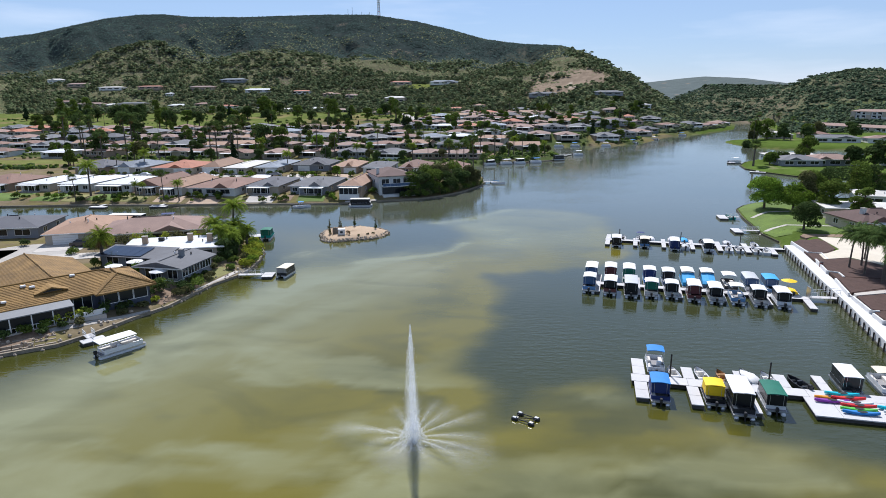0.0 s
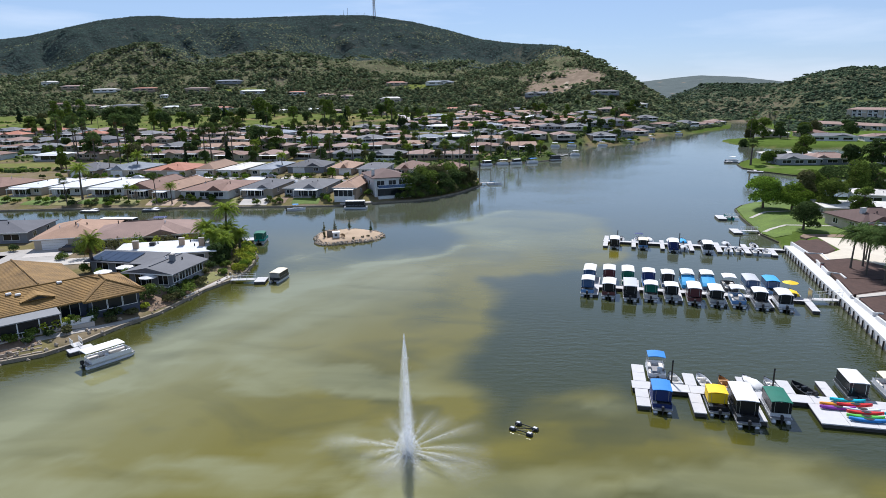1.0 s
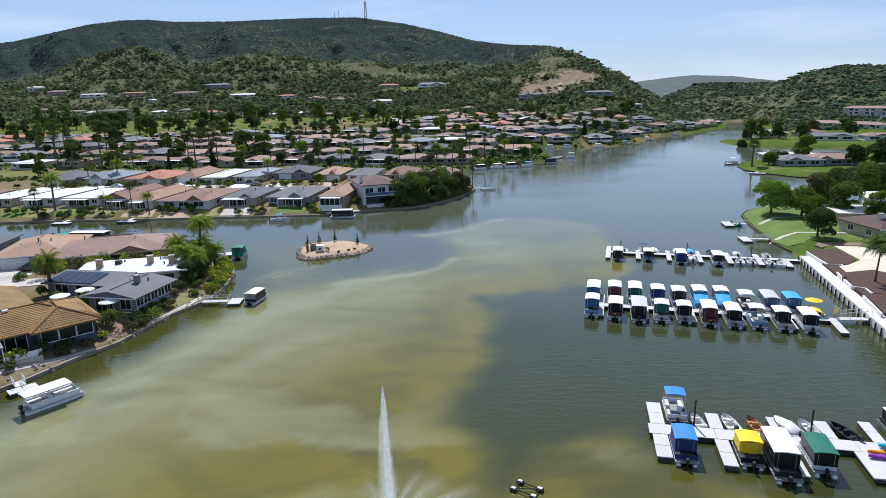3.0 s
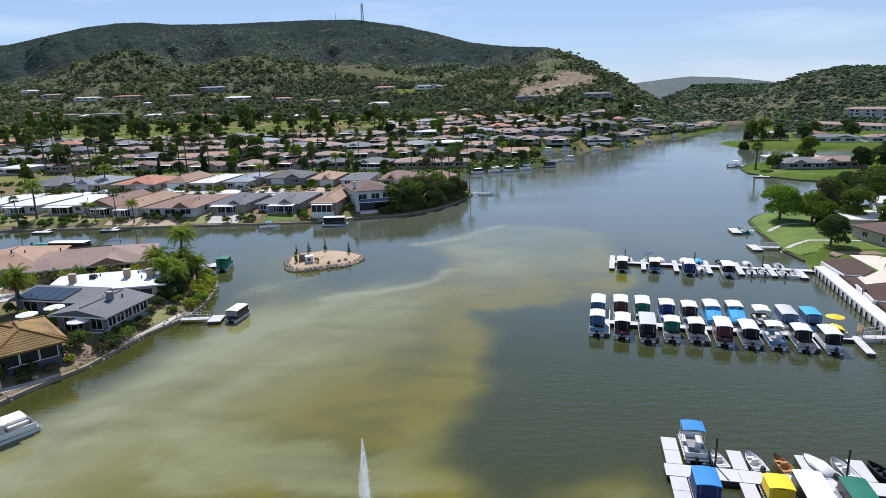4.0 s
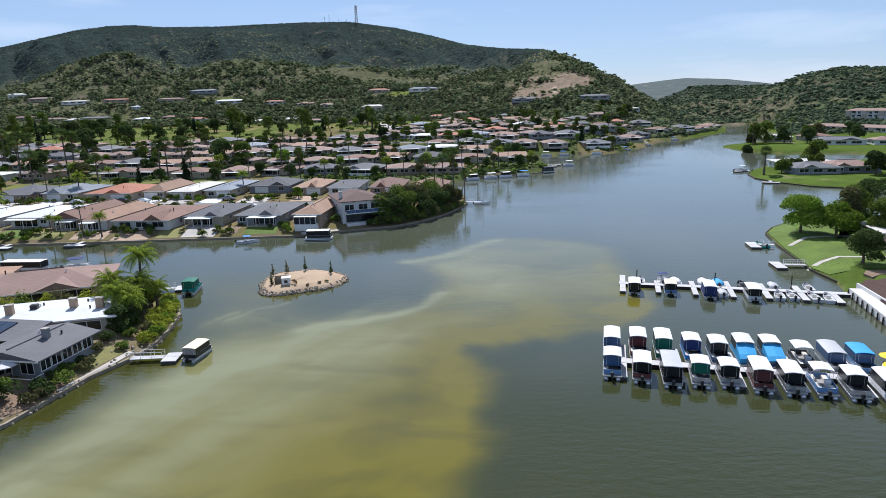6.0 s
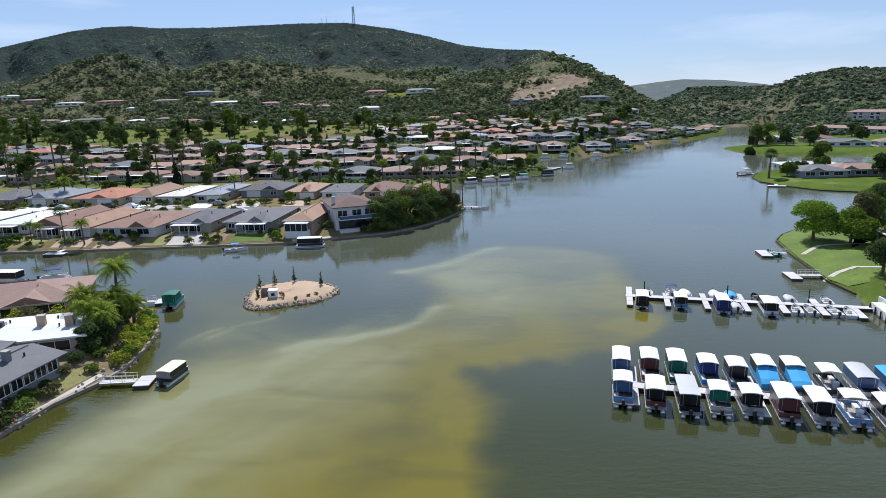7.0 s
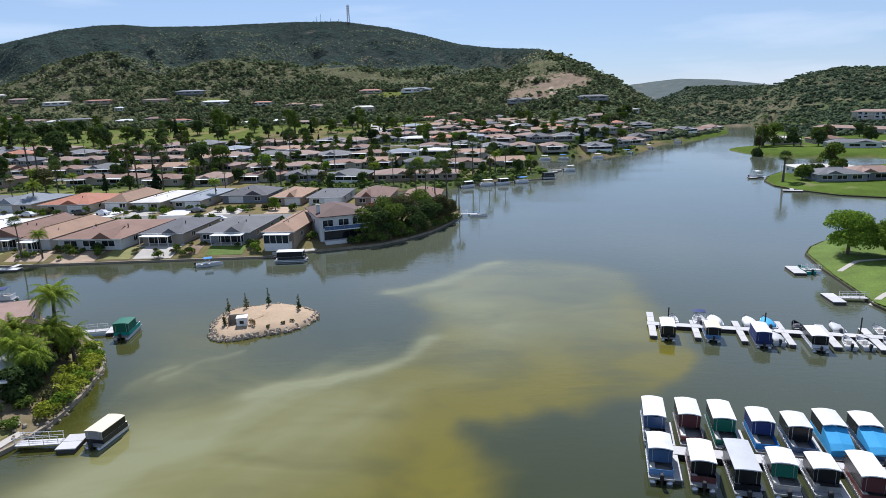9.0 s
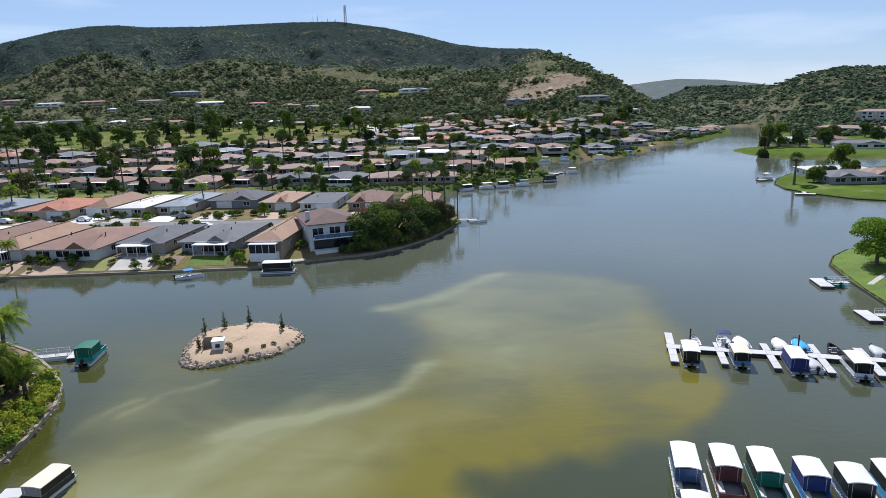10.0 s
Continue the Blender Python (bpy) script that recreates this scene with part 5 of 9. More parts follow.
    pr = part("porch_roof", Shape().add([(-22, -2.2, 2.05), (-11.4, -2.2, 2.05), (-11.4, 1.3, 2.5), (-22, 1.3, 2.5), (-22, -2.2, 2.2), (-11.4, -2.2, 2.2), (-11.4, 1.3, 2.68), (-22, 1.3, 2.68)], [(0, 3, 2, 1), (4, 5, 6, 7), (0, 1, 5, 4), (1, 2, 6, 5), (3, 0, 4, 7)]), M["porch_tin"], b)
    for k in range(5):
        x = -21.8 + 2.56 * k
        part("porch_post", Shape().box(x - 0.07, -2.15, -0.9, x + 0.07, -2.0, 2.06), M["white_paint"], pr)
    part("porch_floor", Shape().box(-22, -2.3, -0.9, -7.5, 1.19, 0.0), M["concrete_pale"], b)
    for k in range(4):
        part("screen", Shape().box(-21.7 + 2.56 * k, -2.09, 0.72, -21.83 + 2.56 * (k + 1), -2.07, 2.05), M["vinyl_dark"], pr)
    rl = part("railing", Shape().box(-22, -2.25, 0.66, -11.4, -2.18, 0.74), M["white_paint"], b)
    for k in range(14):
        part("baluster", Shape().box(-21.9 + 0.8 * k, -2.23, 0.0, -21.85 + 0.8 * k, -2.19, 0.66), M["white_paint"], rl)
    part("terrace_wall", Shape().box(-11.3, -1.9, -0.8, -7.45, -1.7, 0.75), M["white_paint"], b)
    for x, y in ((-16, 5.2), (-15, 4.6), (-24, 8.0), (-9.5, 5.8), (-19.0, 2.0)):
        part("skylight", Shape().box(x - 0.35, y - 0.25, 2.7 + 1.9 * (1 - abs(y - 6.2) / 6.2), x + 0.35, y + 0.25, 2.95 + 1.9 * (1 - abs(y - 6.2) / 6.2), ch=0.06), M["canopy_white"], main)
    chimney(b, -20.5, 0.9, 2.4, 3.4, "metal_dark", 0.6)
    return b


tile_house()


def grey_extra(b):
    chimney(b, 1.0, 0.4, 2.6, 4.4, "wall_grey", 0.8)
    for k in range(5):
        window(b, 4.1, -3.5 + 1.72 * k, 0.8, 1.45, 1.3, "right", 2)
    part("deck_rail", Shape().box(1.2, -6.3, 0.6, 4.6, -6.24, 0.7).box(4.54, -6.3, 0.6, 4.6, -4.5, 0.7), M["white_paint"], b)
    window(b, -1.4, -4.5, 0.05, 3.0, 2.0, n=3)
    window(b, 2.4, -4.5, 0.5, 1.8, 1.5, n=2)
    w2 = part("wing_wall", Shape().box(-17, 1.6, -0.8, -4.11, 5.6, 2.1), M["wall_grey"], b)
    part("wing_roof", Shape().add([(-17.6, 0.6, 2.15), (-3.6, 0.6, 2.15), (-3.6, 6.4, 2.95), (-17.6, 6.4, 2.95), (-17.6, 0.6, 2.3), (-3.6, 0.6, 2.3), (-3.6, 6.4, 3.1), (-17.6, 6.4, 3.1)], [(0, 3, 2, 1), (4, 5, 6, 7), (0, 1, 5, 4), (1, 2, 6, 5), (2, 3, 7, 6), (3, 0, 4, 7)]), M["roof_grey"], b)
    for k in range(5):
        xs, ya, yb, za, zb = -16.8 + 1.75 * k, 1.0, 5.4, 2.47, 3.08
        part("solar_panel", Shape().add([(xs, ya, za), (xs + 1.67, ya, za), (xs + 1.67, yb, zb), (xs, yb, zb), (xs, ya, za + 0.04), (xs + 1.67, ya, za + 0.04), (xs + 1.67, yb, zb + 0.04), (xs, yb, zb + 0.04)], [(4, 5, 6, 7), (0, 1, 5, 4), (1, 2, 6, 5), (2, 3, 7, 6), (3, 0, 4, 7)]), M["solar"], w2)
    for x in (-14.5, -10.5, -6.5):
        window(b, x, 1.6, 0.2, 2.4, 1.7, n=2)


house("grey gabled house with solar panels and a window wall", pose(-55.9, 106.0, 1.6, 0, 0, -8), 8.2, 9.0, 2.5, "wall_grey", "roof_grey", rise=0.95, gable=True, along_x=False, front="none", side_windows=False, extra=grey_extra, over=0.8)


def white_roof_extra(b):
    for x, y in ((-5.6, -1.0), (2.6, -0.4), (6.4, -1.4), (8.0, 2.4)):
        chimney(b, x, y, 2.7, 4.4, "concrete_tan", 1.0)
    part("roof_unit", Shape().box(-3.5, 0.2, 2.9, -2.5, 1.2, 3.7, ch=0.06), M["metal_dark"], b)


house("house with a flat white roof and square tan chimneys", pose(-62.0, 118.6, 1.6, 0, 0, 17), 18, 10.4, 2.7, "wall_cream", "roof_white", rise=0.35, front="windows", extra=white_roof_extra, vents=4, over=0.5)
house("long house under a dusty mauve shingle roof", pose(-75.8, 135.2, 1.6, 0, 0, 22.5), 22, 14.5, 2.6, "wall_tan", "roof_mauve", rise=2.0, front="windows", vents=5, seed=4)
house("brown-roofed house with a white double garage door", pose(-91.0, 135.0, 1.6, 0, 0, 18), 13, 17, 2.6, "wall_cream", "roof_tan", rise=2.0, along_x=False, front="street", vents=4, seed=5)
house("dark grey house with a shallow slate-coloured roof", pose(-111.0, 137.5, 1.6, 0, 0, 12), 16, 14, 2.6, "wall_grey", "roof_dark", rise=1.5, front="windows", vents=4, seed=6)
house("brown-roofed house beside the channel", pose(-132.0, 136.0, 1.6, 0, 0, 5), 16, 15, 2.6, "wall_tan", "roof_brown", rise=1.7, front="windows", vents=3, seed=7)
house("low grey house beside the cul-de-sac", pose(-104.0, 108.0, 1.6, 0, 0, 30), 16, 14, 2.6, "wall_cream", "roof_grey", rise=1.6, front="street", vents=3, seed=8)

# -- first row of the far shore
row1 = "houses along the far shore"
for lb, xa, xb, yf, dep, wl2, rf, kw in (
    ("white-roofed lakeside house with a patio", -192, -180, 200, 20, "wall_white", "roof_white", dict(front="patio", rise=0.9)),
    ("brown-roofed lakeside house with a patio", -177, -161, 200, 20, "wall_tan", "roof_brown", dict(front="patio")),
    ("lakeside house with a shallow white roof and dark porch", -158.5, -146.5, 200, 21, "wall_cream", "roof_white", dict(front="patio", rise=1.0)),
    ("lakeside house with a broad white roof", -144.6, -132.4, 200, 21, "wall_white", "roof_white", dict(front="patio", rise=1.2)),
    ("lakeside house with a white hipped roof and posts", -130.4, -117.6, 199.5, 21, "wall_white", "roof_white", dict(front="patio", rise=1.3)),
    ("small brown-roofed lakeside house with a brick chimney", -115.8, -105.8, 195.5, 22, "wall_tan", "roof_brown", dict(front="patio", gable=True, along_x=False)),
    ("lakeside house with a white front roof and tan slopes", -104.6, -97.0, 193, 24, "wall_white", "roof_tan", dict(front="patio", along_x=False)),
    ("wide brown-roofed lakeside house with blue-white walls", -96.0, -79.2, 192, 24, "wall_white", "roof_brown", dict(front="windows", rise=1.9)),
    ("dark grey roofed lakeside house with a white patio cover", -81.4 + 3, -66.9, 197, 20, "wall_cream", "roof_dark", dict(front="patio", rise=1.9)),
    ("grey hip-roofed lakeside house with a white sun shade", -64.4, -50.8, 197, 21, "wall_grey", "roof_grey", dict(front="patio", rise=1.8)),
    ("tan-roofed lakeside house with a white sunroom above the water", -47.2, -39.0, 193.0, 24, "wall_tan", "roof_tan", dict(front="sunroom", along_x=False, rise=1.5)),
):
    sd1 = int(-xa)
    house(lb, pose((xa + xb) / 2, yf + dep / 2, 1.75 if kw["front"] != "sunroom" else 1.9, 0, 0, -3), xb - xa - 1.3, dep, 2.65 if kw["front"] != "sunroom" else 3.2, wl2, rf, group=row1, seed=sd1, vents=3, **{"rise": 2.1, **kw})


def two_storey():
    b = thing("house", "two-storey white house with a long balcony and glass wall", "house", pose(-31.6, 203.2, 1.3, 0, 0, 24), row1)
    part("wall", Shape().box(-5.6, -3.5, -1, 5.6, 12, 5.9), M["wall_white"], b)
    rf = part("roof", hip_roof(11.2, 15.5, 6.1, 0.7, 1.9, along_x=False), M["roof_maroon"], b, m=pose(0, 4.25, 0))
    bal = part("balcony", Shape().box(-4.8, -5.2, 2.75, 6.2, -3.51, 2.95), M["white_paint"], b)
    part("balcony_rail", Shape().box(-4.8, -5.2, 3.85, 6.2, -5.12, 3.93), M["white_paint"], bal)
    for k in range(9):
        part("glass_panel", Shape().box(-4.75 + 1.21 * k, -5.17, 2.97, -3.58 + 1.21 * k, -5.15, 3.85), M["vinyl_blue"], bal)
    part("glass_wall", Shape().box(-4.6, -3.62, 0.35, 5.5, -3.51, 2.72), M["glass_dark"], b)
    for k in range(6):
        part("mullion", Shape().box(-4.65 + 2.0 * k, -3.68, 0.3, -4.57 + 2.0 * k, -3.6, 2.74), M["metal_dark"], b)
    part("plinth", Shape().box(-4.8, -5.4, -1.4, 6.2, -3.52, 0.3), M["wall_white"], b)
    for x in (-3.6, 0.2, 3.6):
        window(b, x, -3.51, 3.2, 2.4, 1.9, n=2)
    chimney(b, -5.0, 0.5, 0, 8.3, "wall_white", 0.9)
    for x, y in ((-5.61, 3.0), (-5.61, 8.0)):
        window(b, x, y, 3.4, 1.2, 1.2, "left", 1)


two_storey()

# -- second row across the street
row2 = "houses across the street"
for lb, xa, xb, yf, dep, wl2, rf, kw in (
    ("grey house with a dark shingle roof and garage", -172, -158, 248, 20, "wall_tan", "roof_dark", {}),
    ("bluish grey roofed house with garage", -155.5, -141, 249, 21, "wall_cream", "roof_blue", {}),
    ("terracotta-roofed house with a front gable", -137.5, -119.8, 246, 22, "wall_cream", "roof_red", dict(rise=2.2)),
    ("tan-roofed house with a garage", -117.6, -109.2, 249, 23, "wall_cream", "roof_tan", dict(along_x=False)),
    ("house with a broad pale flat roof", -107.8, -97.2, 247, 26, "wall_cream", "roof_pale", dict(along_x=False, rise=0.9)),
    ("house with a long silvery roof", -95.4, -84.8, 249, 27, "wall_cream", "roof_blue", dict(along_x=False, rise=1.0)),
    ("dark-roofed house with solar panels", -83.2, -66.6, 259, 17, "wall_grey", "roof_dark", {}),
    ("tan-roofed house with crossing gables", -64.2, -53.2, 252, 20, "wall_tan", "roof_tan", dict(rise=2.1)),
    ("white house with a dark roof and wide garage", -51.4, -39.6, 250, 20, "wall_white", "roof_dark", dict(rise=1.5)),
    ("brown-roofed house among shrubs", -36.4, -24.2, 249, 19, "wall_tan", "roof_brown", {}),
    ("brown hip-roofed house near the point", -20.5, -8.4, 247, 15, "wall_tan", "roof_brown", {}),
):
    house(lb, pose((xa + xb) / 2, yf + dep / 2, 1.75, 0, 0, -2), xb - xa - 1.2, dep, 2.7, wl2, rf, front="street", group=row2, seed=int(-xa) + 3, vents=4, **{"rise": 2.3, **kw})

# -- the rows behind, copied from a few kinds
kinds = []
rr = random.Random(11)
for k, (wl2, rf, kw) in enumerate((("wall_cream", "roof_brown", dict(front="patio")), ("wall_white", "roof_grey", dict(front="patio", rise=1.9)), ("wall_tan", "roof_mauve", dict(front="windows")), ("wall_cream", "roof_tan", dict(front="patio", gable=True)),
                                   ("wall_white", "roof_white", dict(front="patio", rise=0.9)), ("wall_grey", "roof_dark", dict(front="windows", rise=1.9)), ("wall_white", "roof_brown", dict(front="sunroom")), ("wall_cream", "roof_red", dict(front="windows", rise=2.0)),
                                   ("wall_cream", "roof_mauve", dict(front="patio", rise=2.0)), ("wall_tan", "roof_grey", dict(front="sunroom", rise=1.9)), ("wall_white", "roof_blue", dict(front="patio", rise=1.5)))):
    lb = {"roof_brown": "brown-roofed", "roof_grey": "grey-roofed", "roof_mauve": "dusty brown-roofed", "roof_tan": "tan-roofed", "roof_white": "white-roofed", "roof_dark": "dark-roofed", "roof_red": "terracotta-roofed", "roof_blue": "bluish grey-roofed"}[rf]
    kinds.append([lb, wl2, rf, kw, None])
BACK_ROWS = ((311, -330, -8, 0.0), (345, -340, 30, 3), (381, -350, 24, -2), (415, -360, 12, 4), (452, -370, 60, -3), (488, -70, 85, 5), (522, -60, 105, -4), (556, -55, 112, 6), (588, -50, 80, -5))
taken = []
for ry, x0, x1, tilt in BACK_ROWS:
    x = x0 + rr.uniform(0, 6)
    while x < x1:
        ex = 15.5 + rr.uniform(-1, 2)
        px, py = x + ex / 2, ry + 8 + rr.uniform(-4.5, 4.5) + tilt * math.sin(x / 60)
        x += ex + rr.uniform(1.5, 4.5)
        if rr.random() < 0.06 or float(outline_distance(np.array([px]), np.array([py]), LAKE)[0]) < 13 or (abs(px / (py - 27)) > 0.95):
            continue
        if ry == 311 and px < -105 and rr.random() < 0.12:
            continue
        k = kinds[rr.choices(range(len(kinds)), (8, 3, 8, 5, 2, 3, 4, 4, 8, 3, 2))[0]]
        taken.append((px, py))
        mm = place(px, py, rr.uniform(-14, 14) - 2, 0.05) @ Matrix.Diagonal((rr.uniform(0.95, 1.12), rr.uniform(0.95, 1.15), rr.uniform(0.9, 1.05), 1))
        if k[4] is None:
            k[4] = house(k[0] + " single-storey house on the slope", mm, 15, 13, 2.7, k[1], k[2], group="houses on the slope", vents=0, seed=len(taken), side_windows=False, panes=2, **k[3])
        else:
            copy_thing(k[4], mm)

# -- houses along the far western bank
bank_line = [(100, 452), (118, 482), (131, 512), (152, 532), (176, 556), (196, 582), (214, 610), (230, 640), (84, 428), (58, 424), (40, 424), (70, 452), (92, 476), (106, 506), (124, 536), (144, 556), (52, 446), (30, 446)]
for i4, (px, py) in enumerate(bank_line):
    k = kinds[rr.choice((0, 1, 2, 5, 8, 9))]
    taken.append((px - 8, py + 3))
    mm = place(px - 8, py + 3, 20 + rr.uniform(-12, 12) if i4 < 8 else rr.uniform(-8, 8), 0.3)
    if k[4] is None:
        k[4] = house(k[0] + " single-storey house on the slope", mm, 15, 13, 2.7, k[1], k[2], group="houses on the slope", vents=1, seed=len(taken), side_windows=False, panes=2, **k[3])
    else:
        copy_thing(k[4], mm)


# ---------------------------------------------------------------- plants
def leaves(blobs, n, size, seed, flat=0.0):
    """Many small leaf pieces on the skins of some blobs: (x, y, z, rx, rz)."""
    g = np.random.default_rng(seed)
    bl = np.array(blobs, float)
    wgt = bl[:, 3] ** 2
    which = g.choice(len(bl), n, p=wgt / wgt.sum())
    d = g.normal(size=(n, 3))
    d /= np.linalg.norm(d, axis=1)[:, None]
    d[:, 2] = np.where(d[:, 2] < -0.45, -d[:, 2] * 0.6, d[:, 2])
    r = 0.72 + 0.34 * g.random(n) ** 0.6
    c = bl[which, :3] + d * r[:, None] * np.stack([bl[which, 3], bl[which, 3], bl[which, 4]], 1)
    nrm = d + 0.7 * g.normal(size=(n, 3))
    nrm[:, 2] += 0.5 + flat
    nrm /= np.linalg.norm(nrm, axis=1)[:, None]
    a = np.cross(nrm, g.normal(size=(n, 3)))
    a /= np.linalg.norm(a, axis=1)[:, None]
    b = np.cross(nrm, a)
    s = size * (0.6 + 0.8 * g.random(n))[:, None]
    tip = nrm * s * 0.25
    v = np.stack([c - a * s, c + b * s * 0.62 + tip, c + a * s, c - b * s * 0.62 + tip], 1).reshape(-1, 3)
    f = np.arange(4 * n).reshape(n, 4)
    sh = Shape()
    sh.v, sh.f = [tuple(p) for p in v], [tuple(q) for q in f]
    return sh


def trunk(h, r, lean=0.0, limbs=0, spread=2.0, seed=0):
    g = random.Random(seed)
    s = Shape()
    s.tube([(0, 0, -0.6), (0.02 * lean, 0, h * 0.3), (lean * 0.5, 0.1, h * 0.65), (lean, 0, h)], [r * 1.35, r, r * 0.8, r * 0.35], 8)
    for k in range(limbs):
        a = 2 * math.pi * k / limbs + g.uniform(-0.4, 0.4)
        z0 = h * g.uniform(0.45, 0.75)
        s.tube([(lean * 0.5, 0, z0), (spread * 0.5 * math.cos(a), spread * 0.5 * math.sin(a), z0 + spread * 0.4), (spread * math.cos(a), spread * math.sin(a), z0 + spread * 0.75)], [r * 0.5, r * 0.3, r * 0.12], 6)
    return s


def broad_tree(label, h, w, leaf, n=1100, seed=0, leaf_size=0.42, clear=0.3, m=None, group=""):
    g = random.Random(seed)
    t = thing("tree", label, "tree", m, group)
    blobs = []
    for k in range(11):
        a, rr2 = g.uniform(0, 6.28), g.uniform(0.15, 1.0) ** 0.6
        zz = g.uniform(clear + 0.08, 0.86)
        env = math.sin(math.pi * min(1, max(0.12, (zz - clear + 0.12) / (1.08 - clear)))) ** 0.6
        br = w * g.uniform(0.17, 0.27)
        blobs.append((rr2 * (w / 2 - br) * env * math.cos(a), rr2 * (w / 2 - br) * env * math.sin(a), zz * h, br, br * g.uniform(0.6, 0.85)))
    part("trunk", trunk(h * 0.75, 0.035 * h, g.uniform(-0.4, 0.4), 5, w * 0.33, seed), M["bark"], t)
    part("crown", leaves(blobs, n, leaf_size, seed), M[leaf], t)
    return t


def conifer(label, h, w, leaf="leaf_conifer", seed=0, m=None, n=700, group="", leaf_size=0.32):
    g = random.Random(seed)
    t = thing("tree", label, "tree", m, group)
    part("trunk", trunk(h * 0.95, 0.022 * h, 0, 0, 0, seed), M["bark"], t)
    blobs = []
    for k in range(14):
        z = 0.12 + 0.84 * k / 14
        r2 = w / 2 * (1 - z) ** 0.8 * g.uniform(0.7, 1.1)
        a = g.uniform(0, 6.28)
        blobs.append((0.35 * r2 * math.cos(a), 0.35 * r2 * math.sin(a), z * h, max(0.12, r2 * 0.75), h * 0.05))
    part("crown", leaves(blobs, n, leaf_size, seed), M[leaf], t)
    return t


def frond(s, base, az, up, L, droop, n=7, w=0.72):
    """A feather palm leaf: a spine with hanging leaflets."""
    p = Vector(base)
    dirv = Vector((math.cos(az) * math.cos(up), math.sin(az) * math.cos(up), math.sin(up)))
    side = Vector((-math.sin(az), math.cos(az), 0))
    st = L / n
    for k in range(n):
        q = p + dirv * st
        t0, t1 = k / n, (k + 1) / n
        wd = w * math.sin(math.pi * min(1, 0.18 + 0.8 * (t0 + t1) / 2))
        for sg in (-1, 1):
            for j in range(3):
                o = p.lerp(q, j / 3)
                e = p.lerp(q, (j + 0.95) / 3)
                tipp = o.lerp(e, 0.9) + side * sg * wd + dirv * st * 0.35 - Vector((0, 0, wd * (0.35 + 0.5 * t0)))
                s.add([o, e, tipp], [(0, 1, 2)])
        s.add([p - Vector((0, 0, 0.03)), p + side * 0.03, q, q - Vector((0, 0, 0.02))], [(0, 1, 2, 3)])
        p = q
        dirv = (dirv - Vector((0, 0, droop * (0.5 + t0)))).normalized()


def feather_palm(label, h, m=None, n=26, L=3.2, seed=0, lean=0.3, skirt=0, group="", r=0.2, leaf="leaf_palm"):
    g = random.Random(seed)
    t = thing("palm_tree", label, "palm tree", m, group)
    part("trunk", Shape().tube([(0, 0, -0.5), (lean * 0.15, 0, h * 0.35), (lean * 0.5, 0, h * 0.7), (lean, 0, h)], [r * 1.5, r, r * 0.9, r * 0.8], 8), M["palm_bark"], t)
    s = Shape()
    for k in range(n):
        frond(s, (lean, 0, h), 2.4 * k + g.uniform(-0.2, 0.2), 1.25 - 1.35 * (k / n) + g.uniform(-0.1, 0.1), L * g.uniform(0.85, 1.1), 0.30 + 0.10 * g.random())
    part("crown", s, M[leaf], t)
    if skirt:
        s = Shape()
        for k in range(skirt):
            frond(s, (lean, 0, h - 0.2), 2.1 * k, -0.7 - 0.5 * g.random(), L * 0.7, 0.2, 5)
        part("dead_fronds", s, M["leaf_dry"], t)
    return t


def fan_palm(label, h, m=None, seed=0, n=34, R=1.5, group="", lean=0.2, r=0.16):
    g = random.Random(seed)
    t = thing("palm_tree", label, "palm tree", m, group)
    part("trunk", Shape().tube([(0, 0, -0.5), (lean * 0.1, 0, h * 0.4), (lean * 0.5, 0, h * 0.75), (lean, 0, h)], [r * 1.6, r * 1.05, r * 0.9, r * 0.85], 8), M["palm_bark"], t)

    def fans(count, lo, hi, rad):
        s = Shape()
        for k in range(count):
            az, up = 2.4 * k + g.uniform(-0.3, 0.3), lo + (hi - lo) * (k + 0.5) / count
            d = Vector((math.cos(az) * math.cos(up), math.sin(az) * math.cos(up), math.sin(up)))
            sd = Vector((-math.sin(az), math.cos(az), 0))
            c0 = Vector((lean, 0, h)) + d * rad * 0.45
            up2 = d.cross(sd)
            for j in range(7):
                a = -1.25 + 2.5 * j / 6
                e = d * math.cos(a) + sd * math.sin(a)
                n2 = d * math.cos(a + 0.2) + sd * math.sin(a + 0.2)
                s.add([c0, c0 + e * rad * 0.5 + up2 * 0.03, c0 + (e + n2) * rad * 0.42 - Vector((0, 0, rad * 0.14)), c0 + n2 * rad * 0.45], [(0, 1, 2, 3)])
        return s

    part("crown", fans(n, 1.35, -0.6, R), M["leaf_queen"], t)
    part("dead_fronds", fans(7, -0.9, -1.4, R * 0.6), M["leaf_dry"], t)
    return t


def shrub(label, m, w=1.8, h=1.3, leaf="leaf_mid", seed=0, n=260, group="", leaf_size=0.16):
    g = random.Random(seed)
    t = thing("shrub", label, "shrub", m, group)
    blobs = [(g.uniform(-0.3, 0.3) * w, g.uniform(-0.3, 0.3) * w, g.uniform(0.3, 0.6) * h, w * g.uniform(0.2, 0.32), h * g.uniform(0.3, 0.42)) for k in range(5)]
    part("stem", Shape().tube([(0, 0, -0.3), (0, 0, h * 0.5)], [0.06, 0.03], 5), M["bark"], t)
    part("leaves", leaves(blobs, n, leaf_size, seed), M[leaf], t)
    return t


def scatter(makers, spots, rnd):
    """Copies of a few plants over many spots: (x, y, kind, scale)."""
    first = {}
    for x, y, k, sc in spots:
        mm = place(x, y, rnd.uniform(0, 360)) @ Matrix.Scale(sc, 4)
        if k not in first:
            first[k] = makers[k](mm)
        else:
            ob = copy_thing(first[k], mm)
            ob.matrix_basis = mm


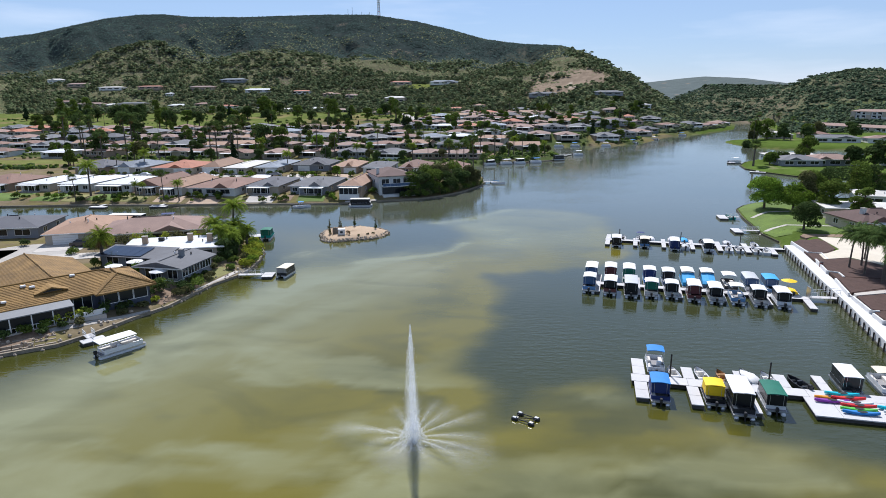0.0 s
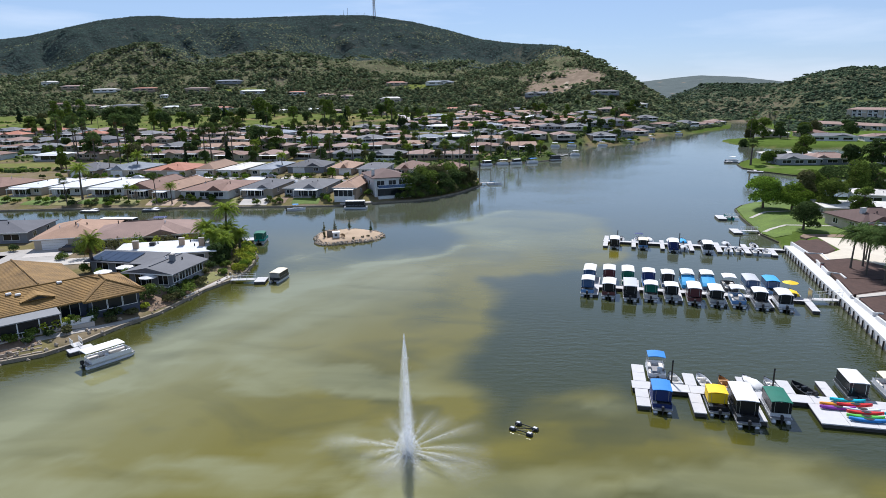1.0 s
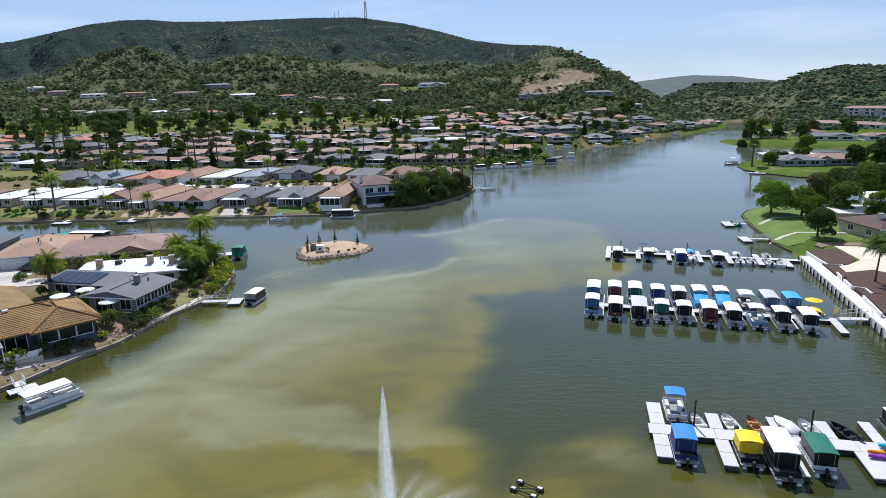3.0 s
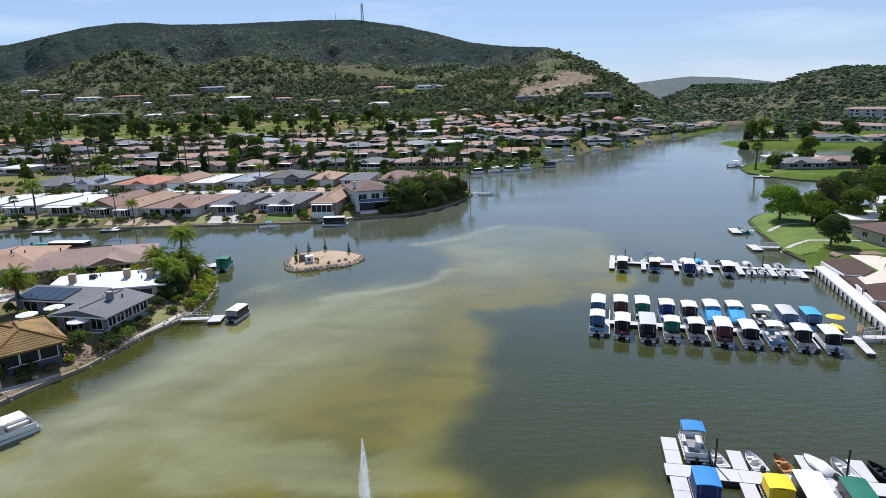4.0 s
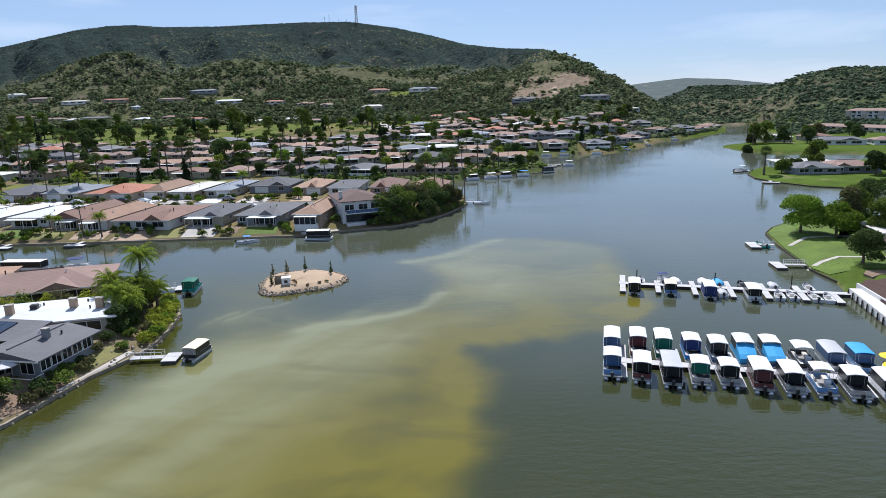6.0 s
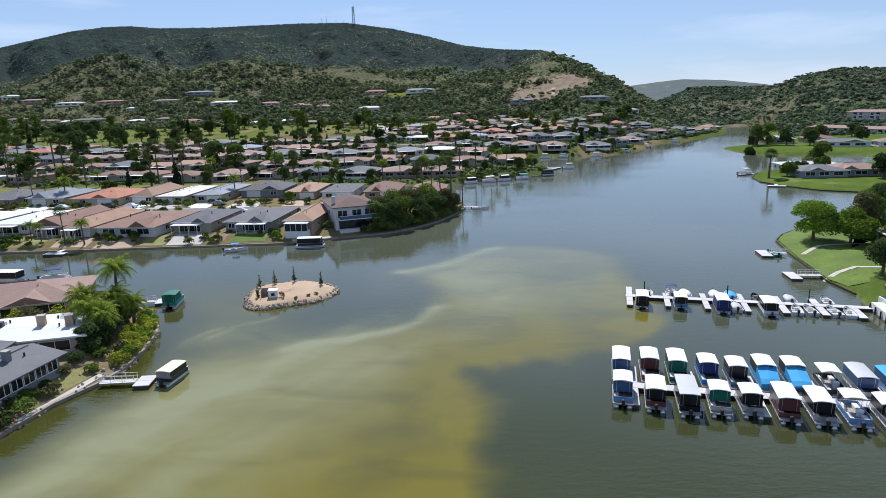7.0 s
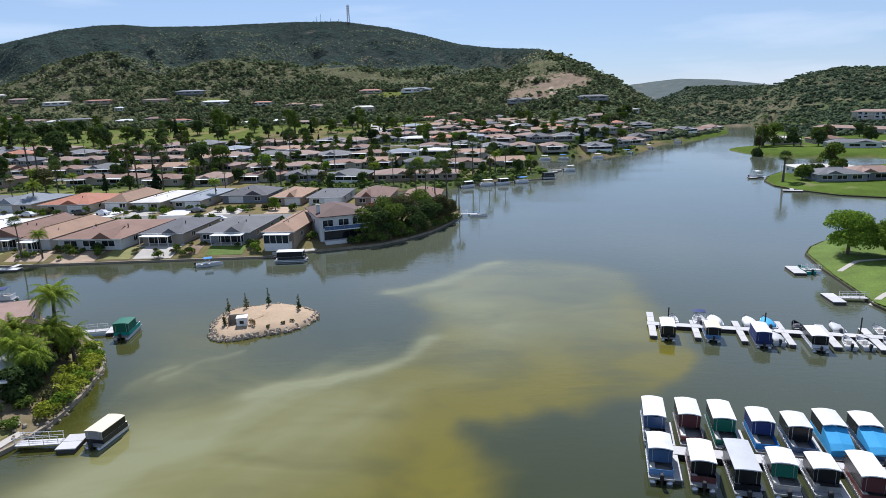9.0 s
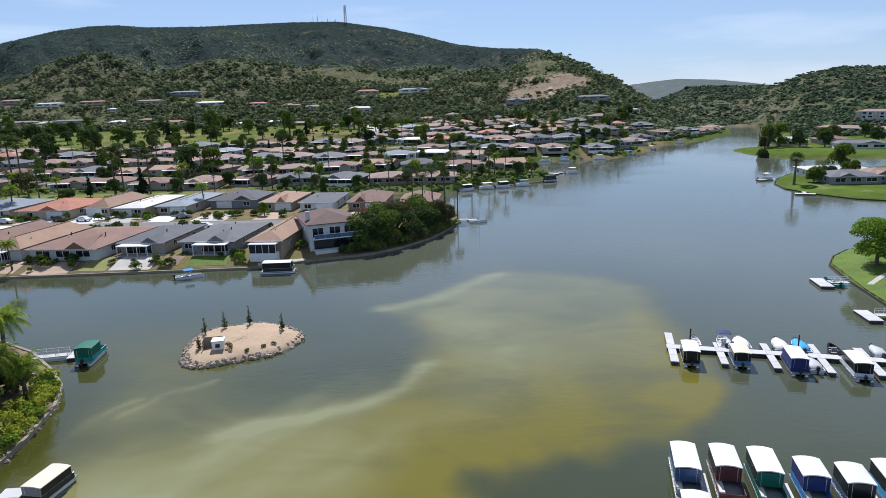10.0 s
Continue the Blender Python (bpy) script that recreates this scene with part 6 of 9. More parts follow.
# -- right-hand lawn
broad_tree("wide dense shade tree on the lawn", 8.2, 12.0, "leaf_bright", 8500, 1, 0.23, 0.1, place(74.8, 176.5), "trees on the lawn")
broad_tree("wide dense shade tree on the lawn beside the path", 7.4, 10.5, "leaf_bright", 8000, 2, 0.23, 0.1, place(80.5, 172.5), "trees on the lawn")
broad_tree("dark round-headed tree at the edge of the beach", 6.6, 7.8, "leaf_dark", 6500, 3, 0.19, 0.04, place(72.2, 148.6), "trees on the lawn")
for k, (x, y, h, w, lf) in enumerate(((88, 168, 10.5, 9, "leaf_mid"), (85.5, 178, 11, 8, "leaf_olive"), (92, 186, 11, 9, "leaf_mid"), (104, 199, 12, 11, "leaf_dark"), (111, 200, 12.5, 11, "leaf_mid"), (118, 203, 12, 10, "leaf_dark"), (127, 216, 9, 9, "leaf_mid"), (136, 214, 9, 9, "leaf_dark"), (91, 160, 9, 7.5, "leaf_mid"))):
    broad_tree("tall leafy tree behind the lawn", h * 0.92, w, lf, 5200, 20 + k, 0.25, 0.06, place(x, y), "trees behind the lawn")
for k, (x, y, h, L) in enumerate(((64.6, 115.6, 6.6, 3.4), (64.9, 111.4, 7.0, 3.6), (64.6, 105.8, 7.6, 3.6), (67.5, 117.0, 6.2, 3.3), (66.2, 108.0, 8.0, 3.6), (61.2, 96.0, 7.5, 3.6), (70.5, 121.5, 5.2, 3.0), (63.5, 101.0, 7.0, 3.4))):
    feather_palm("feathery queen palm in the mulch beside the promenade", h, pose(x, y, 1.3, 0, 0, 50 * k), 40, L, k, 0.3, group="palms on the promenade", r=0.15, leaf="leaf_queen")
fan_palm("lone palm with a shaggy dark trunk at the lawn tip", 9.2, place(115.2, 286.0), 5, 44, 2.3, r=0.34, lean=0.15)
for k, (x, y, h, w, lf) in enumerate(((122.5, 287, 6, 8, "leaf_mid"), (130, 292, 6.5, 7, "leaf_dark"), (168, 350, 14, 14, "leaf_mid"), (152, 276, 12, 11, "leaf_dark"), (163, 281, 13, 13, "leaf_dark"), (176, 286, 13, 13, "leaf_conifer"), (190, 283, 11, 12, "leaf_dark"), (156, 398, 6, 9, "leaf_dark"), (178, 440, 16, 14, "leaf_mid"), (187, 446, 17, 15, "leaf_mid"), (194, 436, 13, 12, "leaf_dark"), (172, 432, 8, 8, "leaf_olive"), (206, 432, 11, 11, "leaf_dark"), (216, 452, 12, 12, "leaf_mid"), (232, 470, 12, 12, "leaf_olive"), (246, 450, 12, 12, "leaf_dark"), (270, 500, 11, 12, "leaf_dark"), (214, 300, 12, 12, "leaf_dark"), (226, 318, 12, 13, "leaf_mid"), (140, 296, 8, 8, "leaf_mid"))):
    broad_tree("leafy tree beside the eastern houses", h * 0.85, w * 0.9, lf, 1900, 50 + k, 0.5, 0.1, place(x, y), "eastern trees")
for k, (x, y, h) in enumerate(((170, 425, 14), (184, 455, 17), (196, 452, 16), (176, 448, 12), (200, 440, 14))):
    fan_palm("tall fan palm near the eastern lawn", h, place(x, y), k, 24, 1.8, "eastern palms")

# -- the near peninsula
feather_palm("tall feathery palm above the garden tip", 7.9, pose(-55.6, 131.0, 1.5), 40, 3.6, 3, 0.4, group="palms on the peninsula", r=0.24)
for k, (x, y, h, L) in enumerate(((-57.6, 126.4, 5.0, 3.2), (-53.6, 126.6, 4.6, 3.2), (-54.6, 122.2, 4.4, 3.2), (-51.8, 121.4, 3.8, 2.9), (-51.6, 128.0, 3.2, 2.7))):
    feather_palm("full feathery palm in the garden thicket", h, pose(x, y, 1.5, 0, 0, 70 * k), 40, L, 4 + k, 0.3 if k % 2 else -0.4, group="palms on the peninsula", r=0.22)
feather_palm("bushy palm in a courtyard by the road", 5.6, pose(-72.6, 110.4, 1.6), 44, 3.0, 17, 0.2, skirt=14, group="palms on the peninsula", r=0.3)
for k, (x, y, h, w, lf) in enumerate(((-52.2, 117.0, 3.6, 4.4, "leaf_dark"), (-51.6, 119.6, 3.4, 4.2, "leaf_dark"), (-52.4, 123.4, 3.4, 4.4, "leaf_dark"), (-53.4, 129.0, 3.8, 4.4, "leaf_olive"))):
    broad_tree("dark thicket tree in the lakeside garden", h, w, lf, 1900, 90 + k, 0.26, 0.05, pose(x, y, 1.4), "thicket trees")
hedge = [(-62.5 + 2.5 * k, 126.4 + 1.0 * k, 3.3, 3.4 + 0.4 * (k % 2), ("leaf_yellow", "leaf_mid", "leaf_yellow", "leaf_olive")[k % 4]) for k in range(-7, 3)]
gardens = hedge + [(-50.9, 110.2, 1.8, 1.1, "leaf_olive"), (-51.2, 106.6, 1.6, 0.9, "leaf_dark"), (-48.4, 112.2, 1.6, 1.0, "leaf_mid"), (-47.6, 116.0, 1.8, 1.1, "leaf_yellow"), (-50.2, 99.0, 2.0, 1.1, "leaf_dark"), (-52.8, 102.2, 1.8, 1.2, "leaf_olive"), (-54.6, 93.2, 2.2, 1.6, "leaf_dark"), (-56.4, 90.4, 1.8, 1.0, "leaf_mid"), (-59.4, 80.4, 1.5, 1.0, "leaf_dark"), (-58.2, 82.0, 1.4, 0.9, "leaf_olive"), (-61.0, 78.0, 1.3, 0.8, "leaf_dark"), (-62.0, 79.6, 1.4, 0.9, "leaf_dark"), (-65.8, 77.0, 1.6, 1.2, "leaf_mid"), (-55.0, 86.8, 1.5, 0.9, "leaf_olive"), (-48.0, 124.0, 1.9, 1.2, "leaf_yellow"), (-49.4, 129.6, 2.0, 1.2, "leaf_yellow"), (-47.4, 120.2, 1.8, 1.1, "leaf_bright"), (-49.9, 124.5, 2.6, 1.7, "leaf_yellow"), (-49.0, 121.0, 2.6, 1.6, "leaf_yellow"), (-48.6, 118.2, 2.2, 1.5, "leaf_olive"), (-50.6, 128.0, 2.4, 1.6, "leaf_yellow"), (-52.4, 131.6, 2.2, 1.4, "leaf_mid"), (-49.6, 115.8, 2.0, 1.4, "leaf_mid"),
           (-51.3, 113.2, 2.2, 1.3, "leaf_dark"), (-49.8, 105.6, 2.4, 1.2, "leaf_olive"), (-50.6, 101.6, 3.0, 1.8, "leaf_mid"), (-52.0, 99.4, 2.6, 1.5, "leaf_dark"), (-51.4, 103.8, 2.2, 1.2, "leaf_mid"), (-51.0, 97.0, 2.2, 1.3, "leaf_olive"),
           (-53.3, 95.6, 3.2, 2.6, "leaf_dark"), (-54.6, 97.2, 2.6, 2.0, "leaf_mid"), (-55.6, 88.6, 2.4, 1.5, "leaf_dark"), (-57.0, 86.2, 2.0, 1.3, "leaf_dark"), (-58.6, 84.0, 2.0, 1.6, "leaf_mid"), (-60.2, 81.6, 2.2, 1.8, "leaf_yellow"),
           (-61.4, 79.2, 1.5, 1.1, "leaf_mid"), (-62.9, 77.6, 1.6, 1.2, "leaf_mid"), (-64.6, 75.8, 1.5, 1.1, "leaf_dark"), (-53.6, 90.0, 1.8, 1.0, "leaf_olive"), (-52.9, 92.9, 1.7, 0.9, "leaf_yellow"), (-58.2, 103.0, 2.4, 1.8, "leaf_mid"), (-62.6, 104.6, 2.2, 2.0, "leaf_bright"),
           (-46.9, 115.2, 2.5, 1.3, "leaf_yellow"), (-46.8, 117.4, 2.5, 1.5, "leaf_bright"), (-47.0, 119.6, 2.5, 1.7, "leaf_yellow"), (-47.5, 121.8, 2.5, 1.3, "leaf_yellow"), (-48.1, 124.0, 2.5, 1.5, "leaf_bright"), (-48.7, 126.2, 2.5, 1.7, "leaf_yellow"), (-49.6, 128.3, 2.5, 1.3, "leaf_yellow"), (-50.6, 130.4, 2.5, 1.5, "leaf_bright"), (-52.2, 132.6, 2.5, 1.7, "leaf_yellow"),
           (-66.4, 77.6, 2.0, 1.3, "leaf_dark"), (-68.0, 76.0, 2.2, 1.5, "leaf_dark"), (-63.8, 78.9, 1.8, 1.2, "leaf_dark"), (-62.2, 81.0, 1.8, 1.3, "leaf_dark"), (-60.8, 82.6, 1.9, 1.4, "leaf_dark"), (-59.6, 83.2, 1.8, 1.3, "leaf_yellow"), (-57.9, 87.8, 2.2, 1.7, "leaf_dark"), (-70.4, 73.6, 2.0, 1.4, "leaf_mid"),
           (-67.5, 105.0, 2.2, 1.9, "leaf_mid"), (-73.2, 109.0, 2.2, 1.8, "leaf_mid"), (-84, 118, 2.4, 1.4, "leaf_mid"), (-99, 124.5, 2.2, 1.4, "leaf_dark"), (-88, 127.5, 2.0, 1.2, "leaf_olive"), (-78.6, 129.0, 3.0, 2.4, "leaf_dark")]
for k, (x, y, w, h, lf) in enumerate(gardens):
    shrub("rounded garden shrub near the water", place(x, y), w * 1.15, h * 1.15, lf, 200 + k, 420, "garden shrubs", 0.17)

# -- the far shore
for k, (x, y, h, w, lf) in enumerate(((-25.6, 202.4, 6.5, 7.5, "leaf_mid"), (-22.0, 203.0, 7.0, 7.5, "leaf_dark"), (-18.6, 206.4, 7.5, 8, "leaf_mid"), (-24.0, 209, 8.5, 9, "leaf_dark"), (-14.4, 211.4, 7.5, 8, "leaf_dark"), (-17.6, 216, 8.5, 9, "leaf_olive"), (-10.6, 219, 7.5, 7.5, "leaf_dark"), (-8.2, 226, 6.5, 7, "leaf_olive"), (-13.0, 226, 8.5, 9, "leaf_mid"), (-28.4, 206.5, 6.5, 6.5, "leaf_mid"), (-6.0, 231.5, 5, 5.5, "leaf_olive"), (-20.6, 212, 9, 9, "leaf_mid"))):
    broad_tree("dense dark tree in the thicket on the point", h, w * 1.12, lf, 3000, 120 + k, 0.3, 0.0, place(x, y), "trees on the point")
for k in range(26):
    t = k / 25
    x, y = float(np.interp(t, (0, 0.3, 0.5, 0.75, 1), (-27.5, -20.8, -15.2, -8.8, -4.0))), float(np.interp(t, (0, 0.3, 0.5, 0.75, 1), (197.6, 200.6, 206.0, 215.5, 228.0)))
    shrub("low tangled bush hanging over the seawall", place(x, y), 3.0, 2.2 + 0.5 * (k % 3), ("leaf_dark", "leaf_mid", "leaf_olive")[k % 3], 360 + k, 420, "bushes on the point", 0.22)
shore_fan = [(-101.5, 187.4, 8.2), (-158.5, 256.5, 10), (-153.2, 256.0, 10), (-136.6, 299.5, 16), (-133.8, 300.5, 17), (-125.4, 298, 17), (-122.6, 299, 15), (-190, 317, 20), (-187, 318, 19), (-208, 310, 16), (-2.8, 238.5, 9.0), (-13.2, 246, 11), (-16.2, 247, 12), (-10.5, 249, 12), (-7.0, 256, 14), (-128.5, 184.6, 7.5),
             (-172, 268, 15), (-148, 272, 13), (-92, 330, 15), (-75, 300, 12), (-60, 334, 12), (-30, 302, 10), (-5, 312, 12), (2, 318, 14), (9, 316, 11), (16, 322, 10), (-88, 362, 16), (-155, 372, 15), (-230, 340, 18), (-226, 343, 17), (-262, 372, 17)]
scatter({0: lambda m: fan_palm("tall fan palm among the lakeside houses", 10, m, 3, 34, 1.75, "fan palms in the town")}, [(x, y, 0, h / 10) for x, y, h in shore_fan], random.Random(5))
shore_feather = [(-96.5, 187.2, 5.6), (-112, 190, 4.2), (-109, 189.4, 4.0), (-128, 191.5, 9.5), (-146, 256, 8), (-86, 262, 7), (-64, 300, 7), (-38, 306, 7), (-20, 310, 8), (12, 330, 8), (28, 334, 6), (-118, 318, 8), (-176, 300, 8), (-160, 300, 6)]
scatter({0: lambda m: feather_palm("feathery palm among the lakeside houses", 7, m, 28, 3.0, 9, 0.3, group="feather palms in the town")}, [(x, y, 0, h / 7) for x, y, h in shore_feather], random.Random(6))
lake_shrubs = []
gr = random.Random(21)
for k in range(95):
    x = gr.uniform(-195, -36)
    yb = np.interp(x, (-195, -128, -101, -72, -46, -36), (177.5, 182, 183.6, 186, 188, 192.5))
    y = yb + gr.uniform(1.2, 8.5)
    lake_shrubs.append((x, y, gr.randrange(4), gr.uniform(0.5, 1.25)))
for k in range(110):
    x = gr.uniform(-180, -20)
    lake_shrubs.append((x, gr.choice((gr.uniform(221, 228), gr.uniform(239, 247))), gr.randrange(4), gr.uniform(0.6, 1.4)))
sk = [lambda m, lf=lf, s2=s2: shrub("rounded shrub beside the houses across the lake", m, 2.2, 1.7, lf, s2, 300, "shrubs across the lake", 0.22) for lf, s2 in (("leaf_mid", 301), ("leaf_dark", 302), ("leaf_olive", 303), ("leaf_bright", 304))]
scatter(dict(enumerate(sk)), lake_shrubs, gr)

# -- trees in the town and on the golf course
makers = {0: lambda m: broad_tree("round leafy street tree", 8, 8, "leaf_mid", 1300, 401, 0.45, 0.2, m, "town trees"),
          1: lambda m: broad_tree("dark spreading tree between houses", 9, 9, "leaf_dark", 1500, 402, 0.45, 0.18, m, "town trees"),
          2: lambda m: broad_tree("pale olive tree between houses", 7, 7, "leaf_olive", 1100, 403, 0.42, 0.2, m, "town trees"),
          3: lambda m: conifer("tall dark pine among houses", 12, 5.5, "leaf_conifer", 404, m, 900, "town trees", 0.5),
          4: lambda m: broad_tree("tall narrow eucalyptus with a ragged crown", 14, 8, "leaf_mid", 1500, 405, 0.45, 0.25, m, "town trees"),
          5: lambda m: broad_tree("bright green tree beside a street", 7, 7, "leaf_bright", 1100, 406, 0.42, 0.2, m, "town trees"),
          6: lambda m: fan_palm("tall thin fan palm in the town", 14, m, 407, 24, 1.8, "town palms")}
spots = []
tx = np.array(taken) if taken else np.zeros((1, 2))
while len(spots) < 380:
    y = gr.uniform(272, 620)
    x = gr.uniform(-0.8, 0.24) * (y - 20)
    if float(outline_distance(np.array([x]), np.array([y]), LAKE)[0]) < 6:
        continue
    near2 = np.min((tx[:, 0] - x) ** 2 + (tx[:, 1] - y) ** 2)
    if near2 < 64:
        continue
    golfing = 470 < y < 660 and x < -80
    if golfing and gr.random() < 0.66:
        continue
    if 280 < y < 306 and x < -98 and gr.random() < 0.8:
        continue
    k = gr.choices(range(7), (5, 7, 3, 1, 3, 2, 5) if not golfing else (5, 8, 1, 2, 5, 2, 0))[0]
    spots.append((x, y, k, gr.uniform(0.6, 1.05) * (1.4 if golfing else (0.75 if y < 420 else 0.95))))
for x, y, k, sc in ((-205, 318, 1, 1.5), (-172, 300, 2, 1.3), (-128, 345, 1, 1.6), (-118, 352, 0, 1.5), (-245, 420, 1, 1.8), (-96, 345, 5, 1.2), (-60, 243, 5, 0.6), (-285, 470, 1, 2.0), (-240, 462, 1, 1.7), (-122, 292, 3, 1.0)):
    spots.append((x, y, k, sc))
scatter(makers, spots, gr)


# -- woods and scrub on the slopes, past counting
def clumps(name, label, pts, sizes, material, seed, squash=0.75, coarse=False):
    """Many small uneven clumps joined in one mesh."""
    g = np.random.default_rng(seed)
    ring = [(math.cos(1.2566 * k), math.sin(1.2566 * k)) for k in range(5)]
    if coarse:
        ico = np.array([(cx, cy, -0.25) for cx, cy in ring] + [(0.1, 0, 1.0)])
        fc = np.array([(k, (k + 1) % 5, 5) for k in range(5)])
    else:
        ico = np.array([(cx, cy, -0.25) for cx, cy in ring] + [(0.86 * cx - 0.2 * cy, 0.86 * cy + 0.2 * cx, 0.55) for cx, cy in ring] + [(0, 0, 1.0)])
        fc = np.array([q for k in range(5) for q in ((k, (k + 1) % 5, 5 + (k + 1) % 5), (k, 5 + (k + 1) % 5, 5 + k), (5 + k, 5 + (k + 1) % 5, 10))])
    n, m6 = len(pts), len(ico)
    v = ico[None] * (0.65 + 0.7 * g.random((n, m6, 1))) * sizes[:, None, None]
    v[..., 2] *= squash
    a = g.random(n) * 6.283
    ca, sa = np.cos(a)[:, None], np.sin(a)[:, None]
    vx, vy = v[..., 0] * ca - v[..., 1] * sa, v[..., 0] * sa + v[..., 1] * ca
    v = np.stack([vx, vy, v[..., 2]], -1) + pts[:, None, :]
    f = (fc[None] + m6 * np.arange(n)[:, None, None]).reshape(-1, 3)
    me = bpy.data.meshes.new(name)
    me.vertices.add(m6 * n)
    me.vertices.foreach_set("co", v.astype(np.float32).ravel())
    me.loops.add(f.size)
    me.loops.foreach_set("vertex_index", f.ravel().astype(np.int32))
    me.polygons.add(len(f))
    me.polygons.foreach_set("loop_start", np.arange(0, f.size, 3, dtype=np.int32))
    me.update(calc_edges=True)
    me.shade_smooth()
    me.materials.append(material)
    return tagged(new(name, me), label, "scrub", kind="stuff")


# villas on the hillside: x, y, width, roof, wall
VILLAS = [(-549, 825, 34, "roof_mauve", "wall_tan"),
          (-604, 857, 21, "roof_pale", "wall_white"),
          (-490, 801, 34, "roof_pale", "wall_white"),
          (-434, 795, 34, "roof_red", "wall_tan"),
          # small white shed, built with the villa parts
          (-391, 759, 9, "roof_white", "wall_white"),
          (-361, 785, 30, "roof_mauve", "wall_tan"),
          # bluish-roofed villa added in place of a silvery tree canopy
          (-336, 823, 34, "roof_blue", "wall_grey"),
          (-285, 775, 34, "roof_white", "wall_white"),
          (-228, 761, 23, "roof_red", "wall_white"),
          (-188, 747, 18, "roof_tan", "wall_tan"),
          (-162, 737, 18, "roof_mauve", "wall_cream"),
          (-113, 803, 26, "roof_red", "wall_cream"),
          (-59, 799, 34, "roof_blue", "wall_white"),
          (-107, 717, 24, "roof_pale", "wall_cream"),
          (54, 679, 29, "roof_grey", "wall_grey"),
          (116, 653, 28, "roof_grey", "wall_grey"),
          (-466, 717, 31, "roof_mauve", "wall_cream"),
          (-410, 707, 33, "roof_grey", "wall_cream"),
          (-434, 707, 18, "roof_pale", "wall_white"),
          (-352, 699, 21, "roof_white", "wall_cream"),
          (-325, 705, 18, "roof_brown", "wall_tan"),
          (-290, 685, 21, "roof_red", "wall_white"),
          (-254, 677, 30, "roof_grey", "wall_cream"),
          (-209, 663, 24, "roof_pale", "wall_white"),
          (-187, 675, 26, "roof_white", "wall_cream"),
          (-154, 649, 16, "roof_mauve", "wall_tan"),
          (-509, 733, 25, "roof_brown", "wall_tan"),
          (-106, 611, 15, "roof_mauve", "wall_cream"),
          (-35, 657, 17, "roof_red", "wall_white"),
          (-12, 663, 11, "roof_tan", "wall_cream"),
          (29, 629, 13, "roof_grey", "wall_white"),
          (39, 539, 14, "roof_white", "wall_cream"),
          (8, 587, 15, "roof_mauve", "wall_tan"),
          (117, 557, 8, "roof_red", "wall_cream"),
          (146, 629, 12, "roof_pale", "wall_white")]


def slope_points(n, d0, d1, u0, u1, seed, thin, grain=45.0):
    g = np.random.default_rng(seed)
    d = d0 * (d1 / d0) ** g.random(n)
    u = u0 + (u1 - u0) * g.random(n)
    x, y = u * d, d + 46
    z, sd = ground_z(x, y)
    keep = (sd > 8) & (fbm(x / grain + 2, y / grain) + 0.25 * (g.random(n) - 0.5) > thin)
    keep &= bareness(x, y) + 1.1 * (fbm(x / 25 + 3, y / 25) - 0.5) + 0.75 * (g.random(n) - 0.5) < 0.38
    for lx, ly, lw, ld in ((-84, 788, 26, 22), (-73, 700, 26, 9), (-300, 790, 40, 10)):
        keep &= (np.hypot((x - lx) / lw, (y - ly) / ld) > 1.0) | (g.random(n) < 0.04)
    for vx, vy, vw, _, _ in VILLAS:
        keep &= ~((np.abs(x - vx) < vw * 0.55) & (y > vy - 20) & (y < vy + 8))
    return np.stack([x, y, z], 1)[keep], d[keep], g


pts, d, g = slope_points(90000, 600, 1000, -0.88, 0.33, 31, 0.30)
hs = (0.7 + 1.9 * g.random(len(pts)) ** 2.0) * np.interp(d, (640, 850, 1000), (0.9, 1.0, 1.1))
clumps("chaparral", "dense green chaparral covering the lower mountain side", pts, hs, M["foothill"], 1, 0.6, True)
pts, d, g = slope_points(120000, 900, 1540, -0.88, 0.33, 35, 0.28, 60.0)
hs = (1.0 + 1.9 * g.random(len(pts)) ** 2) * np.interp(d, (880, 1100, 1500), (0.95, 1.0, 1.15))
clumps("ridge_chaparral", "dark chaparral covering the upper mountain side, haze blue in its colour", pts, hs, M["chaparral"], 5, 0.5, True)
pts, d, g = slope_points(42000, 860, 1400, -0.88, 0.33, 38, 0.59, 110.0)
clumps("pale_chaparral", "patches of paler olive scrub on the mountain side", pts, 0.9 + 1.8 * g.random(len(pts)) ** 2, M["foothill"], 10, 0.55, True)
pts, d, g = slope_points(9500, 585, 960, -0.85, 0.30, 32, 0.44)
size = (1.5 + 2.6 * g.random(len(pts)) ** 1.6) * np.interp(d, (600, 960), (1.0, 1.1))
off = g.normal(size=(len(pts), 6, 3)) * np.array([0.62, 0.62, 0.45])
off[..., 2] = np.abs(off[..., 2]) + 0.3
pts = (pts[:, None, :] + off * size[:, None, None]).reshape(-1, 3)
hs = np.repeat(size, 6) * (0.34 + 0.34 * g.random(len(pts)))
clumps("foothill_trees", "dark trees and scrub on the foothills behind the town", pts, hs, M["hill_tree"], 2, 0.7)
pts, d, g = slope_points(3600, 596, 800, -0.85, 0.12, 39, 0.40)
size = 1.8 + 2.4 * g.random(len(pts)) ** 1.6
off = g.normal(size=(len(pts), 6, 3)) * np.array([0.55, 0.55, 0.6])
off[..., 2] = np.abs(off[..., 2]) + 0.4
pts = (pts[:, None, :] + off * size[:, None, None]).reshape(-1, 3)
clumps("slope_trees", "dense dark trees between the villas above the golf course", pts, np.repeat(size, 6) * (0.32 + 0.32 * g.random(len(pts))), M["hill_tree"], 12, 0.8)
pts, d, g = slope_points(9000, 470, 700, 0.1, 0.40, 33, 0.34)
